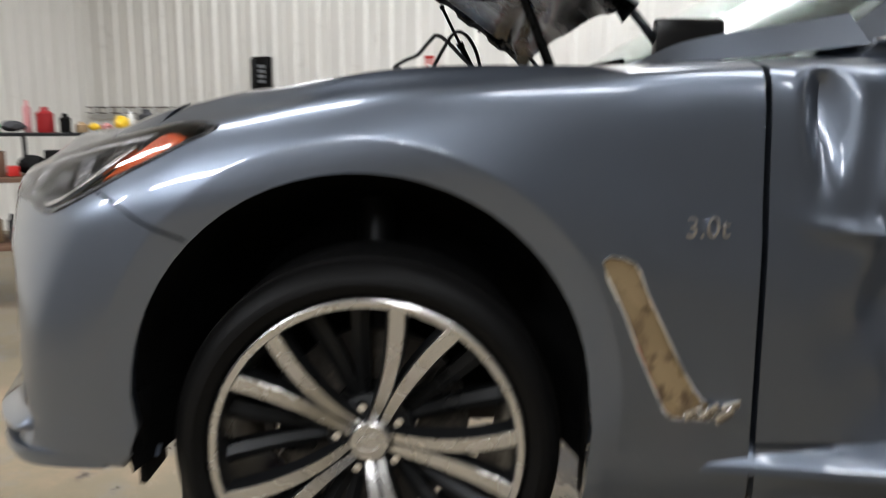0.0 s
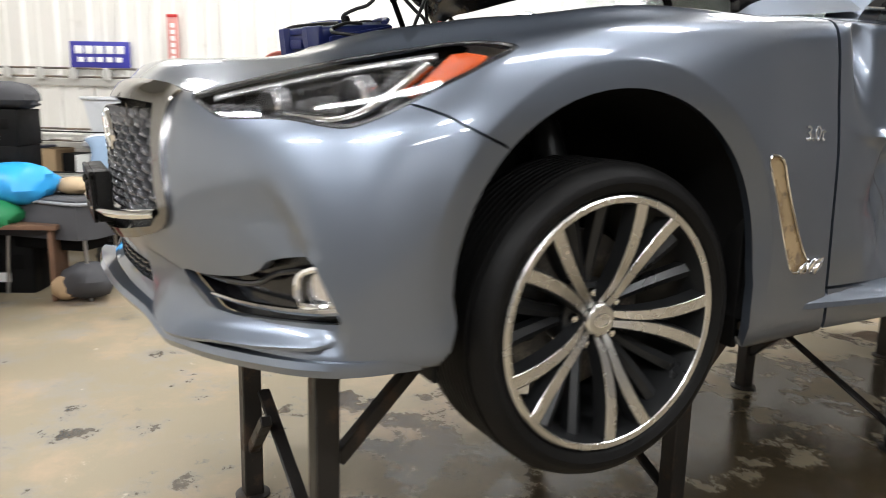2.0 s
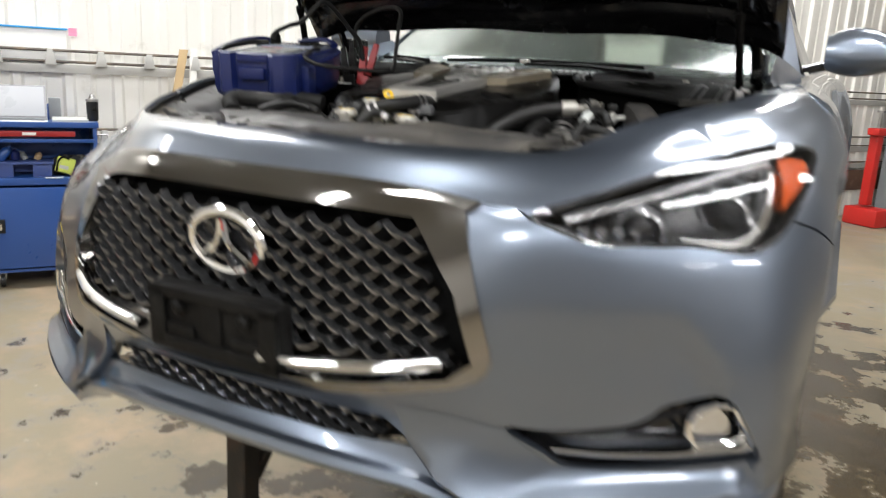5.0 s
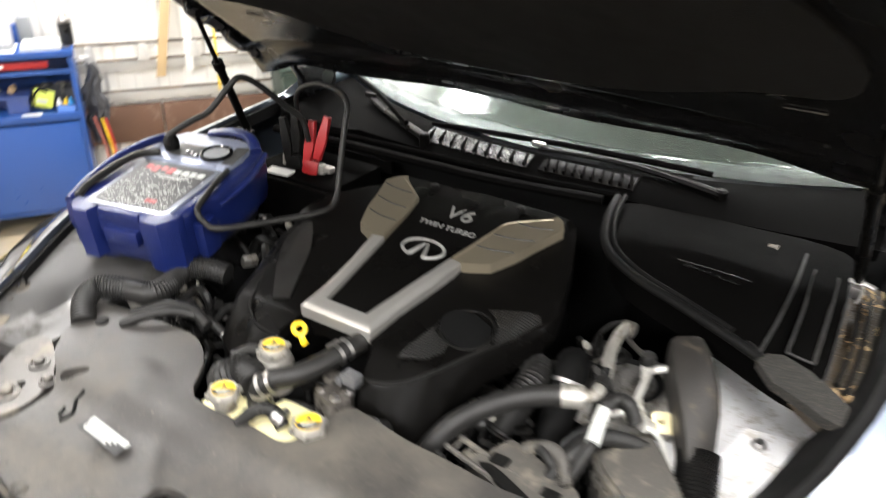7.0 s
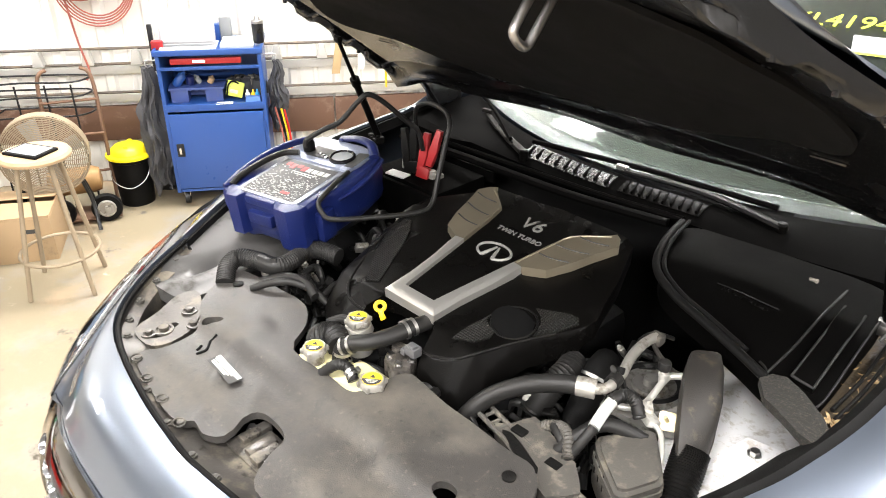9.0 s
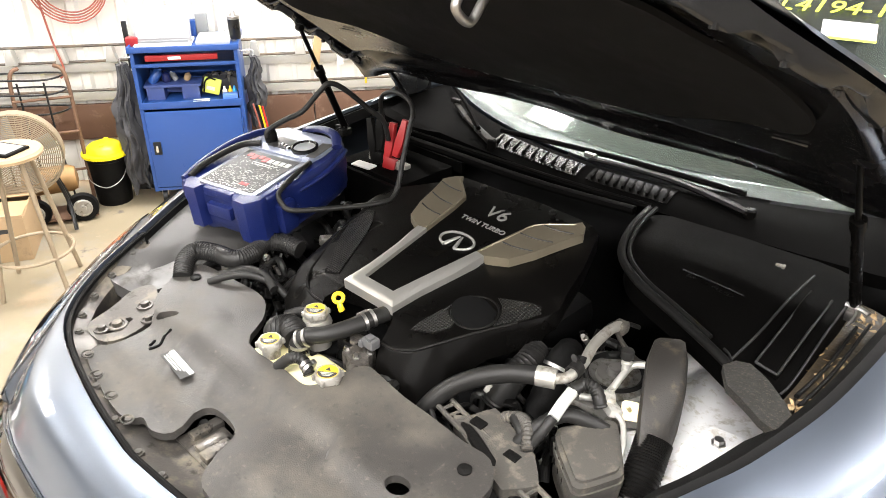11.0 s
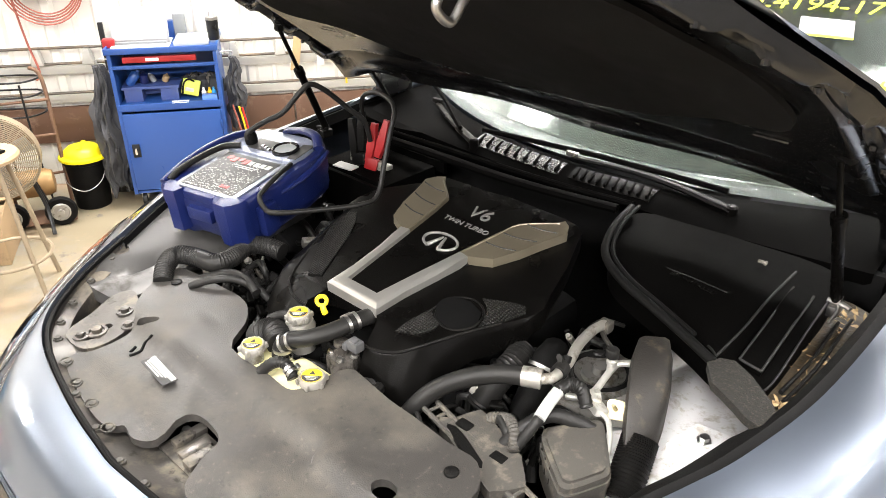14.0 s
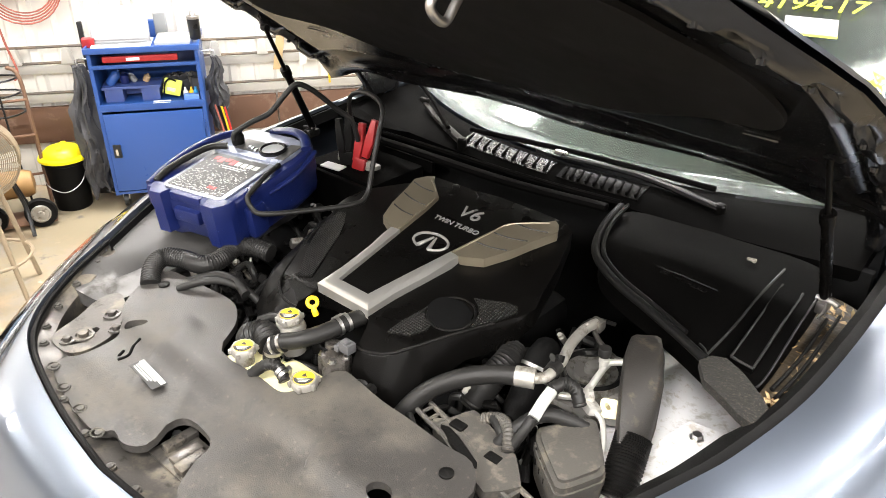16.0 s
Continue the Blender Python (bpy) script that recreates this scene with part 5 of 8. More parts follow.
# latch brackets
LATCH = [(-0.387, -0.561), (-0.415, -0.542), (-0.431, -0.492), (-0.452, -0.442), (-0.438, -0.407), (-0.395, -0.417), (-0.339, -0.457), (-0.319, -0.501), (-0.329, -0.554)]
plate = sheet("latch_plate", LATCH, lambda x, y: 1.318 + .10 * (y + .52) * (y > -.52), GREYMETAL, car, "dirty pressed plate under the bonnet latch", [[(-0.361, -0.548), (-0.349, -0.53), (-0.356, -0.494), (-0.361, -0.486), (-0.372, -0.492), (-0.366, -0.522)]], .02, .012, 3)
for x, y, r in ((-0.364, -0.515, .0095), (-0.371, -0.542, .007), (-0.381, -0.451, .008), (-0.333, -0.468, .007)):
    bm = B()
    z = 1.318 + .10 * (y + .52) * (y > -.52)
    lathe(bm, [(r * 2.1, 0), (r * 2.0, .003), (r * 1.5, .0035), (r * 1.3, .001), (r, .001), (r, .009), (r * .6, .010), (.001, .010)], Matrix.Translation((x, y, z)), 14)
    part("plate_bolt", bm, GREYMETAL, plate)
for x, y, w in ((.02, -.545, .10), (.36, -.50, .11)):
    bm = B()
    box(bm, (x, y, 1.285), (w, .07, .03), .006)
    box(bm, (x - w * .3, y + .01, 1.302), (.02, .055, .014), .004)
    box(bm, (x + w * .28, y - .005, 1.302), (.025, .05, .018), .004)
    box(bm, (x + .004, y, 1.303), (.022, .05, .01), .003)
    latch = part("latch", bm, GREYMETAL, car, "rusty grey bonnet latch")
    for k in (-1, 1):
        bm = B()
        lathe(bm, [(.010, 0), (.010, .003), (.007, .003), (.007, .009), (.001, .009)], Matrix.Translation((x + k * w * .42, y - .012 * k, 1.30)), 6)
        part("latch_bolt", bm, STEEL, latch)

# radiator cover
RC = [(-.322, -.572), (-.302, -.598), (-.203, -.616), (-.118, -.625), (-.094, -.615), (-.077, -.603), (-.046, -.606), (-.018, -.585), (-.023, -.530), (-.005, -.513), (.046, -.516), (.070, -.535),
      (.080, -.575), (.12, -.613), (.22, -.605), (.34, -.57), (.385, -.52), (.385, -.46), (.412, -.40), (.418, -.345), (.382, -.304), (.33, -.304), (.25, -.299), (.193, -.298), (.121, -.292), (.100, -.291),
      (.085, -.306), (.08, -.35), (.073, -.38), (.055, -.393), (.007, -.391), (-.103, -.392), (-.15, -.333), (-.191, -.300), (-.233, -.288), (-.297, -.293), (-.400, -.303), (-.426, -.322), (-.416, -.362),
      (-.368, -.428), (-.320, -.462), (-.298, -.50), (-.296, -.55)]


def rc_height(x, y):
    fold = -.448 + .05 * (x + .2) * (x < .2)
    z = 1.348 - .018 * float(ease(fold - y, -.006, .024)) - .008 * float(ease(-y, .550, .575)) - .004 * float(ease(-x, .10, .16) * ease(-y, .585, .600))
    z += .006 * math.exp(-((x - .12) / .05) ** 2) + .005 * math.exp(-((x + .20 + (y + .4) * .3) / .03) ** 2) * (y < -.38)
    z += .004 * math.exp(-((x + .06 + (y + .5) * .9) / .018) ** 2) * (y < -.45) + .004 * math.exp(-((x + .17 + (y + .5) * .9) / .014) ** 2) * (y < -.45)
    z -= .008 * math.exp(-(((x + .30) / .045) ** 2 + ((y + .445) / .045) ** 2)) + .02 * max(0, abs(x) - .36)
    return z


circle = lambda cx, cy, r, n=10, q=1: [(cx + r * math.cos(a), cy + q * r * math.sin(a)) for a in np.linspace(0, 2 * math.pi, n, endpoint=False)]
rad_cover = sheet("radiator_cover", RC, rc_height, COVER, car, "dusty black moulded radiator cover", [[(-.300 + .021 * math.cos(a) * .62 - .010 * math.sin(a) * .78, -.444 + .021 * math.cos(a) * .78 + .010 * math.sin(a) * .62) for a in np.linspace(0, 2 * math.pi, 12, endpoint=False)], circle(.324, -.43, .020, 10, .8)], .014, .013, 3)
bm = B()
for line in ([(-0.234, -0.515), (-0.232, -0.505), (-0.234, -0.494), (-0.253, -0.477), (-0.255, -0.47), (-0.255, -0.46)], [(-0.244, -0.508), (-0.247, -0.502), (-0.252, -0.495)]):
    tube(bm, [(x, y, rc_height(x, y) + .0005) for x, y in line], .0028, 6)
part("cover_slot", bm, SHADEBLACK, rad_cover)
LBL = Matrix.Translation((-0.150, -0.504, rc_height(-0.150, -0.504) + .0035)) @ pose(0, 0, 0, 0, 0, -5)
bm = B()
box(bm, (0, 0, 0), (.088, .026, .0008), 0, LBL)
lab = part("cover_label", bm, INK, rad_cover, "dark label with white printed lines and bar")
bm = B()
box(bm, (0, .0072, .0008), (.084, .0090, .0004), 0, LBL)
for k in range(3):
    box(bm, (-.006 - .002 * k, .0004 - .0042 * k, .0008), (.066 - .007 * k, .0026, .0004), 0, LBL)
part("label_print", bm, PAPERGREY, lab)
for x, y in ((-.37, -.345), (.37, -.345)):
    bm = B()
    lathe(bm, [(.011, 0), (.011, .003), (.006, .005), (.001, .005)], Matrix.Translation((x, y, rc_height(x, y))), 14)
    part("push_clip", bm, PLASTIC, rad_cover)

for s, places in ((-1, [(-0.312, -0.593), (-0.245, -0.606), (-0.173, -0.613), (-0.094, -0.622)]), (1, [(-.325, -.572), (-.255, -.590), (-.182, -.600)])):
    for x, y in places:
        x = x if s < 0 else -x
        bm = B()
        tube(bm, [(x + .0115 * math.cos(a), y + .0095 * math.sin(a), rc_height(x, y) + .0015) for a in np.linspace(0, 6.283, 18, endpoint=False)], .0016, 6, 1, closed=True)
        lathe(bm, [(.0065, .001), (.006, .004), (.001, .0045)], Matrix.Translation((x + .002, y + .002, rc_height(x, y))), 10)
        part("clip_ring", bm, DUSTY, rad_cover)
# coolant tanks and caps
for cx, cy, sx, sy in ((-.052, -.362, .054, .040), (.040, -.352, .056, .046)):
    bm = B()
    box(bm, (cx, cy, 1.293), (sx * 2, sy * 2, .09), .018, None, 3)
    part("coolant_tank", bm, TANK, car, "yellowed translucent coolant tank")


def cap(x, y, z, r=.021):
    bm = B()
    prof = [(r * .75, -.03), (r * .75, 0), (r, .001), (r * 1.03, .010), (r * .92, .014), (r * .6, .0135), (.001, .0135)]
    lathe(bm, prof, Matrix.Translation((x, y, z)), 24)
    for k in range(6):
        a = k * math.pi / 3
        box(bm, (x + r * 1.02 * math.cos(a), y + r * 1.02 * math.sin(a), z + .006), (.007, .007, .010), .002)
    c = part("filler_cap", bm, ALLOY, car, "grey pressure cap with yellow warning label")
    bm = B()
    lathe(bm, [(r * .78, .0136), (r * .78, .0146), (.001, .0146)], Matrix.Translation((x, y, z)), 24)
    lb = part("warning_label", bm, YELLOW, c)
    bm = B()
    turn = Matrix.Translation((x, y, z)) @ pose(0, 0, 0, 0, 0, 38)
    slab(bm, [(-.005, .002), (.005, .002), (0, .011)], .0147, .0152, 0, turn)
    slab(bm, [(r * .76 * math.cos(a), r * .76 * math.sin(a)) for a in np.linspace(math.pi * 1.03, math.pi * 1.97, 14)], .0147, .0151, 0, turn)
    part("label_print", bm, INK, lb)
    bm = B()
    for k in range(3):
        box(bm, (0, -.0045 - .0032 * k, .0153), (.021 - .004 * k, .0014, .0004), 0, turn)
    part("label_text", bm, PAPERGREY, lb)


cap(-.059, -.376, 1.358)
cap(.078, -.358, 1.353, .022)
cap(-.054, -.281, 1.378)
bm = B()
lathe(bm, [(.024, -.06), (.024, -.02), (.028, -.012), (.024, 0), (.018, 0)], Matrix.Translation((-.054, -.281, 1.375)), 20)
part("filler_neck", bm, ALLOY, car)
# dipstick loop
bm = B()
D0 = Vector((-.040, -.240, 1.402))
tube(bm, [D0 + Vector((.59, .81, 0)) * (.0088 * math.cos(a)) + Vector((-.34, .25, .90)) * (.0085 * math.sin(a)) for a in np.linspace(0, 6.283, 18, endpoint=False)], .0038, 8, 1, closed=True)
tube(bm, [D0 + Vector((.003, -.001, -.009)), D0 + Vector((.007, -.002, -.016)), D0 + Vector((.009, -.001, -.022))], (.005, .0062), 8)
part("dipstick", bm, YELLOW, car, "yellow dipstick loop")


def hose(name, pts, r, material=None, n=12, ribs=0.0, k=8, label=""):
    bm = B()
    tube(bm, pts, r, n, k, ribs=ribs)
    return part(name, bm, material or HOSE, car, label)


def clamp(p, d, r, w=.008):
    bm = B()
    d = Vector(d).normalized()
    m = Matrix.Translation(p) @ d.to_track_quat("Z", "Y").to_matrix().to_4x4()
    for k in (-1, 1):
        lathe(bm, [(r, k * w - .003), (r + .0018, k * w - .003), (r + .0018, k * w + .003), (r, k * w + .003)], m, 20, caps=False)
    box(bm, (r + .004, 0, 0), (.008, .012, w * 2.6), .002, m)
    part("hose_clamp", bm, STEEL, car)


hose("radiator_hose", [(-.030, -.345, 1.33), (-.028, -.34, 1.362), (-.012, -.330, 1.378), (.012, -.312, 1.384), (.030, -.272, 1.388), (.040, -.232, 1.392), (.045, -.20, 1.39)], .0148)
clamp((-.026, -.340, 1.350), (.02, .02, 1), .0150)
clamp((-.018, -.334, 1.373), (.9, .5, .5), .0150)
clamp((.038, -.238, 1.391), (.2, 1, .1), .0150)
hose("corrugated_hose", [(-.115, -.33, 1.33), (-.095, -.335, 1.355), (-.07, -.325, 1.365), (-.04, -.335, 1.36)], .021, ribs=.003, k=9)
hose("small_hose", [(-.12, -.30, 1.355), (-.095, -.285, 1.368), (-.065, -.283, 1.37)], .0095)
hose("overflow_hose", [(-.015, -.395, 1.345), (.005, -.378, 1.366), (.025, -.368, 1.366), (.045, -.372, 1.35)], .009, ribs=.0012)
clamp((.036, -.369, 1.36), (1, 0, -.4), .009, .004)
hose("corrugated_hose", [(-0.395, -0.361, 1.345), (-0.424, -0.336, 1.362), (-0.433, -0.306, 1.37), (-0.399, -0.283, 1.37), (-0.349, -0.266, 1.368), (-0.346, -0.228, 1.368), (-0.36, -0.186, 1.37), (-0.335, -0.156, 1.37), (-0.293, -0.144, 1.365)], .0185, ribs=.0013, k=16, label="thick ribbed black hose")
hose("steel_pipe", [(-.335, -.335, 1.35), (-.30, -.305, 1.366), (-.272, -.275, 1.366), (-.235, -.25, 1.35), (-.21, -.24, 1.33)], .0075)
hose("small_hose", [(-.36, -.30, 1.34), (-.31, -.265, 1.36), (-.26, -.255, 1.362), (-.22, -.26, 1.35)], .009)
# air-conditioning hose and pipe
hose("cooling_hose", [(.19, -.275, 1.27), (.207, -.258, 1.315), (.232, -.228, 1.35), (.275, -.195, 1.378), (.32, -.168, 1.392), (.352, -.154, 1.396)], .0155, label="thick black hose")
hose("hose_ferrule", [(.345, -.157, 1.396), (.36, -.150, 1.397), (.372, -.144, 1.397)], .0165, ALLOY)
hose("alloy_pipe", [(.368, -.146, 1.397), (.383, -.128, 1.398), (.380, -.085, 1.40), (.368, -.04, 1.405), (.362, .01, 1.405), (.363, .045, 1.40)], .0088, ALLOY, label="bent bare alloy pipe")
bm = B()
box(bm, (.365, .045, 1.398), (.024, .022, .020), .005)
part("pipe_flange", bm, DUSTY, car)
bm = B()
tube(bm, [(.372, -.100, 1.413), (.381, -.088, 1.398), (.390, -.087, 1.376), (.406, -.087, 1.352)], (.010, .009, .0085, .010), 8, flat=.5)
lathe(bm, [(.0092, -.010), (.0128, -.010), (.0128, .010), (.0092, .010)], Matrix.Translation((.381, -.108, 1.399)) @ pose(0, 0, 0, 90, 0, 8), 18, caps=False)
part("pipe_bracket", bm, HOSE, car, "black rubber-lined pipe bracket")
WHITEALLOY = worn(mat("bright_alloy", (.66, .65, .61), .34, .55, .08, 20), (.40, .37, .31), .64, 30)
hose("service_line", [(.394, -.108, 1.356), (.408, -.098, 1.355), (.419, -.080, 1.354), (.421, -.061, 1.356), (.420, -.034, 1.364), (.420, -.013, 1.371), (.424, -.004, 1.376), (.440, .006, 1.379), (.450, .010, 1.378)], .0058, WHITEALLOY, k=6, label="thin bare alloy service line")
hose("service_line", [(.365, .035, 1.392), (.378, .026, 1.388), (.397, .015, 1.385), (.412, .009, 1.382), (.427, .006, 1.380), (.440, .009, 1.380)], .0042, GREYMETAL, k=6, label="thin dull pipe")
bm = B()
lathe(bm, [(.0075, -.006), (.0075, .006), (.0090, .007), (.0090, .013), (.0066, .014), (.0066, .020), (.001, .020)], Matrix.Translation((.417, -.014, 1.372)), 16)
part("service_port", bm, WHITEALLOY, car, "alloy service port")
bm = B()
lathe(bm, [(.0095, 0), (.0108, .002), (.0108, .013), (.0095, .016), (.001, .017)], Matrix.Translation((.416, -.014, 1.391)), 20)
part("service_cap", bm, HOSE, car, "black service port cap")
bm = B()
box(bm, (0, 0, 0), (.030, .026, .020), .006, pose(.424, -.078, 1.350, 0, 0, 38))
box(bm, (0, 0, 0), (.024, .034, .014), .004, pose(.440, -.086, 1.346, 0, 18, 60))
cyl(bm, (.428, -.070, 1.355), (.428, -.070, 1.368), .0045, n=6)
part("valve_block", bm, WHITEALLOY, car, "cast alloy valve block")
bm = B()
slab(bm, [(-.0145, -.014), (.0145, -.015), (.0145, .013), (.008, .016), (-.010, .017), (-.0145, .012)], -.0015, .0015, .001, Matrix.Translation((.464, -.068, 1.342)) @ pose(0, 0, 0, 42, 0, 32))
cyl(bm, (.463, -.066, 1.340), (.461, -.075, 1.355), .0036, n=8)
part("brass_bracket", bm, mat("zinc_yellow", (.66, .58, .36), .4, .6, .1, 20), car, "yellow passivated bracket with a stud")
sheet("tower_panel", [(.330, -.075), (.385, -.080), (.420, -.075), (.476, -.062), (.476, .0), (.455, .06), (.40, .085), (.33, .07), (.31, .0)], lambda x, y: 1.318 + .012 * min(1, max(0, (x - .40) / .06)), worn(mat("dull_silver_panel", (.30, .29, .27), .42, .3, .12, 10), (.14, .125, .10), .58, 30), car, "dusty strut tower panel", [circle(.386, .008, .052, 9)], .02, .014, 3)
hose("edge_strip", [(.452, -.092, 1.345), (.468, -.098, 1.342), (.484, -.118, 1.338), (.497, -.142, 1.334), (.503, -.165, 1.328)], .0045, WHITEALLOY, label="bare edge of a bracket")
hose("cable_wrap", [(.400, -.138, 1.386), (.404, -.165, 1.384), (.408, -.196, 1.374)], .0095, PAPERGREY, label="cable bound with pale tape")
hose("loom", [(.408, -.194, 1.374), (.402, -.215, 1.352), (.39, -.235, 1.32)], .0075, ribs=.001, k=8)
hose("loom", [(.398, -.140, 1.386), (.408, -.118, 1.392), (.425, -.112, 1.386), (.44, -.118, 1.365)], .010, ribs=.0012, k=8)
hose("small_hose", [(.388, -.14, 1.36), (.384, -.105, 1.39), (.378, -.085, 1.412)], .007, RUBBER)
hose("loom", [(.36, -.24, 1.30), (.385, -.205, 1.345), (.405, -.165, 1.358), (.44, -.14, 1.35), (.47, -.12, 1.33)], .011, ribs=.001, k=10)
hose("loom", [(.30, -.19, 1.30), (.335, -.20, 1.335), (.365, -.215, 1.335), (.385, -.225, 1.31)], .008, HOSE, ribs=.0008, k=10)
# thermostat housing, bolts and connector at the front of the engine
bm = B()
slab(bm, [(.030, -.292), (.064, -.300), (.082, -.276), (.070, -.250), (.036, -.256)], 1.30, 1.352, .006)
cyl(bm, (.046, -.272, 1.35), (.046, -.268, 1.372), .014, n=16)
cyl(bm, (.058, -.292, 1.335), (.092, -.318, 1.330), .011, n=14)
housing = part("thermostat_housing", bm, worn(mat("dirty_casting", (.11, .10, .09), .45, .5, .3, 30, .5, 160), (.04, .035, .03), .52, 40), car, "dirty cast thermostat housing")
for x, y in ((.036, -.285), (.066, -.290), (.074, -.266), (.040, -.260)):
    bm = B()
    lathe(bm, [(.0075, 0), (.0075, .002), (.005, .002), (.005, .007), (.001, .007)], Matrix.Translation((x, y, 1.352)), 6)
    part("housing_bolt", bm, STEEL, housing)
bm = B()
box(bm, (.076, -.264, 1.376), (.026, .020, .018), .003, None)
box(bm, (.076, -.266, 1.386), (.016, .012, .006), .002, None)
box(bm, (.062, -.272, 1.372), (.010, .012, .012), .002, None)
part("sensor_connector", bm, mat("plug_grey", (.085, .085, .088), .5, 0, .2, 20), car, "grey sensor plug")
hose("sensor_wire", [(.058, -.274, 1.37), (.040, -.282, 1.362), (.020, -.276, 1.356), (.010, -.262, 1.34)], .0035, RUBBER)
bm = B()
slab(bm, [(-.022, -.262), (.030, -.268), (.034, -.236), (-.016, -.232)], 1.31, 1.365, .008)
part("water_outlet", bm, PLASTIC, car, "black water outlet")
# belt-side pipes under the thick hose
hose("turbo_hose", [(.255, -.150, 1.28), (.268, -.120, 1.325), (.275, -.085, 1.345), (.262, -.05, 1.34)], .024, HOSE, ribs=.0015, k=14, label="black ribbed turbo hose")
hose("turbo_hose", [(.320, -.125, 1.26), (.322, -.085, 1.32), (.318, -.05, 1.352), (.306, -.012, 1.345)], .026, RUBBER, k=8, label="fat black intake hose")
clamp((.320, -.068, 1.338), (-.05, .7, .7), .026)
# strut tower
bm = B()
lathe(bm, [(.070, -.06), (.062, 0), (.055, .008), (.05, .004), (.032, .002), (.030, .008), (.014, .008), (.012, .020), (.001, .020)], Matrix.Translation((.386, .008, 1.325)), 30)
part("strut_mount", bm, worn(mat("mount_steel", (.17, .165, .155), .45, .4, .2, 20), (.08, .07, .055), .56, 40), car, "grey strut mount")
bm = B()
lathe(bm, [(.055, .0085), (.050, .014), (.044, .0085)], Matrix.Translation((.386, .008, 1.325)), 30, caps=False)
part("mount_ring", bm, RUBBER, car)
# fuse box
FB = [(.408, -.180), (.416, -.160), (.444, -.116), (.456, -.106), (.470, -.112), (.518, -.172), (.528, -.192), (.524, -.208), (.506, -.248), (.494, -.256), (.482, -.250), (.425, -.206)]
FB_MID = np.mean(FB, axis=0)
fuse = sheet("fuse_box", FB, lambda x, y: 1.340 + .006 * math.exp(-((x - .468) / .05) ** 2 - ((y + .18) / .06) ** 2), DUSTY, car, "black fuse box lid", (), .07, .008, 4)
sheet("lid_panel", [tuple(FB_MID + (np.array(p) - FB_MID) * .86) for p in FB], lambda x, y: 1.3455 + .006 * math.exp(-((x - .468) / .05) ** 2 - ((y + .18) / .06) ** 2), DUSTY, fuse, "", (), .006, .008, 4)
sheet("lid_lip", [tuple(FB_MID + (np.array(p) - FB_MID) * 1.05) for p in FB], lambda x, y: 1.331, DUSTY, fuse, "", (), .012, .012, 4)
for k in range(4):
    bm = B()
    box(bm, (.412 + .016 * k, -.19 - .012 * k, 1.318), (.010, .012, .034), .002)
    part("lid_clip", bm, PLASTIC, fuse)
# air-filter box beside it
sheet("air_filter_box", [(.268, -.262), (.280, -.240), (.295, -.206), (.310, -.200), (.400, -.231), (.412, -.238), (.444, -.270), (.444, -.282), (.420, -.312), (.40, -.312)], lambda x, y: 1.326 + .04 * (y + .25), DUSTY, car, "dusty black air filter box", (), .08, .012, 3)
bm = B()
tube(bm, [(.250, -.250, 1.312), (.30, -.262, 1.322), (.36, -.285, 1.322), (.442, -.305, 1.30)], .011, 8, flat=.6)
tube(bm, [(.262, -.275, 1.312), (.31, -.295, 1.318), (.37, -.315, 1.315), (.43, -.33, 1.30)], .008, 8, flat=.6)
part("filter_flange", bm, PLASTIC, car)
rail_a, rail_b = Vector((.232, -.244, 1.326)), Vector((.472, -.292, 1.316))
across = Vector((.196, .98, 0)) * .013
bm = B()
for d in (-1, 1):
    tube(bm, [rail_a + across * d, rail_a.lerp(rail_b, .5) + across * d, rail_b + across * d], .0045, 8, 3)
for k in range(13):
    c = rail_a.lerp(rail_b, (k + .5) / 13)
    tube(bm, [c - across, c, c + across], .003, 6, 2)
part("slotted_rail", bm, DUSTY, car, "slotted plastic rail")
for k in (.28, .62):
    bm = B()
    box(bm, rail_a.lerp(rail_b, k) + Vector((.004, .016, -.004)), (.026, .018, .022), .003)
    part("rail_latch", bm, PLASTIC, car)
bm = B()
tube(bm, [(.322, -.205, 1.328), (.352, -.200, 1.342), (.378, -.215, 1.346), (.396, -.238, 1.330)], .0085, 10, 12, ribs=.0014)
part("breather_hose", bm, DUSTY, car, "grey corrugated breather hose")
# intake duct on the left
bm = B()
rings = []
for q, (c, d, w) in enumerate((((.442, .068, 1.386), (.79, .61, 0), .020), ((.450, .057, 1.402), (.79, .61, -.02), .027), ((.468, .020, 1.402), (.7, .71, -.03), .034), ((.497, -.036, 1.388), (.58, .82, -.05), .037), ((.512, -.068, 1.373), (.5, .87, -.05), .036), ((.521, -.09, 1.358), (.44, .9, -.05), .033), ((.530, -.112, 1.335), (.44, .9, -.05), .027))):
    c, d = Vector(c), Vector(d).normalized()
    rings.append([bm.verts.new(c + d * x * w + Vector((0, 0, z))) for x, z in ((-1, -.008), (-.9, .004), (-.6, .009), (.6, .009), (.9, .004), (1, -.008), (1, -.05), (-1, -.05))])
skin(bm, rings)
part("air_duct", bm, worn(mat("duct_plastic", (.026, .024, .022), .5, 0, .25, 8, .35, 400, spec=.3), (.10, .082, .06), .60, 17, .8, .06), car, "black plastic air duct")
hose("duct_bellows", [(.522, -.095, 1.338), (.530, -.125, 1.318), (.542, -.175, 1.285)], .027, PLASTIC, ribs=.0022, k=22)

# engine cover
V_Y = [-.26, -.14, -.07, .0, .016, .062, .111, .158, .24]
V_X = [.064, .067, .077, .096, .130, .152, .167, .184, .188]
CX = lambda y: -.003 + .05 * (y + .2)
VL = lambda y: float(np.interp(y, V_Y, V_X))


RIB_X, RIB_Y = (.078, .110, .145, .172, .205, .240, .272), (-.250, -.246, -.232, -.210, -.150, -.080, -.020)


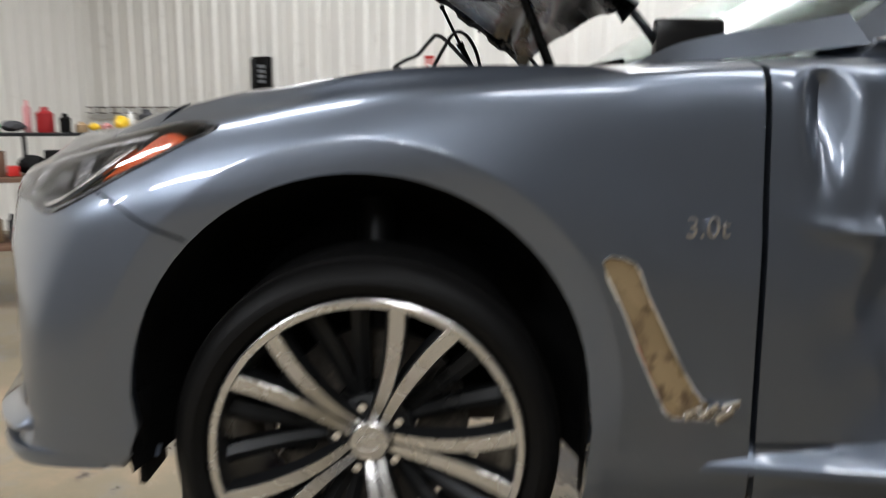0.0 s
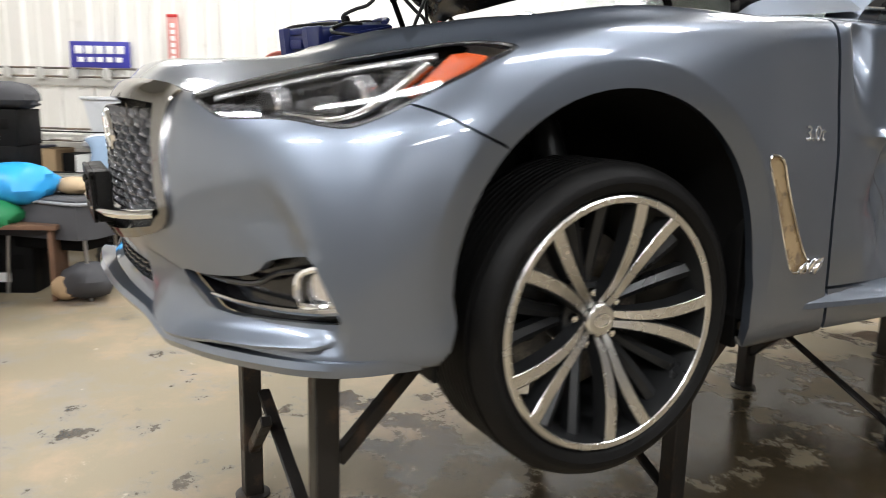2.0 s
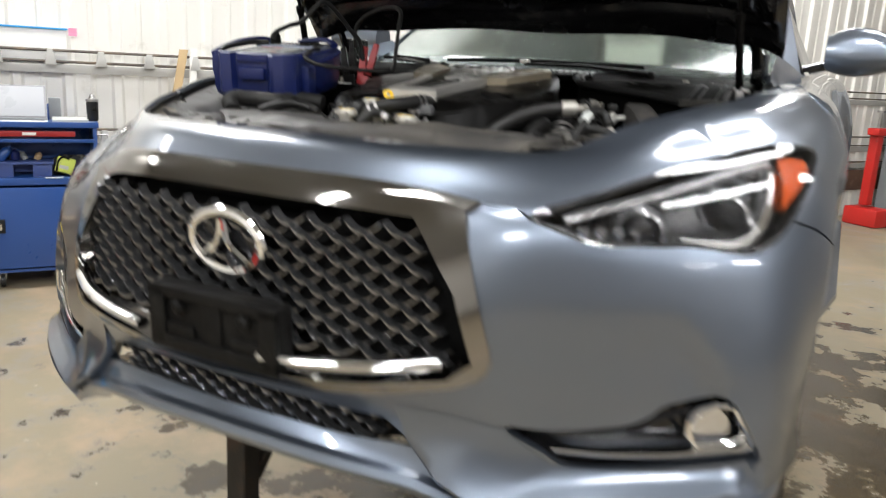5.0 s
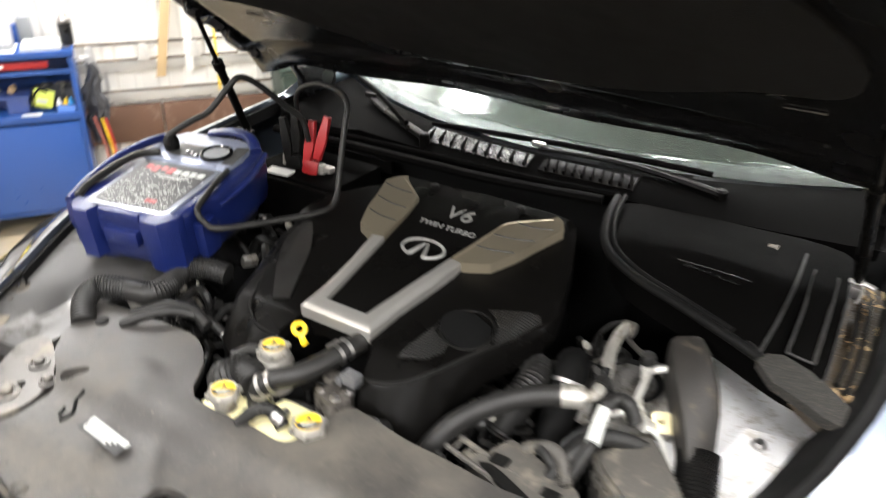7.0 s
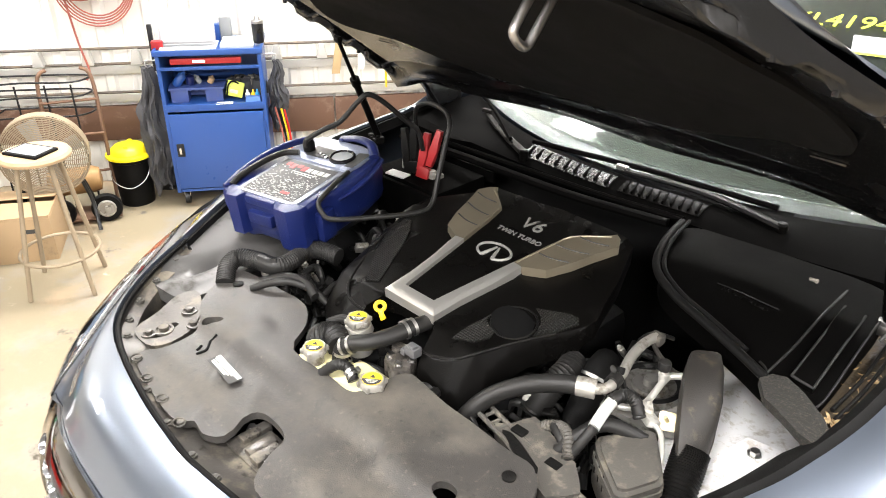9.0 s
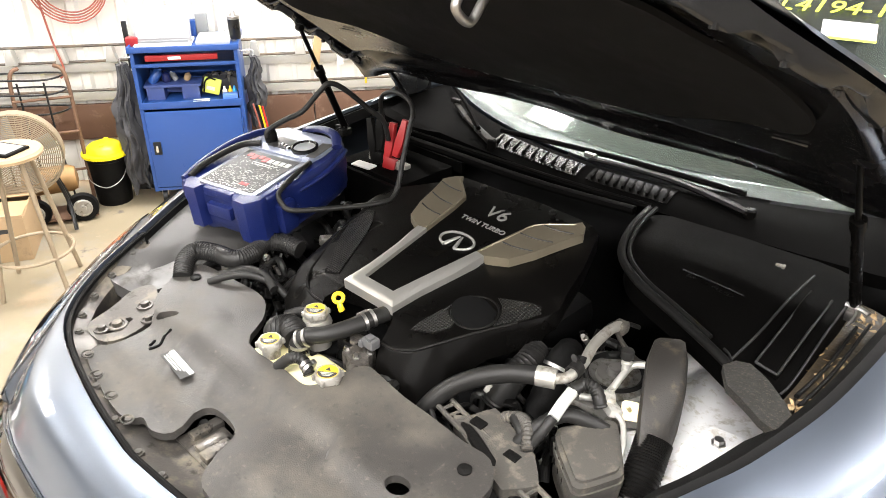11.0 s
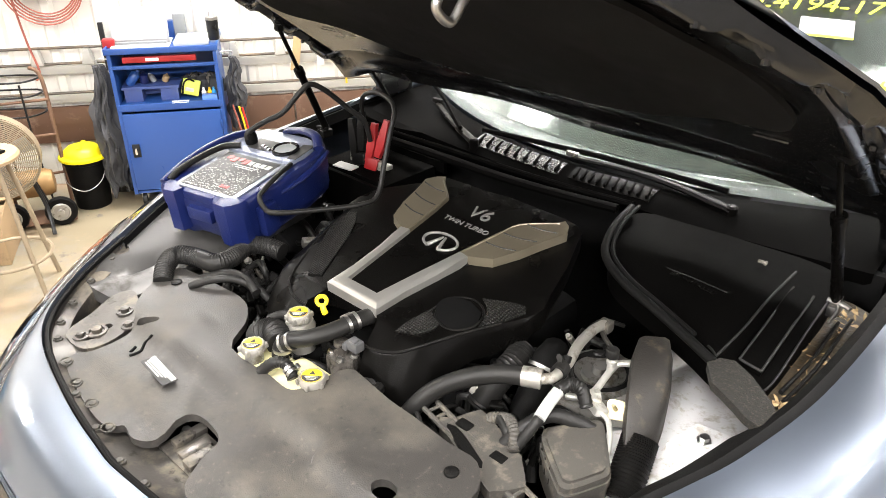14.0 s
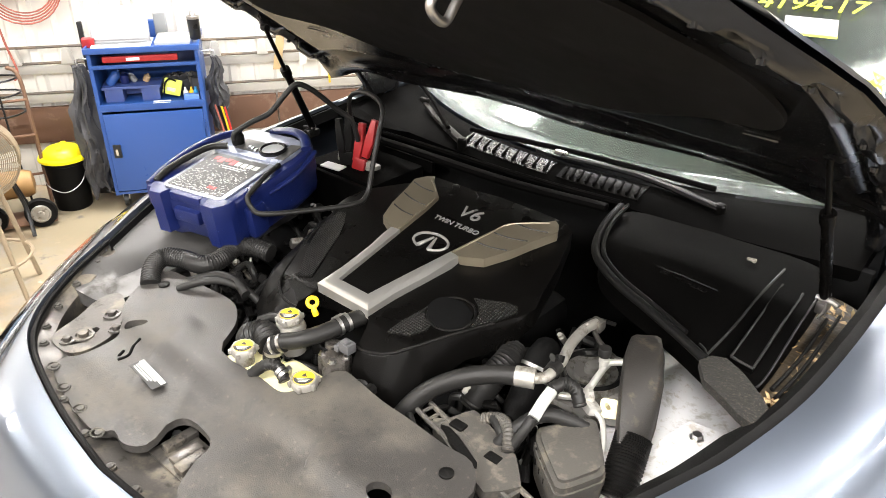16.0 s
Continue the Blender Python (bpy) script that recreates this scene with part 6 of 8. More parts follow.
def ec_height(x, y):
    """A sloping centre panel, a step down outside the V, and shoulders that fall away."""
    z = 1.409 + (y + .212) * .150 - .03 * max(0, y - .17)
    out = abs(x - CX(y)) - VL(y) + .010
    if out > 0:
        z -= min(.010, out * 2.0) + .05 * out + .25 * max(0, out - .15)
    if y < -.205 and abs(x - CX(y)) > .066:
        z -= .5 * (-.205 - y)
    # the fascia falls away in front of the rib on the left bank, the shoulder rounds off on the right one
    rib = float(np.interp(x, RIB_X, RIB_Y))
    if x > .078 and y < rib:
        z -= 1.0 * (rib - y)
    elif x < -.13:
        edge = float(np.interp(x, (-.28, -.268, -.22, -.192, -.165), (.03, -.07, -.19, -.258, -.272)))
        z -= .022 * max(0, 1 - (y - edge) / .040) ** 2
    return z


EC = [(-.145, .200), (-.04, .204), (.02, .212), (.160, .208), (.206, .200), (.245, .10), (.272, -.005), (.264, -.045), (.222, -.13), (.199, -.20), (.190, -.262), (.087, -.266), (.073, -.212), (.062, -.202),
      (-.068, -.202), (-.073, -.270), (-.165, -.272), (-.192, -.258), (-.22, -.19), (-.268, -.07), (-.28, .03), (-.262, .10), (-.20, .16)]
WELL = (.172, -.110)
cover = sheet("engine_cover", EC, ec_height, BLACKPL, car, "black engine cover with bronze V trim and lettering", [circle(WELL[0], WELL[1], .040, 7)], .038, .0075, 3, False, 30, [[(CX(y) + s * (VL(y) + d), y) for y in np.linspace(-.20, .185, 90)] for s in (1, -1) for d in (-.010, -.0048)] + [[(x, float(np.interp(x, RIB_X, RIB_Y)) - d) for x in np.linspace(.086, .262, 70)] for d in (0, .004)])
bm = B()
lathe(bm, [(.042, 0), (.040, -.004), (.037, -.045), (.001, -.05)], Matrix.Translation((*WELL, ec_height(*WELL) + .001)) @ pose(0, 0, 0, 0, 14, 0), 28)
part("cover_well", bm, SHADEBLACK, cover)
bm = B()
tube(bm, [(WELL[0] + .041 * math.cos(a), WELL[1] + .041 * math.sin(a), ec_height(WELL[0] + .041 * math.cos(a), WELL[1] + .041 * math.sin(a)) + .001) for a in np.linspace(0, 2 * math.pi, 36, endpoint=False)], .0022, 6, 1, closed=True)
part("well_rim", bm, PLASTIC, cover)
# perforated panels
MESHMAT = mat("perforated_plastic", (.006, .006, .006), .4, 0, .2, 12, spec=.22)
nt = MESHMAT.node_tree
vo = nt.nodes.new("ShaderNodeTexVoronoi")
vo.voronoi_dimensions = "2D"
vo.inputs["Scale"].default_value, vo.inputs["Randomness"].default_value = 200, .0
tc = nt.nodes.new("ShaderNodeTexCoord")
flat = nt.nodes.new("ShaderNodeMapping")
flat.inputs["Scale"].default_value = (1, 1, 0)
nt.links.new(tc.outputs["Object"], flat.inputs[0])
nt.links.new(flat.outputs[0], vo.inputs["Vector"])
bp = nt.nodes.new("ShaderNodeBump")
bp.inputs["Strength"].default_value, bp.inputs["Distance"].default_value, bp.invert = 1.0, .003, True
nt.links.new(vo.outputs["Distance"], bp.inputs["Height"])
nt.links.new(bp.outputs[0], nt.nodes["Principled BSDF"].inputs["Normal"])
holes = nt.nodes.new("ShaderNodeMix")
holes.data_type = "RGBA"
holes.inputs[6].default_value, holes.inputs[7].default_value = (.0008, .0008, .0008, 1), (.011, .0102, .009, 1)
edge = nt.nodes.new("ShaderNodeMapRange")
edge.inputs[1].default_value, edge.inputs[2].default_value = .30, .52
nt.links.new(vo.outputs["Distance"], edge.inputs[0])
nt.links.new(edge.outputs[0], holes.inputs[0])
nt.links.new(holes.outputs[2], nt.nodes["Principled BSDF"].inputs["Base Color"])
for poly in ([(-.135, -.197), (-.190, -.130), (-.236, -.062), (-.252, -.018), (-.248, .004), (-.226, .006), (-.200, -.022), (-.172, -.062), (-.110, -.184)],
             [(x + .019, y - .022) for x, y in ((.096, -.188), (.100, -.150), (.108, -.106), (.118, -.062), (.117, -.066), (.110, -.082), (.1085, -.095), (.112, -.115), (.126, -.124), (.144, -.130), (.148, -.146), (.134, -.172))],
             [(x + .019, y - .022) for x, y in ((.160, -.036), (.205, -.014), (.230, -.004), (.238, -.014), (.222, -.052), (.204, -.085), (.199, -.094), (.197, -.080), (.190, -.060), (.178, -.046))]):
    sheet("perforated_panel", poly, lambda x, y: ec_height(x, y) + .0026, MESHMAT, cover, "", (), .003, .008, 2, False)
for pts in ([(x, y + .001) for x, y in zip(RIB_X[:-1], RIB_Y[:-1])], [(-.255, .0), (-.235, -.08), (-.170, -.205), (-.145, -.232), (-.115, -.242), (-.078, -.243)]):
    bm = B()
    tube(bm, [(a, b, ec_height(a, b) + .0004) for a, b in pts], .0028, 6)
    part("cover_rib", bm, PLASTIC, cover)
# V: silver foot and two bronze wings
def v_top(x, y):
    z = ec_height(CX(y) + min(abs(x - CX(y)), VL(y) - .011), y) + .0085
    rim = min(VL(y) + .001 - abs(x - CX(y)), y + .203)
    return z - (.006 if y < -.004 else 0) * max(0, 1 - max(0, rim) / .010) ** 2


SILVERTRIM = mat("satin_silver_trim", (.60, .585, .55), .30, .80, .03, 30, rvary=.02)
foot = [(0, -.203), (.066, -.203), (.069, -.14), (.079, -.07), (.088, -.004), (.066, -.001), (.050, -.10), (.0385, -.177), (0, -.177)]
V_FOOT = [(CX(y) + x, y) for x, y in foot] + [(CX(y) - x, y) for x, y in foot[::-1][1:-1]]
vtrim = sheet("v_trim", V_FOOT, v_top, SILVERTRIM, cover, "silver foot of the V trim", (), .018, .005, 3, False, 25)
wing = [(.0665, .0), (.0885, -.003), (.104, .003), (.131, .016), (.153, .062), (.168, .111), (.185, .158), (.172, .180), (.157, .190), (.149, .178), (.091, .132), (.080, .085)]
for s in (1, -1):
    w_ = sheet("v_wing", [(CX(y) + s * x, y) for x, y in wing][::s], v_top, TRIM, vtrim, "bronze wing of the V trim", (), .018, .006, 3, False, 25)
    for p, q in (((.082, .050), (.146, .060)), ((.090, .092), (.160, .104)), ((.110, .140), (.174, .148))):
        bm = B()
        pts = [(CX(.08) + s * (p[0] + (q[0] - p[0]) * k), p[1] + (q[1] - p[1]) * k - .004 * math.sin(math.pi * k)) for k in np.linspace(0, 1, 6)]
        tube(bm, [(x, y, v_top(x, y) - .0004) for x, y in pts], .0016, 6, 2)
        part("trim_groove", bm, EDGEPL, w_)
    bm = B()
    pts = [(CX(b) + s * a, b) for a, b in ((.071, .002), (.085, .085), (.096, .131), (.154, .176))]
    tube(bm, [(x, y, v_top(x, y) + .0003) for x, y in pts], .0016, 6, 5)
    part("trim_edge", bm, TRIM, w_)
TILT = math.degrees(math.atan(.150))


def on_cover(x, y, d=.001):
    return Matrix.Translation((x, y, ec_height(x, y) + d)) @ pose(0, 0, 0, TILT, 0, 0)


text("cover_lettering", "V6", .050, .0012, on_cover(CX(.12) + .002, .126), LETTER, cover, "raised silver V6 lettering")
text("cover_lettering", "TWIN TURBO", .0182, .0008, on_cover(CX(.08) + .004, .081), LETTER, cover, "raised silver TWIN TURBO lettering")
bm = B()
M = on_cover(CX(0) + .006, .010, .002)
tube(bm, [M @ Vector((.039 * math.cos(a), .0245 * math.sin(a), 0)) for a in np.linspace(-1.22, 4.36, 32)], .0027, 8, 1)
tube(bm, [M @ Vector(p) for p in ((-.014, -.022, 0), (-.008, -.004, .001), (-.003, .013, .001))], (.0045, .002), 8)
tube(bm, [M @ Vector(p) for p in ((.014, -.022, 0), (.008, -.004, .001), (.003, .013, .001))], (.0045, .002), 8)
part("cover_badge", bm, LETTER, cover, "silver oval badge")
for x, y in ((.10, .194), (-.08, .190)):
    bm = B()
    lathe(bm, [(.008, -.01), (.008, .004), (.004, .005), (.001, .005)], Matrix.Translation((x, y, ec_height(x, y) + .001)), 12)
    part("cover_stud", bm, PLASTIC, cover)

# ECU cover and cowl
ECU = [(.225, .33), (.245, .26), (.270, .20), (.305, .158), (.36, .132), (.42, .112), (.50, .083), (.555, .06), (.605, .046), (.634, .050), (.638, .085), (.636, .20), (.632, .32), (.61, .40), (.45, .40), (.26, .385)]
def side_top(x, y):
    return 1.452 - .05 * max(0, .22 - y) / .2 + .012 * math.exp(-((x - .45) / .14) ** 2 - ((y - .25) / .08) ** 2) - .06 * max(0, x - .55)


sheet("raised_panel", [(.582, .075), (.618, .072), (.617, .18), (.614, .27), (.580, .27), (.583, .18)], lambda x, y: side_top(x, y) + .011, BLACKMATT, car, "", (), .012, .012, 3, False)
sheet("side_cover", ECU, side_top, BLACKMATT, car, "big black plastic side cover", (), .05, .014, 4)
text("moulded_lettering", "BRAKE FLUID", .0150, .0006, Matrix.Translation((.442, .189, side_top(.442, .189) + .0010)) @ pose(0, 0, 0, 6, 2.5, -4), BLACKPL, car, "moulded black BRAKE FLUID lettering")
bm = B()
tube(bm, [(x, .2015 - .06 * (x - .385), side_top(x, .200) + .0006) for x in (.385, .44, .500)], .0011, 6, 2)
part("moulded_line", bm, BLACKPL, car)
for pts, up, r in (([(.548, .068), (.556, .14), (.561, .22), (.558, .345)], .001, .0022), ([(.528, .082), (.54, .076), (.548, .068)], .001, .002), ([(.582, .075), (.583, .18), (.580, .27)], .0108, .0019),
                   ([(.582, .075), (.60, .073), (.618, .072)], .0108, .0022), ([(.618, .072), (.617, .18), (.614, .27)], .0108, .0022), ([(.634, .052), (.638, .085), (.636, .20), (.632, .30)], .0005, .002)):
    bm = B()
    tube(bm, [(x, y, side_top(x, y) + up) for x, y in pts], r, 8, 6)
    part("cover_ridge", bm, EDGEPL, car)
bm = B()
tube(bm, [(.500, .316, 1.466), (.512, .316, 1.467)], .003, 6, 2)
box(bm, (.513, .3165, 1.466), (.005, .010, .006), .002)
part("loose_clip", bm, ALLOY, car)
for pts in ([(.652, .07, 1.402), (.658, .17, 1.408), (.654, .30, 1.414)], [(.664, .05, 1.402), (.671, .16, 1.408), (.668, .32, 1.416)]):
    bm = B()
    tube(bm, pts, (.004, .003), 8, 6)
    part("channel_rail", bm, PLASTIC, car)
bm = B()
tube(bm, [(.222, .355, 1.466), (.238, .26, 1.46), (.272, .18, 1.448), (.34, .130, 1.44), (.42, .098, 1.434), (.50, .068, 1.426), (.555, .045, 1.42)], .0080, 10)
tube(bm, [(.234, .36, 1.470), (.250, .265, 1.464), (.282, .19, 1.452), (.345, .142, 1.444), (.425, .110, 1.438), (.505, .08, 1.43)], .0045, 8)
part("bay_seal", bm, RUBBER, car, "long rubber seal")
sheet("foam_block", [(0.55, 0.033), (0.56, 0.056), (0.58, 0.062), (0.616, 0.04), (0.66, 0.006), (0.68, -0.018), (0.679, -0.035), (0.665, -0.054), (0.646, -0.051), (0.609, -0.03), (0.578, -0.011)],
      lambda x, y: 1.424 + .006 * math.exp(-((x - .615) / .05) ** 2), worn(mat("foam", (.010, .009, .0075), .95, 0, .4, 60, .9, 300), (.045, .038, .029), .58, 260, .95, .04), car, "crumbling black foam block", (), .014, .008, 2, False)
# dirt and dead leaves in the drain channel
sheet("drain_channel", [(.60, .05), (.66, -.005), (.70, .03), (.715, .15), (.712, .33), (.68, .38), (.60, .38), (.606, .20), (.605, .09)], lambda x, y: 1.392 + .05 * max(0, y - .1), worn(worn(mat("dirt", (.034, .025, .015), .42, 0, .5, 40, .9, 150), (.085, .062, .036), .57, 45), (.30, .25, .17), .72, 90, .8, .03), car, "channel full of dirt and leaf litter", (), .03, .012, 3)
rng = random.Random(4)
bm = B()
for cx, cy, n, wide in ((.594, .086, 9, .016), (.662, .053, 12, .012), (.666, .190, 6, .010), (.656, .300, 12, .018), (.667, .335, 8, .014), (.632, .156, 10, .05), (.650, .24, 8, .05)):
    for k in range(n):
        c = Vector((cx + rng.gauss(0, wide * .6), cy + rng.gauss(0, wide), 0))
        c.z = 1.400 + .05 * max(0, c.y - .1) + rng.uniform(0, .006)
        m = Matrix.Translation(c) @ pose(0, 0, 0, rng.uniform(-35, 35), rng.uniform(-35, 35), rng.uniform(0, 360))
        a, b, up = rng.uniform(.004, .013), rng.uniform(.0012, .0055), rng.uniform(-.004, .005)
        if wide > .03:
            b *= .4
        rows = []
        for q in (-1, -.5, 0, .5, 1):
            w = b * (1 - q * q * .9) * rng.uniform(.7, 1.2)
            rows.append([bm.verts.new(m @ Vector((a * q, v * w, up * q * q + .3 * w * abs(v)))) for v in (-1, 0, 1)])
        skin(bm, rows, caps=False, closed=False)
tagged(part("leaf_litter", bm, worn(mat("dead_leaf", (.34, .225, .11), .75, 0, .5, 60), (.52, .40, .22), .55, 90), car, "dry brown leaf scraps"), kind="stuff")
# right side: battery and its cover
sheet("battery_cover", [(-.70, .46), (-.66, .40), (-.50, .38), (-.385, .42), (-.40, .47), (-.50, .55), (-.60, .60), (-.68, .60)], lambda x, y: 1.452 + .02 * (y - .4), BLACKMATT, car, "flat black battery cover", (), .04, .02, 3)
bm = B()
box(bm, (-.44, .26, 1.345), (.24, .17, .12), .008)
battery = part("battery", bm, BLACKMATT, car, "black battery")
bm = B()
box(bm, (-.475, .185, 1.408), (.06, .030, .004), .001, Matrix.Translation((-.475, .185, 1.408)) @ pose(0, 0, 0, 0, 0, 8) @ Matrix.Translation((.475, -.185, -1.408)))
part("battery_label", bm, WHITE, battery)
for x in (-.50, -.40):
    bm = B()
    lathe(bm, [(.010, 0), (.009, .02), (.001, .021)], Matrix.Translation((x, .235, 1.405)), 12)
    box(bm, (x + .012, .24, 1.415), (.03, .02, .012), .003)
    part("battery_post", bm, ALLOY, battery)
bm = B()
box(bm, (-.44, .155, 1.33), (.30, .012, .15), .004)
part("battery_tray", bm, BLACKMATT, car)
bm = B()
box(bm, (-.40, .36, 1.40), (.20, .012, .03), .003)
part("battery_tray", bm, BLACKMATT, car)
# cowl panel, louvres, strip and wipers


def cowl(s, t):
    x = (s * 2 - 1) * .66
    y0, y1 = .375 + .06 * (x / .66) ** 2, .452 + .25 * (x / .70) ** 2
    return Vector((x, y0 + (y1 - y0) * t, 1.452 + .024 * t + .010 * math.sin(t * 3.1)))


bm = B()
grid(bm, cowl, 40, 6)
thicken(bm, .03)
cowl_panel = part("cowl_panel", bm, BLACKMATT, car, "black cowl panel with louvres")
# wet mesh: gloss, plus pale speckles painted in for its bright reflections
GLINTGRILLE = worn(mat("wet_glint_mesh", (.012, .012, .012), .22, 0, .3, 30, 1.0, 260, spec=.6), (.10, .10, .095), .60, 180, .4, .04)
for x0, x1, n in ((-.24, .0, 9), (.05, .22, 10)):
    bm = B()
    grid(bm, lambda a, b: cowl((x0 - .012 + (x1 - x0 + .024) * a) / 1.32 + .5, .20 + .50 * b) + Vector((0, 0, .0035)), 14, 3)
    thicken(bm, .004)
    part("cowl_grille", bm, GLINTGRILLE if x0 < 0 else BLACKPL, cowl_panel, "wet fine-meshed intake grille with painted glints" if x0 < 0 else "")
    for k in range(n):
        x = x0 + (x1 - x0) * k / (n - 1)
        p = cowl(x / 1.32 + .5, .45)
        bm = B()
        box(bm, (0, 0, .002), (.005, .040, .008), .001, Matrix.Translation(p) @ pose(0, 0, 0, 8, 0, 12))
        part("louvre", bm, BLACKMATT, cowl_panel)
bm = B()
tube(bm, [(-.62, .33, 1.435), (-.36, .325, 1.445), (-.04, .308, 1.458), (.20, .335, 1.462)], .012, 8, flat=.8)
tube(bm, [(-.60, .355, 1.445), (-.30, .352, 1.455), (.0, .345, 1.464), (.22, .362, 1.468)], .007, 8)
part("firewall_seal", bm, BLACKMATT, car)
for a, b, c, tip in (((.384, .455, 1.478), (.20, .465, 1.492), (.011, .445, 1.491), (-.245, .425, 1.490)), ((-.24, .395, 1.475), (-.38, .46, 1.485), (-.48, .52, 1.49), (-.60, .62, 1.49))):
    bm = B()
    tube(bm, [a, b, c], (.013, .008), 8, flat=.6)
    lathe(bm, [(.012, -.02), (.012, .006), (.008, .010), (.001, .010)], Matrix.Translation(a), 14)
    wiper = part("wiper", bm, BLACKPL, car, "black wiper arm")
    bm = B()
    d = (Vector(tip) - Vector(b))
    tube(bm, [Vector(b) - d * .35 + Vector((0, .012, .006)), Vector(b) + d * .3 + Vector((0, .014, .010)), Vector(tip) + Vector((0, .01, .004))], .006, 6)
    part("wiper_blade", bm, BLACKMATT, wiper)
    bm = B()
    box(bm, Vector(c) + Vector((0, 0, .007)), (.03, .012, .012), .003)
    part("blade_joint", bm, STEEL if a[0] > 0 else PLASTIC, wiper)

# loose detail between the large parts: brackets, connectors, pipes
rng = random.Random(11)
ZONES = [((.20, .40), (-.27, -.05), (1.20, 1.31), 90), ((-.46, -.24), (-.30, -.12), (1.24, 1.33), 70), ((-.14, .16), (-.33, -.24), (1.22, 1.315), 80), ((.29, .36), (-.04, .12), (1.26, 1.36), 16),
         ((-.60, -.44), (-.10, .12), (1.24, 1.31), 16), ((-.44, -.30), (-.02, .16), (1.26, 1.34), 16)]
for material, pick in ((PLASTIC, 0), (ALLOY, 1), (HOSE, 2)):
    bm = B()
    for zx, zy, zz, n in ZONES:
        for k in range(n):
            c = Vector((rng.uniform(*zx), rng.uniform(*zy), rng.uniform(*zz)))
            kind = rng.random()
            if (kind < .5, .5 <= kind < .72, kind >= .72)[pick] is False:
                continue
            m = Matrix.Translation(c) @ pose(0, 0, 0, rng.uniform(-35, 35), rng.uniform(-35, 35), rng.uniform(0, 180))
            if pick == 2:
                a = rng.uniform(.03, .06)
                tube(bm, [m @ Vector(p) for p in ((-a, 0, -.03), (-a * .4, .01, .008), (a * .4, -.01, .012), (a, 0, -.02))], rng.uniform(.004, .011), 8, 4)
            elif rng.random() < .55:
                box(bm, (0, 0, 0), (rng.uniform(.008, .035), rng.uniform(.008, .022), rng.uniform(.006, .022)), .002, m, 1)
            else:
                r = rng.uniform(.004, .010)
                lathe(bm, [(r, -.02), (r, .006), (r * .7, .006), (r * .7, .014), (.001, .014)], m, 12)
    tagged(part(("connector_clutter", "fitting_clutter", "hose_clutter")[pick], bm, material, car), kind="stuff")

# ---- jump starter lying on the wing ----
JS = Matrix.Translation((-.466, -.136, 1.489)) @ pose(0, 0, 0, 6.5, 0, 13)     # the origin is the middle of its label
jump = thing("jump_starter", "scuffed blue jump starter lying across the engine bay edge", "jump starter")


def js(name, fn, material, parent, label=""):
    bm = B()
    fn(bm)
    for v in bm.verts:
        v.co = JS @ v.co
    return part(name, bm, material, parent, label)


JS_PLAN = [(-.131, -.055), (-.121, -.092), (-.064, -.102), (-.048, -.090), (.030, -.090), (.044, -.106), (.082, -.110), (.103, -.086), (.106, -.01), (.116, .01), (.121, .11), (.112, .185), (.085, .215),
           (-.08, .215), (-.108, .19), (-.122, .11), (-.120, .0)]


def js_body(bm):
    c = Vector((0, .05, 0))
    rings = []
    for k, z in ((.955, -.004), (.985, -.007), (1.0, -.014), (1.005, -.045), (.985, -.062), (.985, -.085), (.955, -.104), (.90, -.112)):
        rings.append([bm.verts.new((c.x + (x - c.x) * k, c.y + (y - c.y) * k, z)) for x, y in JS_PLAN])
    skin(bm, rings[::-1])


shell = js("shell", js_body, BLUEPLASTIC, jump, "scuffed dark blue plastic shell")
js("front_lip", lambda bm: (box(bm, (-.008, -.088, -.012), (.084, .016, .020), .004), box(bm, (-.008, -.094, -.050), (.070, .020, .030), .006)), BLUEPLASTIC, shell)
for s in (-1, 1):
    js("corner_guard", lambda bm: slab(bm, [(s * .052, -.088), (s * .058, -.112), (s * .086, -.114), (s * .107, -.088), (s * .107, -.070), (s * .085, -.080)][::s], -.096, .001, .005), BLUEPLASTIC, shell, "scraped corner guard")
    js("side_guard", lambda bm: box(bm, (s * .114, -.028, -.066), (.024, .046, .070), .009), BLUEPLASTIC, shell)
    js("side_rib", lambda bm: tube(bm, [(s * .112, .02, -.030), (s * .124, .08, -.024), (s * .118, .15, -.018), (s * .108, .19, -.014)], .008, 8, flat=.7), BLUEPLASTIC, shell)
js("face_plate", lambda bm: slab(bm, [(-.084, -.083), (.084, -.083), (.086, .084), (-.086, .084)], -.006, .0005, .002), mat("face_frame", (.34, .36, .42), .22, .5, .1, 20), jump, "shiny silver-blue frame round the label")
js("top_panel", lambda bm: slab(bm, [(-.090, .086), (.092, .086), (.098, .13), (.090, .185), (.05, .200), (-.07, .200), (-.094, .17)], -.006, .005, .004), worn(mat("face_plastic", (.30, .33, .42), .20, .35, .1, 20), (.12, .13, .18), .60, 30, .5, .03), jump, "glossy silver-blue top panel")
face = js("front_label", lambda bm: slab(bm, [(-.073, -.075), (.073, -.075), (.075, .075), (-.075, .075)], .0008, .0016), INK, jump, "black label with red heading and worn white print")


def js_print(bm):
    r = random.Random(3)
    for row in range(34):
        x = -.070
        while x < .066:
            w = r.uniform(.0012, .006)
            y = -.073 + .0036 * row
            dense_here = .38 if y < .0 else .16
            if r.random() < dense_here:
                m = Matrix.Translation((x + w / 2, y + r.uniform(-.002, .002), .0019)) @ pose(0, 0, 0, 0, 0, r.uniform(-40, 40))
                box(bm, (0, 0, 0), (w * r.uniform(.4, 1.0), r.uniform(.0006, .0028), .0004), 0, m)
            x += w


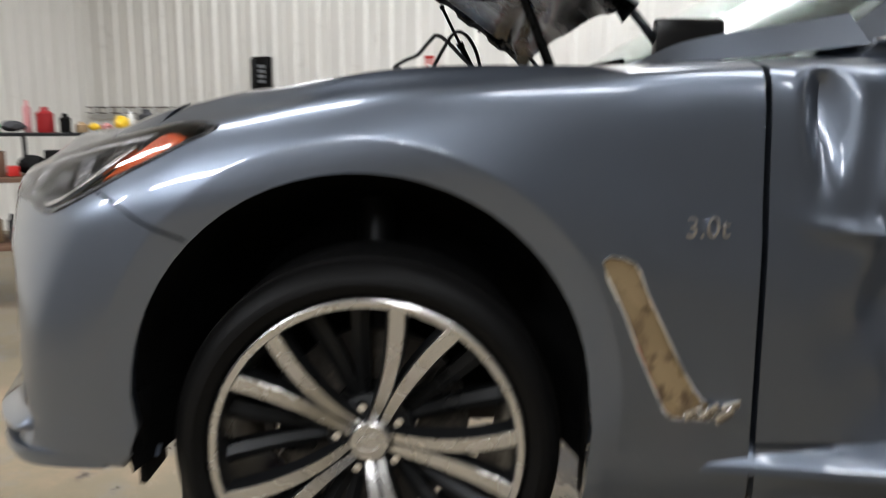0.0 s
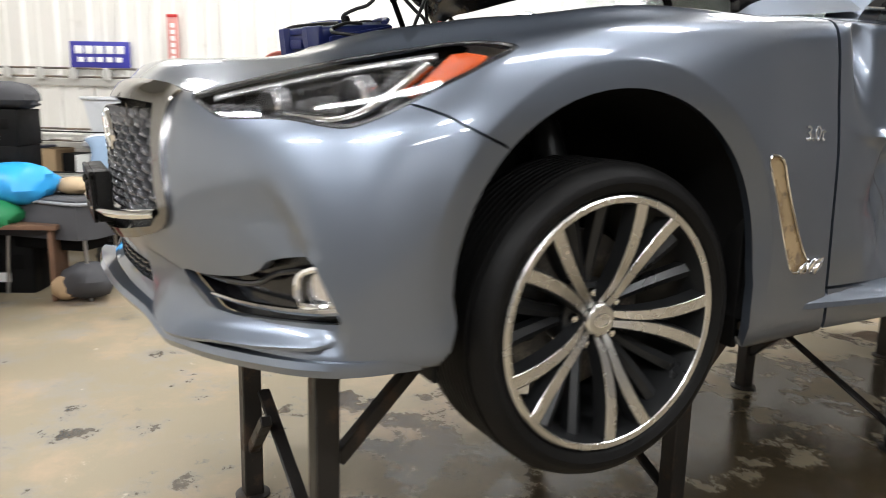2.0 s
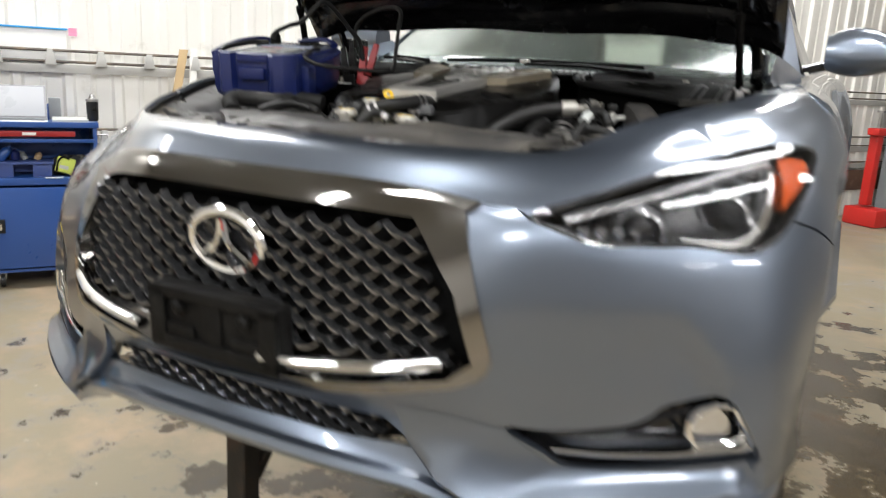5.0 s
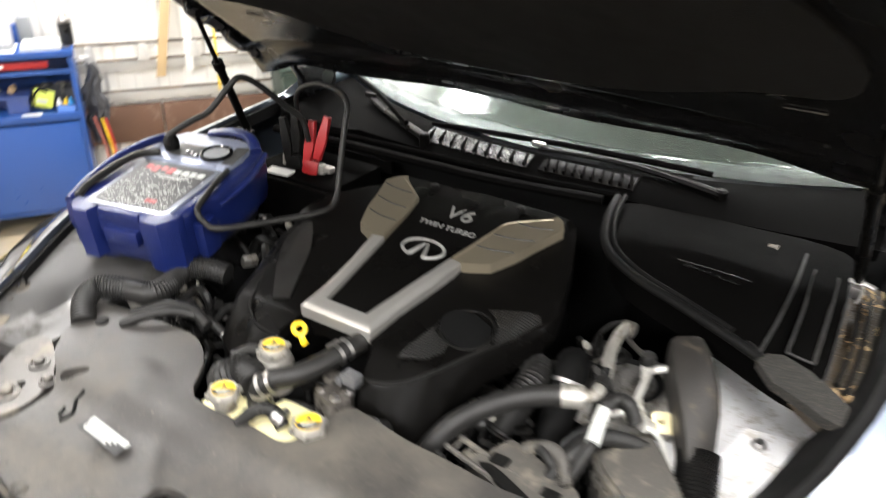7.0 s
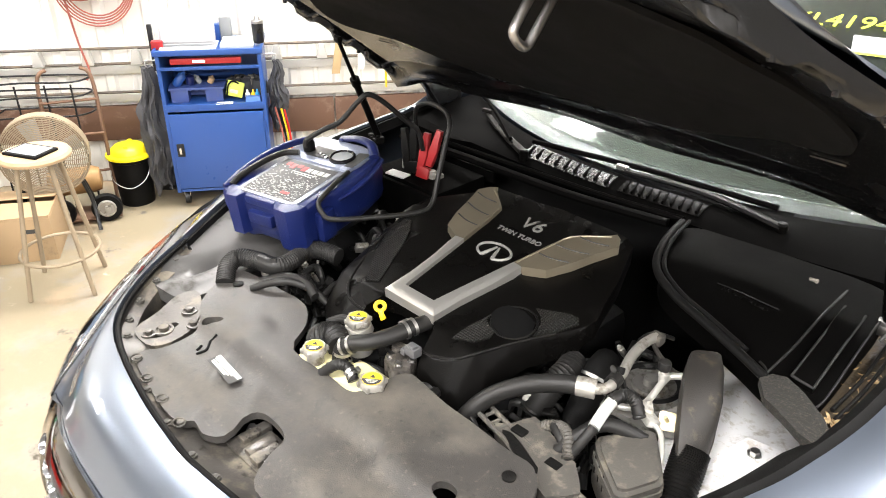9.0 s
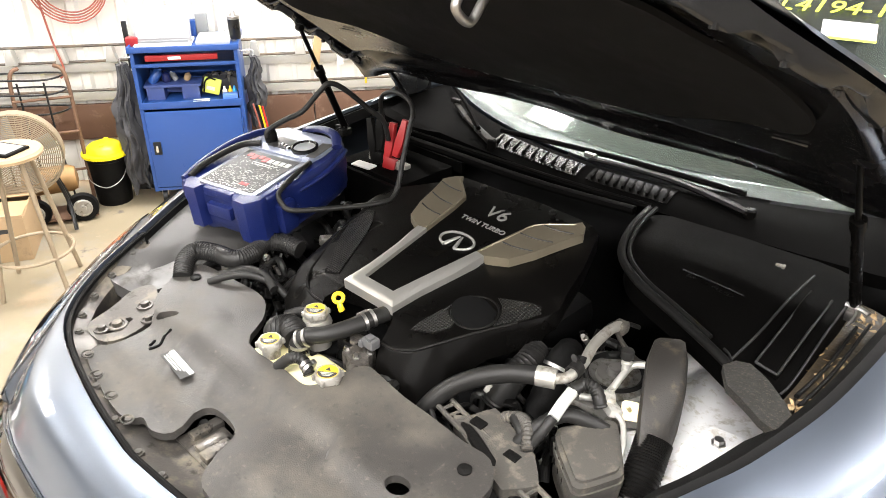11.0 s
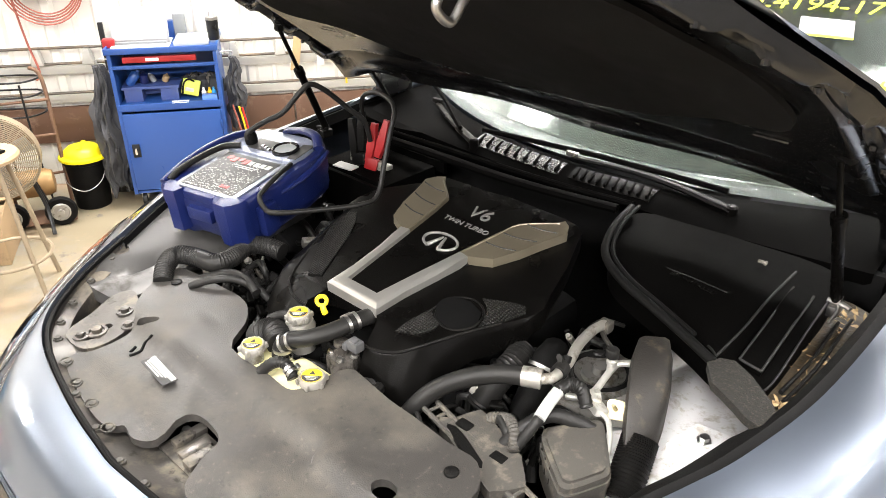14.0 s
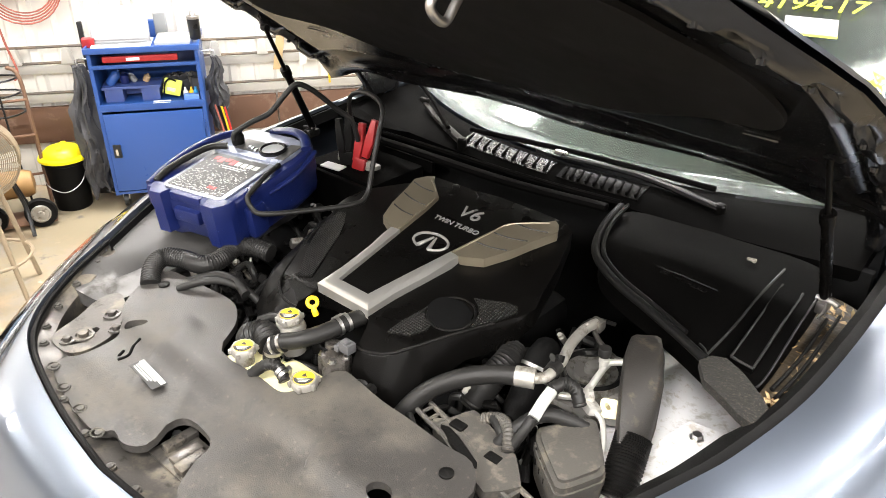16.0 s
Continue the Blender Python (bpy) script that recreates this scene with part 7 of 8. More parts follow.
js("small_print", js_print, PAPERGREY, face, "worn white small print and scrapes")
js("heading", lambda bm: [box(bm, (-.052 + .0165 * k, .056 - .005 * (k % 2), .0022), (.0125, .014 + .006 * (k % 2), .0006)) for k in range(4)], RED, face, "red heading, letters as plain bars")
js("red_mark", lambda bm: [box(bm, (.022 + .008 * k, -.052, .0024), (.006, .010, .0005)) for k in range(3)], RED, face)
js("heading_number", lambda bm: [box(bm, (.012 + .0165 * k, .050, .0022), (.0125, .016, .0006)) for k in range(4)], PAPERGREY, face)
js("heading_line", lambda bm: [box(bm, (.012, .033 - .007 * k, .0022), (.070 - .02 * k, .0028, .0005)) for k in range(2)], PAPERGREY, face)
gauge = js("gauge", lambda bm: lathe(bm, [(.031, .003), (.031, .011), (.027, .013), (.024, .009)], Matrix.Translation((.045, .128, 0)), 32, False), GLOSSBLACK, jump, "round charge gauge")
js("gauge_face", lambda bm: lathe(bm, [(.0255, .009), (.001, .0095)], Matrix.Translation((.045, .128, 0)), 24), GREYPLASTIC, gauge)
js("button_panel", lambda bm: slab(bm, [(.074, .098), (.096, .10), (.094, .172), (.066, .165)], .0052, .0062), INK, jump, "black button panel")
js("socket_recess", lambda bm: box(bm, (-.018, .128, .0052), (.058, .046, .003), .001), INK, jump)
js("socket_pin", lambda bm: [box(bm, (-.010 + .012 * k, .116 - .004 * k, .008), (.007, .010, .008), .002) for k in range(3)], LENSGREY, jump)
js("connector", lambda bm: lathe(bm, [(.013, .0), (.0145, .012), (.0145, .024), (.010, .034), (.001, .036)], Matrix.Translation((-.052, .125, 0)), 16), RUBBER, jump, "black rubber cable plug")
js("lead_wrap", lambda bm: tube(bm, [(-.060, .098, .010), (-.090, .075, .012), (-.105, .02, .010), (-.110, -.04, .006), (-.108, -.075, -.002)], .0075, 10), HOSE, jump, "black lead tucked along the shell")
js("handle", lambda bm: (tube(bm, [(-.118, -.085, -.006), (-.122, -.03, .004), (-.116, .05, .014), (-.098, .12, .016), (-.080, .165, .010)], .0085, 10), tube(bm, [(-.02, .206, .006), (.03, .210, .014), (.075, .200, .012), (.104, .170, .002)], .012, 10, flat=.6)), BLUEPLASTIC, jump, "curved carrying handle rails")
# leads and clamps
for pts, r in (([(-0.539, -0.042, 1.522), (-0.537, -0.037, 1.539), (-0.52, -0.001, 1.559), (-0.504, 0.036, 1.574), (-0.486, 0.074, 1.615), (-0.476, 0.097, 1.632), (-0.462, 0.128, 1.615), (-0.439, 0.18, 1.561), (-0.425, 0.21, 1.529), (-0.42, 0.221, 1.478)], .0062),
               ([(-0.393, -0.032, 1.5), (-0.368, -0.088, 1.497), (-0.355, -0.133, 1.482), (-0.348, -0.148, 1.474), (-0.323, -0.157, 1.465), (-0.295, -0.151, 1.458), (-0.254, -0.077, 1.452), (-0.211, 0.008, 1.45), (-0.208, 0.05, 1.458), (-0.222, 0.085, 1.515), (-0.236, 0.12, 1.578), (-0.245, 0.14, 1.609), (-0.28, 0.16, 1.624), (-0.358, 0.19, 1.618), (-0.426, 0.215, 1.592), (-0.456, 0.23, 1.559), (-0.46, 0.24, 1.513)], .0055)):
    bm = B()
    tube(bm, pts, r, 10, 10)
    part("lead", bm, HOSE, jump, "thick black jump lead")
for x, c, mt in ((-.418, "red battery clamp", RED), (-.47, "black battery clamp", PLASTIC)):
    bm = B()
    m = Matrix.Translation((x, .225, 1.43)) @ pose(0, 0, 0, -12, 10 if mt is RED else -8, 20)
    for s in (-1, 1):
        slab(bm, [(-.009, 0), (.009, 0), (.011, .04), (.008, .095), (-.008, .095), (-.010, .04)], -.007, .007, .003, m @ pose(s * .010, 0, s * .008, 90, 0, 0) @ pose(0, 0, 0, 0, 0, -3 * s))
    box(bm, (0, 0, -.012), (.034, .016, .03), .004, m)
    part("clamp", bm, mt, jump, c)


# ---- workshop ----
bm = B()
slab(bm, [(-14, -14), (14, -14), (14, 14), (-14, 14)], -.12, 0)
tagged(obj("floor", bm, CONCRETE), "worn buff concrete workshop floor with wet and rusty stains", "floor", kind="structure")

WALL_Y, WALL_X0, WALL_X1, WALL_Y0 = 4.0, -8.0, 9.0, -8.5


def ribbed(name, m, length, height=ROOM_H, pitch=.30, finish=None, label="white ribbed sheet-steel workshop wall"):
    """A wall of sheet steel with upright ribs."""
    bm = B()
    xs, x = [], 0.0
    while x < length:
        xs += [(x, 0), (x + .02, -.028), (x + .065, -.028), (x + .085, 0), (x + .17, 0), (x + .18, -.008), (x + .20, -.008), (x + .21, 0)]
        x += pitch
    xs.append((length, 0))
    rows = [[bm.verts.new((x, y, z)) for x, y in xs] for z in (0, height)]
    back = [[bm.verts.new((x, .12, z)) for x, y in ((0, 0), (length, 0))] for z in (0, height)]
    for i in range(len(xs) - 1):
        bm.faces.new((rows[0][i], rows[0][i + 1], rows[1][i + 1], rows[1][i]))
    bm.faces.new((back[0][1], back[0][0], back[1][0], back[1][1]))
    for v in bm.verts:
        v.co = m @ v.co
    return tagged(obj(name, bm, finish or WALLWHITE, sharp=20), label, "wall", kind="structure")


ribbed("wall_north", rm(WALL_X0, WALL_Y, 0), WALL_X1 - WALL_X0)
# east and south walls are unseen, added in grey to dim what the paint reflects
ribbed("wall_east", rm(WALL_X1, WALL_Y, 0, -90), WALL_Y - WALL_Y0, finish=UNSEENWALL, label="unseen ribbed workshop wall, greyed to keep reflections dim")
ribbed("wall_south", rm(WALL_X1, WALL_Y0, 0, 180), WALL_X1 - WALL_X0, finish=UNSEENWALL, label="unseen ribbed workshop wall, greyed to keep reflections dim")
ribbed("wall_west", rm(WALL_X0, WALL_Y0, 0, 90), WALL_Y - WALL_Y0)
bm = B()
box(bm, ((WALL_X0 + WALL_X1) / 2, (WALL_Y + WALL_Y0) / 2, ROOM_H + .06), (WALL_X1 - WALL_X0 + .4, WALL_Y - WALL_Y0 + .4, .12), 0, ROOM)
tagged(obj("ceiling", bm, CEIL), "pale workshop ceiling lining", "ceiling", kind="structure")

TUBEGLOW = glow("tube_glow", (1, .98, .95), 14)
for x, y, power in TUBES:
    lamp_thing = thing("ceiling_light", "long white ceiling batten with glowing tubes, unseen, rear ones added as fill", "ceiling light", "ceiling lights")
    bm = B()
    wide = .45 if 0 < y < 2 else .24 if y < 2 else 1.00 if y < 3.2 else .50
    box(bm, (x, y, ROOM_H - .06), (1.9, wide + .08, .05), .01, ROOM)
    part("housing", bm, WALLWHITE, lamp_thing)
    for dy in (-.3 * wide, .3 * wide):
        bm = B()
        cyl(bm, ROOM @ Vector((x - .92, y + dy, ROOM_H - .115)), ROOM @ Vector((x + .92, y + dy, ROOM_H - .115)), .018, n=10)
        part("tube", bm, TUBEGLOW, lamp_thing)
    ld = bpy.data.lights.new("tube_light", "AREA")
    ld.shape, ld.size, ld.size_y, ld.energy, ld.color = "RECTANGLE", 1.85, wide, TUBE_W * power, (1, .985, .955)
    lo = new("tube_light", ld)
    lo.matrix_world = ROOM @ pose(x, y, ROOM_H - .145)
    lo.parent = lamp_thing


# ---- along the rear wall ----


class Spot:
    """A builder in the workshop's axes: local x along the rear wall, local y towards it."""

    def __init__(self, x, y, z=0, rz=0):
        self.m = rm(x, y, z, rz)

    def thing(self, name, label, category, group=""):
        self.t = thing(name, label, category, group)
        return self.t

    def add(self, name, material, *fns, parent=None, label="", sharp=38):
        bm = B()
        for fn in fns:
            fn(bm)
        for v in bm.verts:
            v.co = self.m @ v.co
        return part(name, bm, material, parent or self.t, label, sharp)


def bx(c, s, bev=.004, m=None):
    return lambda bm: box(bm, c, s, bev, m)


def tb(pts, r, n=8, k=5, closed=False, **kw):
    return lambda bm: tube(bm, pts, r, n, k, closed, **kw)


def lt(profile, c=(0, 0, 0), n=24, m=None):
    return lambda bm: lathe(bm, profile, Matrix.Translation(c) @ (m or Matrix()), n)


# girts and pipes
PIPEGREY = worn(mat("dull_pipe", (.10, .085, .07), .5, .3, .3, 9), (.22, .17, .12), .55, 7)
for z in (1.45, 1.38, .945, .845, .655):
    bm = B()
    a, b = ROOM @ Vector((WALL_X0 + .05, WALL_Y - .075, z)), ROOM @ Vector((WALL_X1 - .05, WALL_Y - .075, z))
    cyl(bm, a, b, .009, n=8)
    tagged(obj("trim_pipe", bm, PIPEGREY), "dull brown-grey thin steel pipe along the wall", "pipe", "wall pipes", "structure")
for z in (1.335, .80, .61):
    bm = B()
    box(bm, ((WALL_X0 + WALL_X1) / 2, WALL_Y - .045, z), (WALL_X1 - WALL_X0 - .1, .034, .055), .004, ROOM)
    tagged(obj("trim_girt", bm, GIRT), "pale steel girt across the wall ribs", "girt", "wall girts", "structure")
for x in np.arange(WALL_X0 + .2, 3.2, .30):
    for z in (1.415, .90):
        bm = B()
        slab(bm, [(-.035, -.055), (.035, -.055), (.016, .04), (-.016, .04)], 0, .07, .004, rm(x + .04, WALL_Y - .045, z) @ pose(0, .0, 0, 90, 0, 0))
        tagged(obj("trim_block", bm, GIRT), "pale rib closure block", "trim", "rib blocks", "structure")
for x0, x1 in ((WALL_X0 + .1, -2.6), (-2.59, -.2), (-.19, 2.4), (2.41, 5.0), (5.01, WALL_X1 - .1)):
    bm = B()
    box(bm, ((x0 + x1) / 2, WALL_Y - .055, .44), (x1 - x0, .04, .235), .004, ROOM)
    tagged(obj("baseboard", bm, BROWN), "brown stained plank screwed along the wall", "board", "wall planks", "structure")
for x in np.arange(WALL_X0 + .19, 4, .30):
    bm = B()
    for z in (1.70, 2.3):
        cyl(bm, ROOM @ Vector((x, WALL_Y - .004, z)), ROOM @ Vector((x, WALL_Y + .01, z)), .008, n=8)
    tagged(obj("trim_screw", bm, GIRT), "wall panel screws", "screw", "panel screws", "structure")

# blue tool cabinet
S = Spot(-.945, 3.47)
S.thing("tool_cabinet", "blue enamelled steel tool cabinet on castors, open shelf full", "cabinet")
W2 = .3125
S.add("side_panel", BLUE, bx((-W2 + .012, .20, .555), (.024, .40, .91)))
S.add("side_panel", BLUE, bx((W2 - .012, .20, .555), (.024, .40, .91)))
S.add("back_panel", BLUE, bx((0, .395, .555), (.60, .012, .90)))
S.add("bottom_panel", BLUE, bx((0, .20, .11), (.60, .38, .02)))
S.add("shelf", BLUE, bx((0, .195, .675), (.60, .39, .022)), bx((0, .004, .668), (.60, .016, .045)))
S.add("drawer_rail", BLUE, bx((0, .006, .915), (.60, .02, .022)))
S.add("top_tray", BLUE, bx((0, .20, 1.005), (.645, .43, .018)), bx((0, -.010, 1.012), (.645, .014, .034)), bx((-.316, .2, 1.012), (.014, .43, .034)), bx((.316, .2, 1.012), (.014, .43, .034)))
door_ = S.add("door", BLUE, bx((0, -.002, .382), (.575, .018, .50), .004), label="plain blue door")
S.add("lock_plate", RIMDARK, bx((-.245, -.016, .40), (.045, .012, .085), .004), parent=door_)
S.add("lock_handle", CHROME, bx((-.245, -.028, .40), (.016, .014, .045), .005), parent=door_, label="chrome turn handle")
S.add("hinge", BLUE, bx((.29, -.014, .22), (.014, .012, .06)), parent=door_)
S.add("hinge", BLUE, bx((.29, -.014, .54), (.014, .012, .06)), parent=door_)
S.add("drawer", RED, bx((-.02, .02, .955), (.42, .03, .034)), label="red drawer front")
S.add("drawer_mark", WHITE, bx((-.06, .002, .956), (.075, .006, .018)))
for x in (-.26, .26):
    for y in (.06, .34):
        c = S.add("castor", RIMDARK, lt([(.042, -.014), (.045, 0), (.042, .014)], (x, y, .045), 18, pose(0, 0, 0, 0, 90, 0)))
        S.add("castor_fork", STEEL, bx((x, y + .012, .075), (.044, .05, .05), .006), parent=c)
# on the shelf
S.thing("tool_tray", "blue plastic tool tray full of cans", "tray")
TRAYBLUE = worn(mat("tray_plastic", (.035, .065, .22), .5, 0, .15, 8), (.07, .09, .20), .6, 30)
S.add("tray", TRAYBLUE, lambda bm: slab(bm, [(-.168, -.07), (.168, -.07), (.172, .09), (-.172, .09)], .078, .094, .005, Matrix.Translation((-.107, .12, .687))),
      lambda bm: [slab(bm, [(c - .052, -.060), (c + .052, -.060), (c + .056, .08), (c - .056, .08)], 0, .079, .008, Matrix.Translation((-.107, .12, .687))) for c in (-.105, .105)],
      lambda bm: slab(bm, [(-.05, .03), (.05, .03), (.05, .08), (-.05, .08)], .02, .079, .004, Matrix.Translation((-.107, .12, .687))))
for x, y, c, lean, r, h in ((-.235, .11, BLUE, 38, .028, .11), (-.175, .15, RIMDARK, 12, .022, .06), (-.145, .12, BLUEPLASTIC, 0, .026, .07), (-.09, .15, GREYPLASTIC, -30, .018, .06), (-.03, .14, CARD, 25, .020, .05)):
    S.thing("spray_can", "small can lying in the tray", "can", "cans in the tray")
    S.add("can", c, lt([(r * .9, 0), (r, .008), (r, h * .7), (r * .6, h * .85), (r * .35, h * .88), (r * .35, h), (.001, h + .001)], (x, y, .784), 20, pose(0, 0, 0, 0, lean, 0)))
S.thing("blow_mould_case", "yellow-green plastic case leaning on the shelf", "case")
CASEM = Matrix.Translation((.125, .09, .752)) @ pose(0, 0, 0, -18, 16, 0) @ Matrix.Translation((-.125, -.09, -.752))
case_ = S.add("case", worn(mat("lime_plastic", (.52, .60, .08), .45, 0, .1, 8), (.34, .38, .10), .64, 40), bx((.125, .09, .752), (.105, .034, .098), .010, CASEM))
S.add("case_label", PAPERGREY, bx((.120, .0715, .735), (.05, .003, .022), .0005, CASEM), parent=case_)
S.add("case_handle", RUBBER, tb([CASEM @ Vector(p) for p in ((.085, .068, .70), (.080, .060, .76), (.10, .060, .795), (.14, .064, .79))], .005), parent=case_)
RAGGREY = mat("work_rag", (.17, .16, .135), .9, 0, .35, 14, .5, 160)
rng = random.Random(8)
for k in range(7):
    S.thing("rag", "crumpled dark work rag", "rag", "rags on the shelf")

    def rag(bm, k=k):
        cx, cy = .10 + .028 * k, .22 + .02 * (k % 3)
        lathe(bm, [(.05 + .012 * rng.random(), 0), (.06, .03), (.045, .07 + .03 * rng.random()), (.02, .10), (.001, .11)], Matrix.Translation((cx, cy, .688)), 12)
        for v in bm.verts:
            v.co += Vector((rng.uniform(-.012, .012), rng.uniform(-.012, .012), rng.uniform(-.008, .008) if v.co.z > .70 else 0))
    S.add("cloth", (CLOTH, RAGGREY, CLOTH)[k % 3], rag)
for x, c in ((.20, WHITE), (.235, YELLOW), (.26, BAGBLUE)):
    S.thing("small_bottle", "small bottle at the shelf's front", "bottle", "shelf bottles")
    S.add("bottle", c, lt([(.014, 0), (.015, .04), (.007, .05), (.006, .065), (.001, .066)], (x, .07, .687), 14))
S.thing("blue_glove_box", "pale blue carton at the shelf's front", "box")
S.add("carton", mat("pale_blue_card", (.10, .22, .60), .6), bx((.235, .035, .703), (.09, .05, .03), .003))
S.thing("paper_sheet", "loose sheet of white paper", "paper")
S.add("paper", WHITE, bx((.06, .012, .6885), (.10, .05, .0015), 0))
# on top
S.thing("laptop", "white laptop standing open on the cabinet", "laptop")
S.add("keyboard_base", WHITE, bx((-.12, .13, 1.022), (.33, .20, .014), .004))
LIDM = Matrix.Translation((-.12, .10, 1.03)) @ pose(0, 0, 0, -14, 0, 0) @ Matrix.Translation((.12, -.10, -1.03))
lid_ = S.add("lid", mat("silver_shell", (.30, .30, .31), .4, .5, .05, 6), bx((-.12, .10, 1.135), (.33, .014, .215), .006, LIDM))
S.add("screen", mat("pale_screen", (.46, .47, .49), .35, 0, .04, 6), bx((-.12, .0915, 1.142), (.305, .004, .180), .001, LIDM), parent=lid_, label="pale blank screen")
S.add("hinge_bar", GREYPLASTIC, bx((-.12, .092, 1.036), (.29, .016, .014), .003), parent=lid_)
S.add("key_field", GREYPLASTIC, bx((-.12, .105, 1.0295), (.29, .10, .003), .001))
S.thing("steel_thermos", "dark steel thermos cup on the cabinet", "cup")
S.add("cup", RIMDARK, lt([(.028, 0), (.034, .01), (.036, .12), (.034, .122)], (.30, .13, 1.028)))
S.add("lid", STEEL, lt([(.037, .12), (.037, .135), (.02, .14), (.012, .165), (.001, .166)], (.30, .13, 1.028)))
S.thing("paper_stack", "stack of white papers on a blue folder", "papers")
S.add("sheaf", PAPERGREY, bx((.17, .16, 1.030), (.20, .24, .02), .002))
S.add("folder", BLUE, bx((.17, .16, 1.017), (.22, .26, .006), .001))
for x, y, c, h in ((-.27, .28, BLUEPLASTIC, .15), (-.20, .30, WHITE, .12), (.02, .31, BLUE, .10), (.09, .32, GREYPLASTIC, .14), (-.30, .10, RED, .05)):
    S.thing("supply_box", "small box of shop supplies on the cabinet", "box", "boxes on the cabinet")
    S.add("carton", c, bx((x, y, 1.016 + h / 2), (.07, .06, h), .006))
# coats and bags hung on its sides
for x, y, mt, lab_, w, h in ((-.40, .14, CLOTH, "dark work jacket hanging beside the cabinet", .16, .80), (.385, .20, CLOTH, "black bag hanging beside the cabinet", .10, .42)):
    S.thing("jacket" if x < 0 else "hanging_bag", lab_, "clothing" if x < 0 else "bag")

    def drape(bm, x=x, y=y, w=w, h=h):
        rings = []
        fold = lambda a, q: 1 + .20 * math.sin(5 * a + 7 * q) + .15 * math.sin(11 * a - 9 * q + 2) + .09 * math.sin(19 * a + 23 * q) + .10 * math.sin(31 * q + 3 * a)
        for q in np.linspace(0, 1, 40):
            r = w * (.35 + .65 * min(1, q * 2.2)) * .5 * (1 - .35 * max(0, q - .75) * 2)
            rings.append([bm.verts.new((x + r * math.cos(a) * fold(a, q) + .012 * math.sin(13 * q), y + 1.5 * r * math.sin(a) * fold(a + 1, q), .90 - h * q - (.05 * math.sin(2 * a + 1) + .03 * math.sin(5 * a) if q > .97 else 0))) for a in np.linspace(0, 2 * math.pi, 48, endpoint=False)])
        skin(bm, rings)
    S.add("cloth", mt, drape)
    S.add("hook", STEEL, tb([(x, y, .90), (x, y + .02, .93), (x + (.08 if x < 0 else -.07), y + .02, .93)], .005))
for k in range(4):
    S.thing("cable", "bundle of coloured cable hanging by the cabinet", "cable", "cables by the cabinet")
    S.add("strand", (REDHOSE, RUBBER, YELLOW, REDPAINT)[k], tb([(.36 + .02 * k, .10 - .02 * k, .62), (.40 + .015 * k, .06, .40), (.37 + .02 * k, .03, .2), (.39, .02 + .03 * k, .02)], .006))

# bucket with yellow helmet-like lid
S = Spot(-1.545, 3.62)
S.thing("bucket", "black plastic bucket with a wire bail", "bucket")
S.add("pail", RUBBER, lt([(.105, 0), (.108, .01), (.125, .30), (.134, .305), (.134, .325), (.122, .325), (.118, .30), (.10, .02), (.001, .02)], n=32))
S.add("bail", STEEL, tb([(-.13, 0, .29), (-.10, -.12, .20), (0, -.15, .15), (.10, -.12, .20), (.13, 0, .29)], .003))
S.thing("hard_hat", "bright yellow hard hat upside on the bucket", "hat")
S.add("shell", mat("hat_yellow", (.85, .72, .01), .35, 0, .06, 8), lt([(.145, .326), (.15, .33), (.148, .345), (.118, .35), (.112, .375), (.09, .395), (.04, .408), (.001, .41)], n=32), bx((0, 0, .402), (.03, .16, .016), .007))

# hand truck with a floor fan and a rusty tank
S = Spot(-1.80, 3.46, 0, 12)
S.thing("hand_truck", "rusty hand truck with solid rubber wheels", "hand truck")
for x in (-.16, .16):
    S.add("rail", RUST, tb([(x, .06, .06), (x, .10, .5), (x * .95, .14, .84), (x * .6, .17, .90)], .012))
for z in (.25, .5, .72):
    S.add("crossbar", RUST, tb([(-.16, .09, z), (0, .09, z), (.16, .09, z)], .009, k=2))
S.add("toe_plate", RUST, bx((0, -.06, .03), (.36, .22, .008), .002))
for x in (-.17, .10):
    w = S.add("wheel", RUBBER, lt([(.045, -.02), (.085, -.022), (.092, -.012), (.092, .012), (.085, .022), (.045, .02)], (x, -.15, .092), 28, pose(0, 0, 0, 90, 0, 0)))
    S.add("wheel_hub", ALLOY, lt([(.056, .006), (.056, .026), (.048, .030), (.044, .024), (.020, .024), (.018, .036), (.001, .037)], (x, -.15, .092), 20, pose(0, 0, 0, 90, 0, 0)), parent=w)
S.thing("rusty_tank", "small rusty steel tank lying on the hand truck", "tank")
S.add("tank", mat("ochre_rust", (.34, .20, .08), .6, .2, .35, 12, .3, 120), lambda bm: lathe(bm, [(.02, -.16), (.07, -.15), (.085, -.11), (.085, .11), (.07, .15), (.02, .16)], pose(-.06, .0, .235, 0, 90, 0), 24))
S = Spot(-1.90, 3.18, .52, 10)
S.thing("floor_fan", "dusty beige wire-guard drum fan", "fan")
FAN = mat("fan_wire", (.27, .215, .145), .6, .2, .25, 12)
for k in range(1, 25):
    S.add("guard_ring", FAN, tb([(.01 * k * math.cos(a), -.04 - .03 * math.cos(k / 24 * 1.5), .01 * k * math.sin(a)) for a in np.linspace(0, 2 * math.pi, 36, endpoint=False)], .0032 if k < 24 else .005, 6, 1, True))
for k in range(36):
    a = k * math.pi / 18
    S.add("guard_wire", FAN, tb([(.03 * math.cos(a), -.07, .03 * math.sin(a)), (.14 * math.cos(a + .12), -.062, .14 * math.sin(a + .12)), (.24 * math.cos(a + .2), -.04, .24 * math.sin(a + .2))], .0018, 5, 2))
S.add("drum", FAN, lambda bm: lathe(bm, [(.238, -.015), (.241, 0), (.241, .05), (.235, .05), (.234, .0)], pose(0, 0, 0, -90, 0, 0), 40, caps=False))
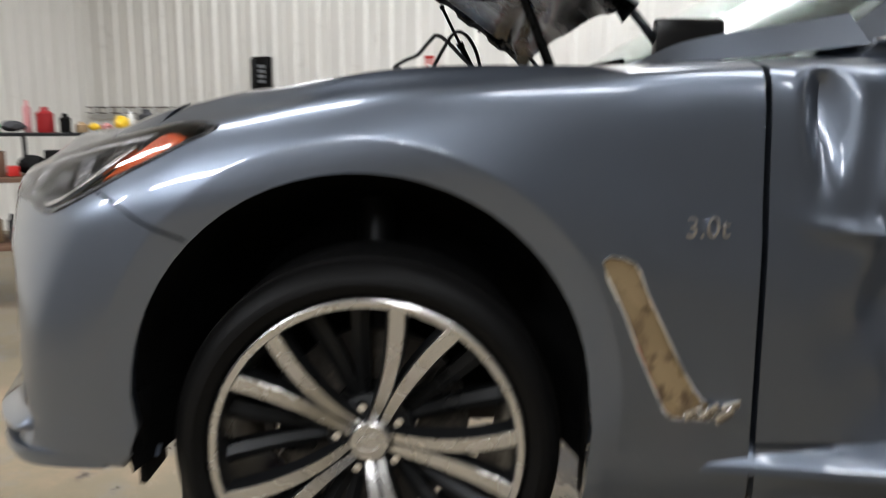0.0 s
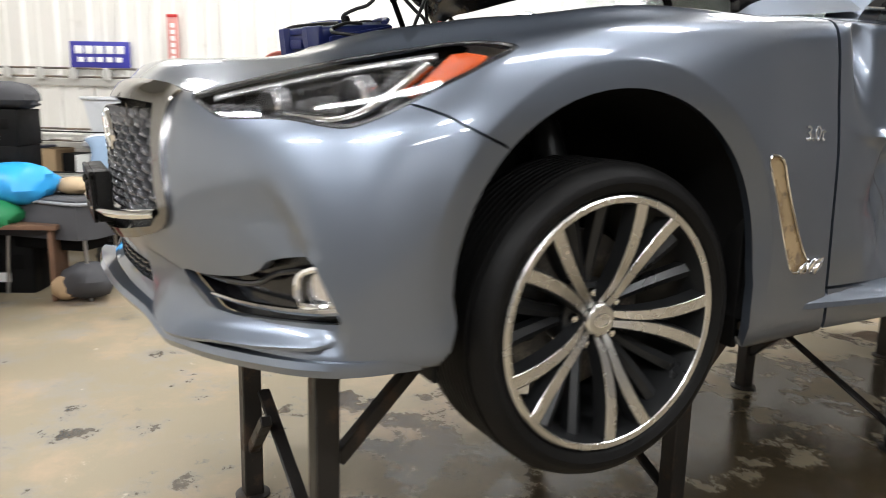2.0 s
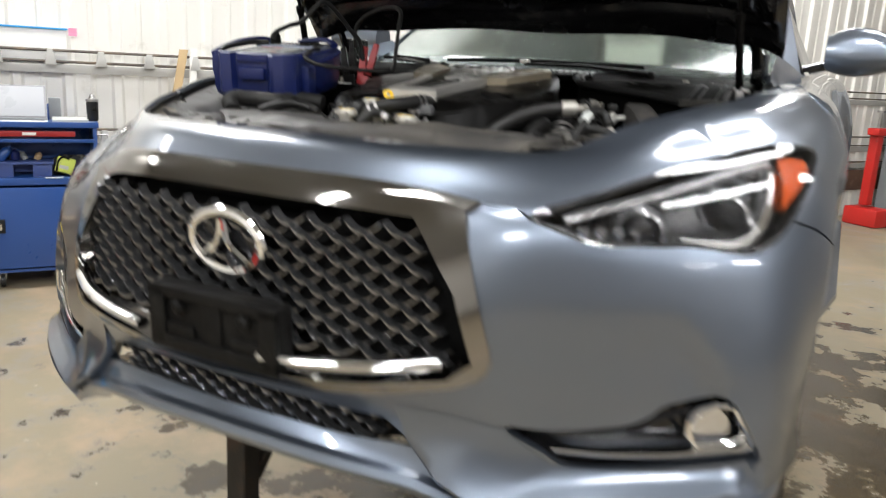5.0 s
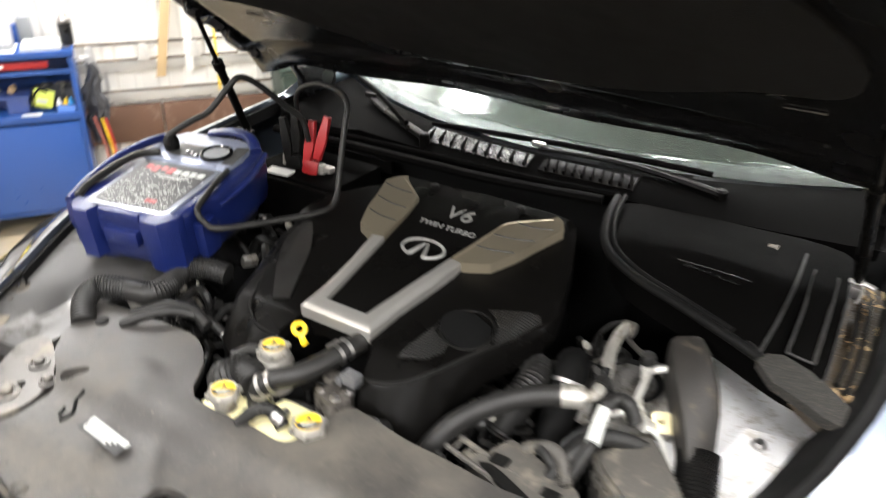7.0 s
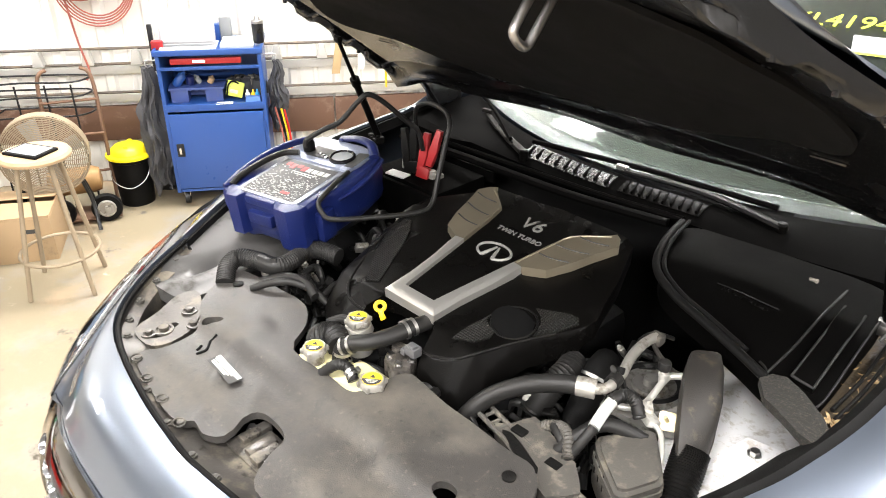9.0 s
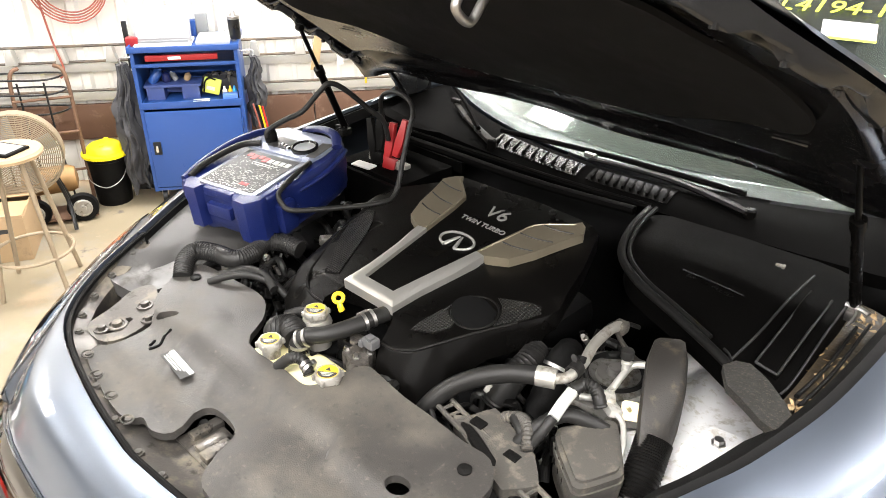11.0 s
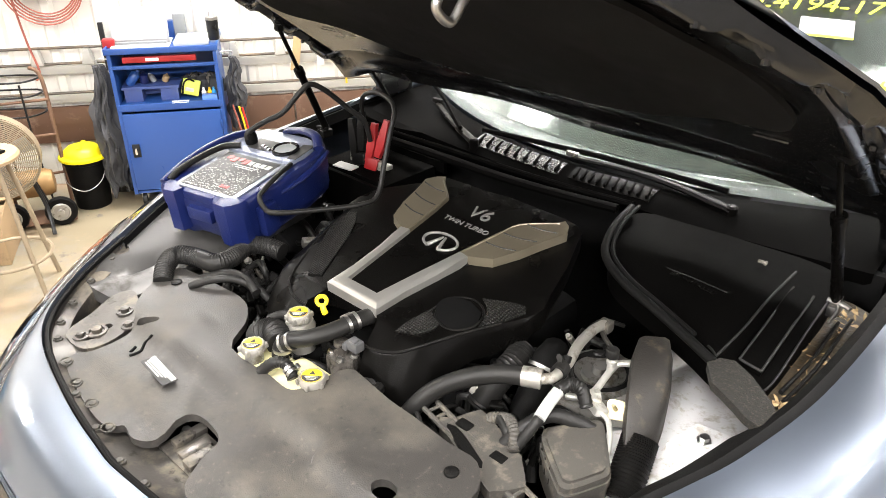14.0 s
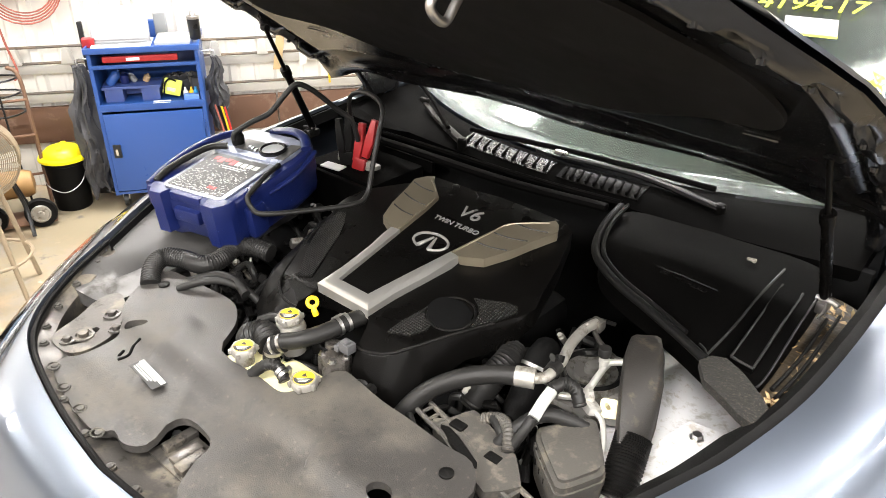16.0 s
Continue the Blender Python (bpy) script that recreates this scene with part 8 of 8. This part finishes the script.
S.add("motor", RIMDARK, lambda bm: lathe(bm, [(.05, -.02), (.06, .05), (.05, .12), (.001, .13)], pose(0, 0, 0, -90, 0, 0), 18))
for k in range(4):
    a = k * math.pi / 2 + .4
    S.add("blade", GREYPLASTIC, lambda bm: slab(bm, [(.04, -.03), (.20, -.08), (.21, .03), (.05, .03)], -.003, .003, 0, pose(0, 0, 0, 90, 0, 0) @ pose(0, 0, 0, 0, 0, math.degrees(a)) @ pose(0, 0, 0, 22, 0, 0)))
for x in (-.16, .16):
    S.add("stand", RIMDARK, tb([(x, .03, -.20), (x * 1.2, .03, -.35), (x * 1.3, -.05, -.505)], .012))
    S.add("stand", RIMDARK, tb([(x, .06, -.20), (x * 1.2, .10, -.35), (x * 1.3, .20, -.505)], .012))
S = Spot(-2.05, 3.62)
S.thing("wire_cart", "bent wire shopping basket frame", "cart")
for z in (.62, .74, .83):
    S.add("hoop", RIMDARK, tb([(-.25, -.08, z), (.0, -.14, z + .03), (.28, -.08, z + .01), (.30, .12, z), (-.22, .14, z)], .006, 6, 5, True))
for x in (-.22, -.05, .12, .27):
    S.add("upright", RIMDARK, tb([(x, -.10, .83), (x, -.09, .5), (x * 1.05, -.06, .0)], .006))

# stool with a tablet
S = Spot(-1.72, 2.55)
S.thing("stool", "round wooden-topped stool on splayed legs with a ring", "stool")
S.add("seat", STOOLWOOD, lt([(.150, .735), (.165, .74), (.168, .755), (.160, .768), (.001, .77)], n=40))
for k in range(4):
    a = radians(48 + 90 * k)
    S.add("leg", FAN, tb([(.105 * math.cos(a), .105 * math.sin(a), .737), (.165 * math.cos(a), .165 * math.sin(a), .37), (.225 * math.cos(a), .225 * math.sin(a), .004)], .0125, 10, 2))
S.add("foot_ring", FAN, tb([(.195 * math.cos(a), .195 * math.sin(a), .215) for a in np.linspace(0, 2 * math.pi, 40, endpoint=False)], .009, 8, 1, True))
S.thing("tablet", "black tablet lying on the stool", "tablet")
TM = Matrix.Translation((-.015, -.01, .776)) @ pose(0, 0, 0, 0, 0, -28)
S.add("case", RUBBER, bx((0, 0, 0), (.21, .15, .014), .005, TM))
S.add("screen", mat("screen_glass", (.28, .29, .31), .12, 0, .2, 10), bx((0, 0, .0075), (.175, .12, .002), 0, TM))

# cardboard box
S = Spot(-2.10, 3.03, 0, 6)
S.thing("cardboard_box", "open cardboard carton with worn flaps", "box")
for c, s in (((0, -.20, .14), (.46, .006, .28)), ((0, .20, .14), (.46, .006, .28)), ((-.228, 0, .14), (.006, .40, .28)), ((.228, 0, .14), (.006, .40, .28)), ((0, 0, .004), (.46, .40, .006))):
    S.add("side", CARD, bx(c, s, .001))
S.add("flap", CARD, bx((0, -.10, .284), (.47, .21, .005), .001, Matrix.Translation((0, 0, .284)) @ pose(0, 0, 0, 5, 2, 0) @ Matrix.Translation((0, 0, -.284))))
S.add("flap", CARD, bx((0, .12, .290), (.47, .20, .005), .001, Matrix.Translation((0, .1, .29)) @ pose(0, 0, 0, -8, 0, 0) @ Matrix.Translation((0, -.1, -.29))))
S.add("shipping_label", WHITE, bx((-.10, -.2045, .17), (.07, .002, .06), 0))
S.add("hand_hole", INK, bx((.12, -.2045, .19), (.08, .002, .025), 0))

# boards, tape rule and wheeled bin at the wall
for x0, x1, z0, z1, w, mt, nm, lab_ in ((-.175, -.035, .735, 1.50, .055, WOOD, "pine_board", "pale pine board leaning on the wall pipes"), (.0, .03, .76, 1.51, .045, WALLWHITE, "white_board", "white painted board leaning on the wall pipes")):
    S = Spot(0, 0)
    S.thing(nm, lab_, "board")
    S.add("plank", mt, lambda bm: slab(bm, [(x0 - w / 2, z0), (x0 + w / 2, z0), (x1 + w / 2, z1), (x1 - w / 2, z1)], -.012, .012, .002, Matrix.Translation((0, WALL_Y - .10, 0)) @ pose(0, 0, 0, 90, 0, 0)))
S.thing("tape_strip", "yellow strip hanging on the wall", "strip")
S.add("strip", YELLOW, bx((.17, WALL_Y - .09, .87), (.014, .006, .50), .001))
S.thing("downpipe", "short black pipe upright at the wall", "pipe")
S.add("pipe", RUBBER, bx((.70, WALL_Y - .10, .98), (.035, .03, .32), .006))
S = Spot(.74, 3.68)
S.thing("wheeled_bin", "dark green wheeled refuse bin", "bin")
GREENBIN = mat("green_bin", (.035, .055, .045), .5, 0, .15, 6)
S.add("body", GREENBIN, lambda bm: skin(bm, [[bm.verts.new((sx * w, sy * d, z)) for sx, sy in ((-1, -1), (1, -1), (1, 1), (-1, 1))] for w, d, z in ((.19, .16, .04), (.25, .21, .78), (.265, .225, .785), (.265, .225, .81))]))
S.add("lid", GREENBIN, bx((0, 0, .83), (.54, .46, .035), .012), bx((0, -.1, .852), (.40, .04, .012), .004))
for x in (-.2, .2):
    S.add("wheel", RUBBER, lt([(.02, -.02), (.075, -.02), (.08, 0), (.075, .02), (.02, .02)], (x, .17, .08), 20, pose(0, 0, 0, 0, 90, 0)))

# hoses on the wall
S = Spot(-1.62, 3.90)
S.thing("air_hose", "coil of red air hose hung on the wall", "hose")
for k in range(5):
    S.add("loop", REDHOSE, tb([((.19 + .012 * k) * math.cos(a), -.01 - .012 * k, 1.36 + (.20 + .014 * k) * math.sin(a)) for a in np.linspace(0, 2 * math.pi, 30, endpoint=False)], .0048, 8, 1, True))
S.add("tail", REDHOSE, tb([(-.19, -.03, 1.30), (-.16, -.03, 1.0), (-.13, -.03, .82), (-.16, -.03, .76)], .007))
S.add("peg", STEEL, tb([(0, .06, 1.55), (0, -.10, 1.56), (0, -.12, 1.60)], .008))
S.thing("level_bar", "green-edged steel bar hung upright on the wall", "bar")
S.add("bar", RIMDARK, bx((.28, -.02, .95), (.03, .025, .30), .004))
S = Spot(-1.70, 3.90)
S.thing("cable_coil", "black and red cable coil hanging on a bracket", "cable")
for k in range(4):
    S.add("turn", RUBBER if k < 2 else REDHOSE, tb([((.16 + .014 * k) * math.cos(a), -.06 - .014 * k, 1.44 + (.13 + .012 * k) * math.sin(a)) for a in np.linspace(0, 2 * math.pi, 28, endpoint=False)], .010, 8, 1, True))
S.add("bracket", STEEL, bx((.02, -.01, 1.62), (.035, .03, .12), .004))

# whiteboard, signs, extinguisher, phone
S = Spot(-1.04, WALL_Y - .05)
S.thing("whiteboard", "small whiteboard with a blue top rail", "board")
S.add("board", WHITE, bx((0, 0, 1.48), (.56, .018, .20), .003))
S.add("rail", BAGBLUE, bx((0, -.008, 1.585), (.58, .024, .012), .003))
S.thing("pink_tag", "pink paper tag beside the whiteboard", "tag")
S.add("tag", mat("pink_paper", (.80, .30, .45), .7), bx((.32, -.005, 1.57), (.05, .004, .05), 0))
S = Spot(-3.335, WALL_Y - .045)
S.thing("blue_sign", "blue sign with two lines of white bars", "sign")
SIGNBLUE = mat("sign_blue", (.035, .035, .30), .4, 0, .05, 8)
S.add("panel", SIGNBLUE, bx((0, 0, 1.565), (.53, .012, .215), .002))
for k in range(5):
    S.add("bar", WHITE, bx((-.185 + .092 * k, -.008, 1.605), (.072, .004, .065), .001))
    S.add("bar", WHITE, bx((-.17 + .085 * k, -.008, 1.525), (.055, .004, .040), .001))
S = Spot(-2.685, WALL_Y - .045)
S.thing("red_sign", "narrow white sign with red edge and upright bars", "sign")
S.add("panel", mat("faded_red", (.62, .28, .25), .5, 0, .08, 8), bx((0, 0, 1.70), (.095, .010, .40), .002))
for k in range(6):
    S.add("bar", WHITE, bx((0, -.007, 1.55 + .052 * k), (.036, .004, .034), .001))
S.add("cap_band", REDPAINT, bx((0, -.006, 1.885), (.095, .006, .022), .001))
S = Spot(-2.675, WALL_Y - .10)
S.thing("fire_extinguisher", "red fire extinguisher with a yellow tag", "extinguisher")
S.add("cylinder", REDPAINT, lt([(.045, 1.0), (.05, 1.01), (.05, 1.23), (.035, 1.26), (.016, 1.275), (.016, 1.29), (.001, 1.29)], n=20))
S.add("valve", RIMDARK, bx((0, 0, 1.30), (.03, .05, .03), .005), tb([(.02, -.02, 1.30), (.065, -.03, 1.25), (.062, -.03, 1.12)], .008))
S.add("label", WHITE, lambda bm: lathe(bm, [(.0508, 1.08), (.0508, 1.17)], Matrix(), 20, caps=False))
S.add("tag", YELLOW, bx((-.03, -.04, 1.30), (.06, .004, .06), .001))
S = Spot(-4.76, WALL_Y - .08)
S.thing("wall_phone", "black wall telephone with a hanging cord", "telephone")
S.add("body", RUBBER, bx((0, 0, 1.75), (.23, .08, .42), .02))
S.add("handset", RIMDARK, bx((-.06, -.055, 1.76), (.055, .04, .36), .018))
for r_ in range(4):
    for c_ in range(3):
        S.add("key", GREYPLASTIC, bx((.01 + .036 * c_, -.044, 1.86 - .05 * r_), (.024, .012, .032), .004))
S.add("cord", RUBBER, tb([(-.06, -.04, 1.56), (-.04, -.06, 1.42), (.03, -.05, 1.38), (.06, -.02, 1.50)], .007))
S.add("note", YELLOW, bx((.02, -.04, 1.46), (.08, .003, .05), 0))

# ---- clutter to the west ----
S = Spot(-2.72, 1.27)
S.thing("trash_bin", "maroon plastic dustbin with a white liner", "bin")
S.add("barrel", BINRED, lt([(.19, 0), (.20, .01), (.225, .62), (.238, .63), (.238, .68), (.22, .685), (.21, .62), (.18, .03), (.001, .03)], n=36))
for z in (.2, .42):
    S.add("rib", BINRED, tb([((.205 + .04 * z) * math.cos(a), (.205 + .04 * z) * math.sin(a), z) for a in np.linspace(0, 2 * math.pi, 36, endpoint=False)], .008, 6, 1, True))


def lump(cx, cy, cz, rx, ry, rz, seed, rough=.22, n=18):
    """A crumpled soft shape: a bag, a cushion, a heap."""
    r = random.Random(seed)
    ph = [r.uniform(0, 6.28) for _ in range(9)]

    def fn(bm):
        rings = []
        for i in range(1, n // 2):
            t = math.pi * i / (n // 2)
            ring_ = []
            for j in range(n):
                a = 2 * math.pi * j / n
                k = 1 + rough * (math.sin(3 * a + ph[0] + 2 * t) * .5 + math.sin(7 * a + ph[1] - 3 * t) * .35 + math.sin(11 * a + 5 * t + ph[2]) * .25 + r.uniform(-.2, .2))
                ring_.append(bm.verts.new((cx + rx * k * math.sin(t) * math.cos(a), cy + ry * k * math.sin(t) * math.sin(a), max(cz - rz, cz - rz * math.cos(t) * (1 if t > 1.2 else .9)))))
            rings.append(ring_)
        skin(bm, rings)
    return fn


S.add("liner", BAGWHITE, lump(.05, .0, .72, .24, .24, .12, 2))
S.thing("white_bag", "bulging white plastic bag", "bag", "plastic bags")
S.add("bag", BAGWHITE, lump(-.35, .30, .24, .20, .18, .24, 6))

# black crates with a blue bag
S = Spot(-3.05, 2.25, 0, 10)
for k, (dx, z, h, w) in enumerate(((0, .0, .34, .48), (.03, .342, .30, .46), (-.02, .644, .28, .44), (.0, .926, .22, .42))):
    S.thing("crate", "stacked black plastic crate", "crate", "black crates")
    S.add("wall", RUBBER, bx((dx, -.15, z + h / 2), (w, .012, h), .004), label="")
    S.add("wall", RUBBER, bx((dx, .15, z + h / 2), (w, .012, h), .004))
    S.add("wall", RUBBER, bx((dx - w / 2, 0, z + h / 2), (.012, .30, h), .004))
    S.add("wall", RUBBER, bx((dx + w / 2, 0, z + h / 2), (.012, .30, h), .004))
    S.add("base", RUBBER, bx((dx, 0, z + .008), (w, .30, .014), .003))
    for q in (-1, 0, 1):
        S.add("slot", SHADEBLACK, bx((dx + q * w * .29, -.158, z + h * .6), (w * .2, .004, h * .28), .002))
    S.add("card", WHITE, bx((dx + .05, -.159, z + h * .3), (.10, .003, .06), 0))
S.thing("blue_bag", "bright blue plastic bag", "bag", "plastic bags")
S.add("bag", BAGBLUE, lump(.22, -.22, .70, .22, .15, .14, 9, .28))
S.thing("green_bag", "dark green plastic bag", "bag", "plastic bags")
S.add("bag", mat("green_bag", (.02, .22, .08), .5, 0, .2, 9), lump(.10, -.30, .52, .16, .12, .10, 12))
S.thing("dark_sack", "dark fabric sack on the crates", "sack")
S.add("sack", CLOTH, lump(.05, -.02, 1.22, .26, .18, .10, 14))
S.thing("trestle", "low rusty trestle under the bags", "trestle")
S.add("top", RUST, bx((.2, -.26, .46), (.6, .24, .03), .004))
for x in (-.05, .45):
    S.add("leg", RUST, bx((x, -.26, .225), (.03, .2, .445), .004))

# wire rack above the crates and a tote on a shelf
S = Spot(-3.2, 3.45)
S.thing("wire_shelf", "grey wire shelving against the wall", "shelf")
for x in (-.6, .6):
    for y in (-.2, .2):
        S.add("post", GIRT, bx((x, y, .51), (.025, .025, 1.02), .004))
for z in (.30, .62, .93):
    S.add("deck", GIRT, bx((0, 0, z), (1.2, .42, .02), .003))
    S.add("front_wire", RIMDARK, tb([(-.6, -.21, z + .03), (0, -.21, z + .03), (.6, -.21, z + .03)], .006, 6, 2))
S.thing("storage_tote", "cloudy clear plastic tote", "tote")
TOTE = mat("cloudy_plastic", (.62, .64, .66), .35, 0, .08, 6)
S.add("tub", TOTE, lambda bm: skin(bm, [[bm.verts.new((.38 + sx * w, sy * d, z)) for sx, sy in ((-1, -1), (1, -1), (1, 1), (-1, 1))] for w, d, z in ((.22, .16, 0.942), (.26, .19, 1.200), (.27, .20, 1.200))]))
S.add("lid", TOTE, bx((.38, 0, 1.213), (.56, .42, .024), .01))
rng = random.Random(21)
for z in (.312, .632):
    x = -.55
    while x < .5:
        w, h, d = rng.uniform(.08, .2), rng.uniform(.08, .26), rng.uniform(.15, .3)
        S.thing("carton", "small carton on the wire shelf", "carton", "cartons on shelves")
        S.add("box", rng.choice((CARD, RUBBER, GREYPLASTIC, WHITE, RED, BLUEPLASTIC, BROWN)), bx((x + w / 2, rng.uniform(-.04, .04), z + h / 2), (w * .9, d, h), .006))
        x += w

# car seat part on legs, tyre with jeans
S = Spot(-2.62, 2.20, 0, -6)
S.thing("seat_bench", "dark padded bench seat on thin steel legs", "seat")
S.add("cushion", CLOTH, lambda bm: slab(bm, [(-.34, -.16), (.26, -.18), (.32, -.08), (.32, .18), (-.34, .18)], .38, .63, .05), label="dark vinyl cushion")
S.add("edge_piping", GREYPLASTIC, tb([(-.34, -.165, .60), (0, -.178, .605), (.26, -.185, .60), (.325, -.085, .60)], .010))
for x, y in ((-.28, -.12), (.26, -.12), (-.28, .16), (.26, .16)):
    S.add("leg", STEEL, tb([(x, y, .42), (x * 1.06, y * 1.05, .2), (x * 1.12, y * 1.1, .0)], .011))
S.add("under_frame", SHADEBLACK, bx((0, 0, .35), (.5, .24, .10), .02))
S.thing("blue_bag", "bright blue plastic bag lying on the bench", "bag", "plastic bags")
S.add("bag", BAGBLUE, lump(-.16, .0, .70, .15, .12, .08, 41, .28))
S.thing("tan_cushion", "tan padded cushion lying on the bench", "cushion")
S.add("cushion", STOOLWOOD, lump(.08, .06, .68, .13, .10, .06, 43, .08))
S.thing("crumpled_jacket", "dark jacket and brown paper heaped below the bench", "clothing")
S.add("cloth", CLOTH, lump(.26, -.10, .12, .16, .15, .12, 31))
S.add("paper", CARD, lump(.15, -.18, .08, .09, .07, .08, 33))
S = Spot(-2.62, 2.86, 0, -52)
S.thing("dark_crate", "dark plastic crate under the tyre", "crate")
for c, s in (((0, -.12, .12), (.5, .014, .24)), ((0, .22, .12), (.5, .014, .24)), ((-.243, .05, .12), (.014, .33, .24)), ((.243, .05, .12), (.014, .33, .24))):
    S.add("side", RUBBER, bx(c, s, .004))
S.add("lid", RUBBER, bx((0, .05, .248), (.52, .38, .018), .006))
for z in (.07, .18):
    S.add("rib", RUBBER, bx((0, -.131, z), (.5, .010, .02), .003))
S.thing("tractor_tyre", "knobbly black tyre standing on a crate", "tyre")
TY = pose(0, .05, .590, 90, 0, 0)
S.add("carcass", TYRE, lambda bm: lathe(bm, [(.19, -.09), (.26, -.115), (.31, -.10), (.318, 0), (.31, .10), (.26, .115), (.19, .09), (.20, 0)], TY, 40, caps=False))
for k in range(26):
    a = 2 * math.pi * k / 26
    for s in (-1, 1):
        S.add("lug", TYRE, bx((0, 0, 0), (.03, .045, .10), .006, TY @ pose(.322 * math.cos(a), .322 * math.sin(a), s * .055, 0, 0, math.degrees(a)) @ pose(0, 0, 0, 22 * s, 0, 0)))
S.thing("jeans", "pale denim jeans thrown over the tyre", "clothing")


def jeans(bm):
    rings = []
    for q in np.linspace(0, 1, 14):
        a = 1.75 - 1.5 * q
        r = .345
        c = Vector((r * math.cos(a) - .02, -.02 - .06 * q, .590 + r * math.sin(a)))
        rings.append([bm.verts.new(c + Vector((math.cos(b) * .03 * math.cos(a), math.sin(b) * (.15 - .04 * q) * (1 + .1 * math.sin(9 * q)), math.cos(b) * .03 * math.sin(a)))) for b in np.linspace(0, 2 * math.pi, 16, endpoint=False)])
    skin(bm, rings)


S.add("cloth", DENIM, jeans)
S.thing("pale_shirt", "pale crumpled shirt thrown over the tyre", "clothing")
S.add("cloth", BAGWHITE, lump(-.15, -.03, .90, .17, .14, .07, 47, .25))

# bench loaded with supplies
S = Spot(-4.35, 1.25, 0, 62)
S.thing("work_bench", "rusty steel bench with a lower shelf", "bench")
for z in (.45, .92):
    S.add("deck", RUST, bx((0, 0, z), (1.9, .6, .035), .004))
for x in (-.9, 0, .9):
    for y in (-.26, .26):
        S.add("leg", RUST, bx((x, y, .46), (.05, .05, .92), .004))
S.add("back_shelf", RIMDARK, bx((0, .20, 1.22), (1.9, .22, .025), .003))
for x in (-.9, .0, .9):
    S.add("post", RIMDARK, bx((x, .28, 1.08), (.03, .03, .30), .003))
MIX = (RED, WHITE, CLOTH, mat("pink_rag", (.55, .25, .25), .9, 0, .2, 10), CARD, GREYPLASTIC, mat("green_can", (.05, .30, .08), .4), RUBBER, BROWN, YELLOW, REDPAINT, TANK)
for z, y0, hmax in ((.47, -.05, .36), (.94, -.12, .22), (1.234, .2, .24)):
    x = -.88
    while x < .85:
        w = rng.uniform(.06, .17)
        h = rng.uniform(.06, hmax)
        mt = rng.choice(MIX)
        S.thing("shop_supply", "bottle, can or box of shop supplies on the bench", "supplies", "supplies on the bench")
        if rng.random() < .5:
            S.add("can", mt, lt([(w * .36, 0), (w * .38, .01), (w * .38, h * .75), (w * .2, h * .85), (w * .16, h), (.001, h + .002)], (x + w / 2, y0 + rng.uniform(-.05, .05), z), 16))
        elif rng.random() < .6:
            S.add("box", mt, bx((x + w / 2, y0 + rng.uniform(-.04, .04), z + h / 2), (w * .9, rng.uniform(.1, .22), h), .006))
        else:
            S.add("rag", mt, lump(x + w / 2, y0, z + h * .4, w * .6, .10, h * .4, int(x * 100) + 200))
        x += w
S = Spot(-3.05, .85, 0, 62)
S.thing("grey_bin", "grey plastic storage bin with a white label", "bin")
S.add("tub", GREYPLASTIC, lambda bm: skin(bm, [[bm.verts.new((sx * w, sy * d, z)) for sx, sy in ((-1, -1), (1, -1), (1, 1), (-1, 1))] for w, d, z in ((.26, .18, 0), (.29, .20, .36), (.30, .21, .36), (.30, .21, .40))]))
S.add("label", WHITE, bx((.12, -.202, .2), (.09, .006, .14), .001))
S.thing("red_crate", "red and black crate stacked on the grey bin", "crate")
S.add("crate", REDPAINT, bx((0, 0, .52), (.5, .36, .235), .01))
S.thing("black_box", "black tool box on the crate", "tool box")
S.add("box", RUBBER, bx((0, 0, .73), (.55, .34, .18), .02), bx((0, 0, .84), (.2, .04, .04), .01))

# ---- behind the car ----
S = Spot(7.25, 3.55)
S.thing("red_jack", "tall red steel engine jack by the wall", "jack")
S.add("post", REDPAINT, bx((0, 0, .62), (.10, .10, .80), .01), label="")
S.add("foot", REDPAINT, bx((0, -.05, .10), (.30, .40, .20), .03))
S.add("head", REDPAINT, bx((0, -.02, 1.04), (.24, .14, .08), .02))
S.add("screw", STEEL, lt([(.02, 1.08), (.02, 1.25), (.04, 1.25), (.04, 1.27), (.001, 1.27)]))
S = Spot(8.0, 3.5)
S.thing("wall_cabinet", "grey steel locker by the wall", "locker")
S.add("body", GREYPLASTIC, bx((.2, .15, .9), (.6, .4, 1.8), .01))
S.add("door", GREYPLASTIC, bx((.2, -.06, .9), (.56, .02, 1.74), .004))
# floor hoses to the east
for k in range(2):
    bm = B()
    tube(bm, [(1.75 + .1 * k, -.7, .010), (1.9, .6 + .2 * k, .010), (1.6 - .15 * k, 1.8, .010), (2.2, 3.2, .010), (1.8 + .3 * k, 5.0, .010)], .009, 8, 8)
    tagged(obj("floor_hose", bm, RUBBER), "black air hose snaking over the floor", "hose", "floor hoses")
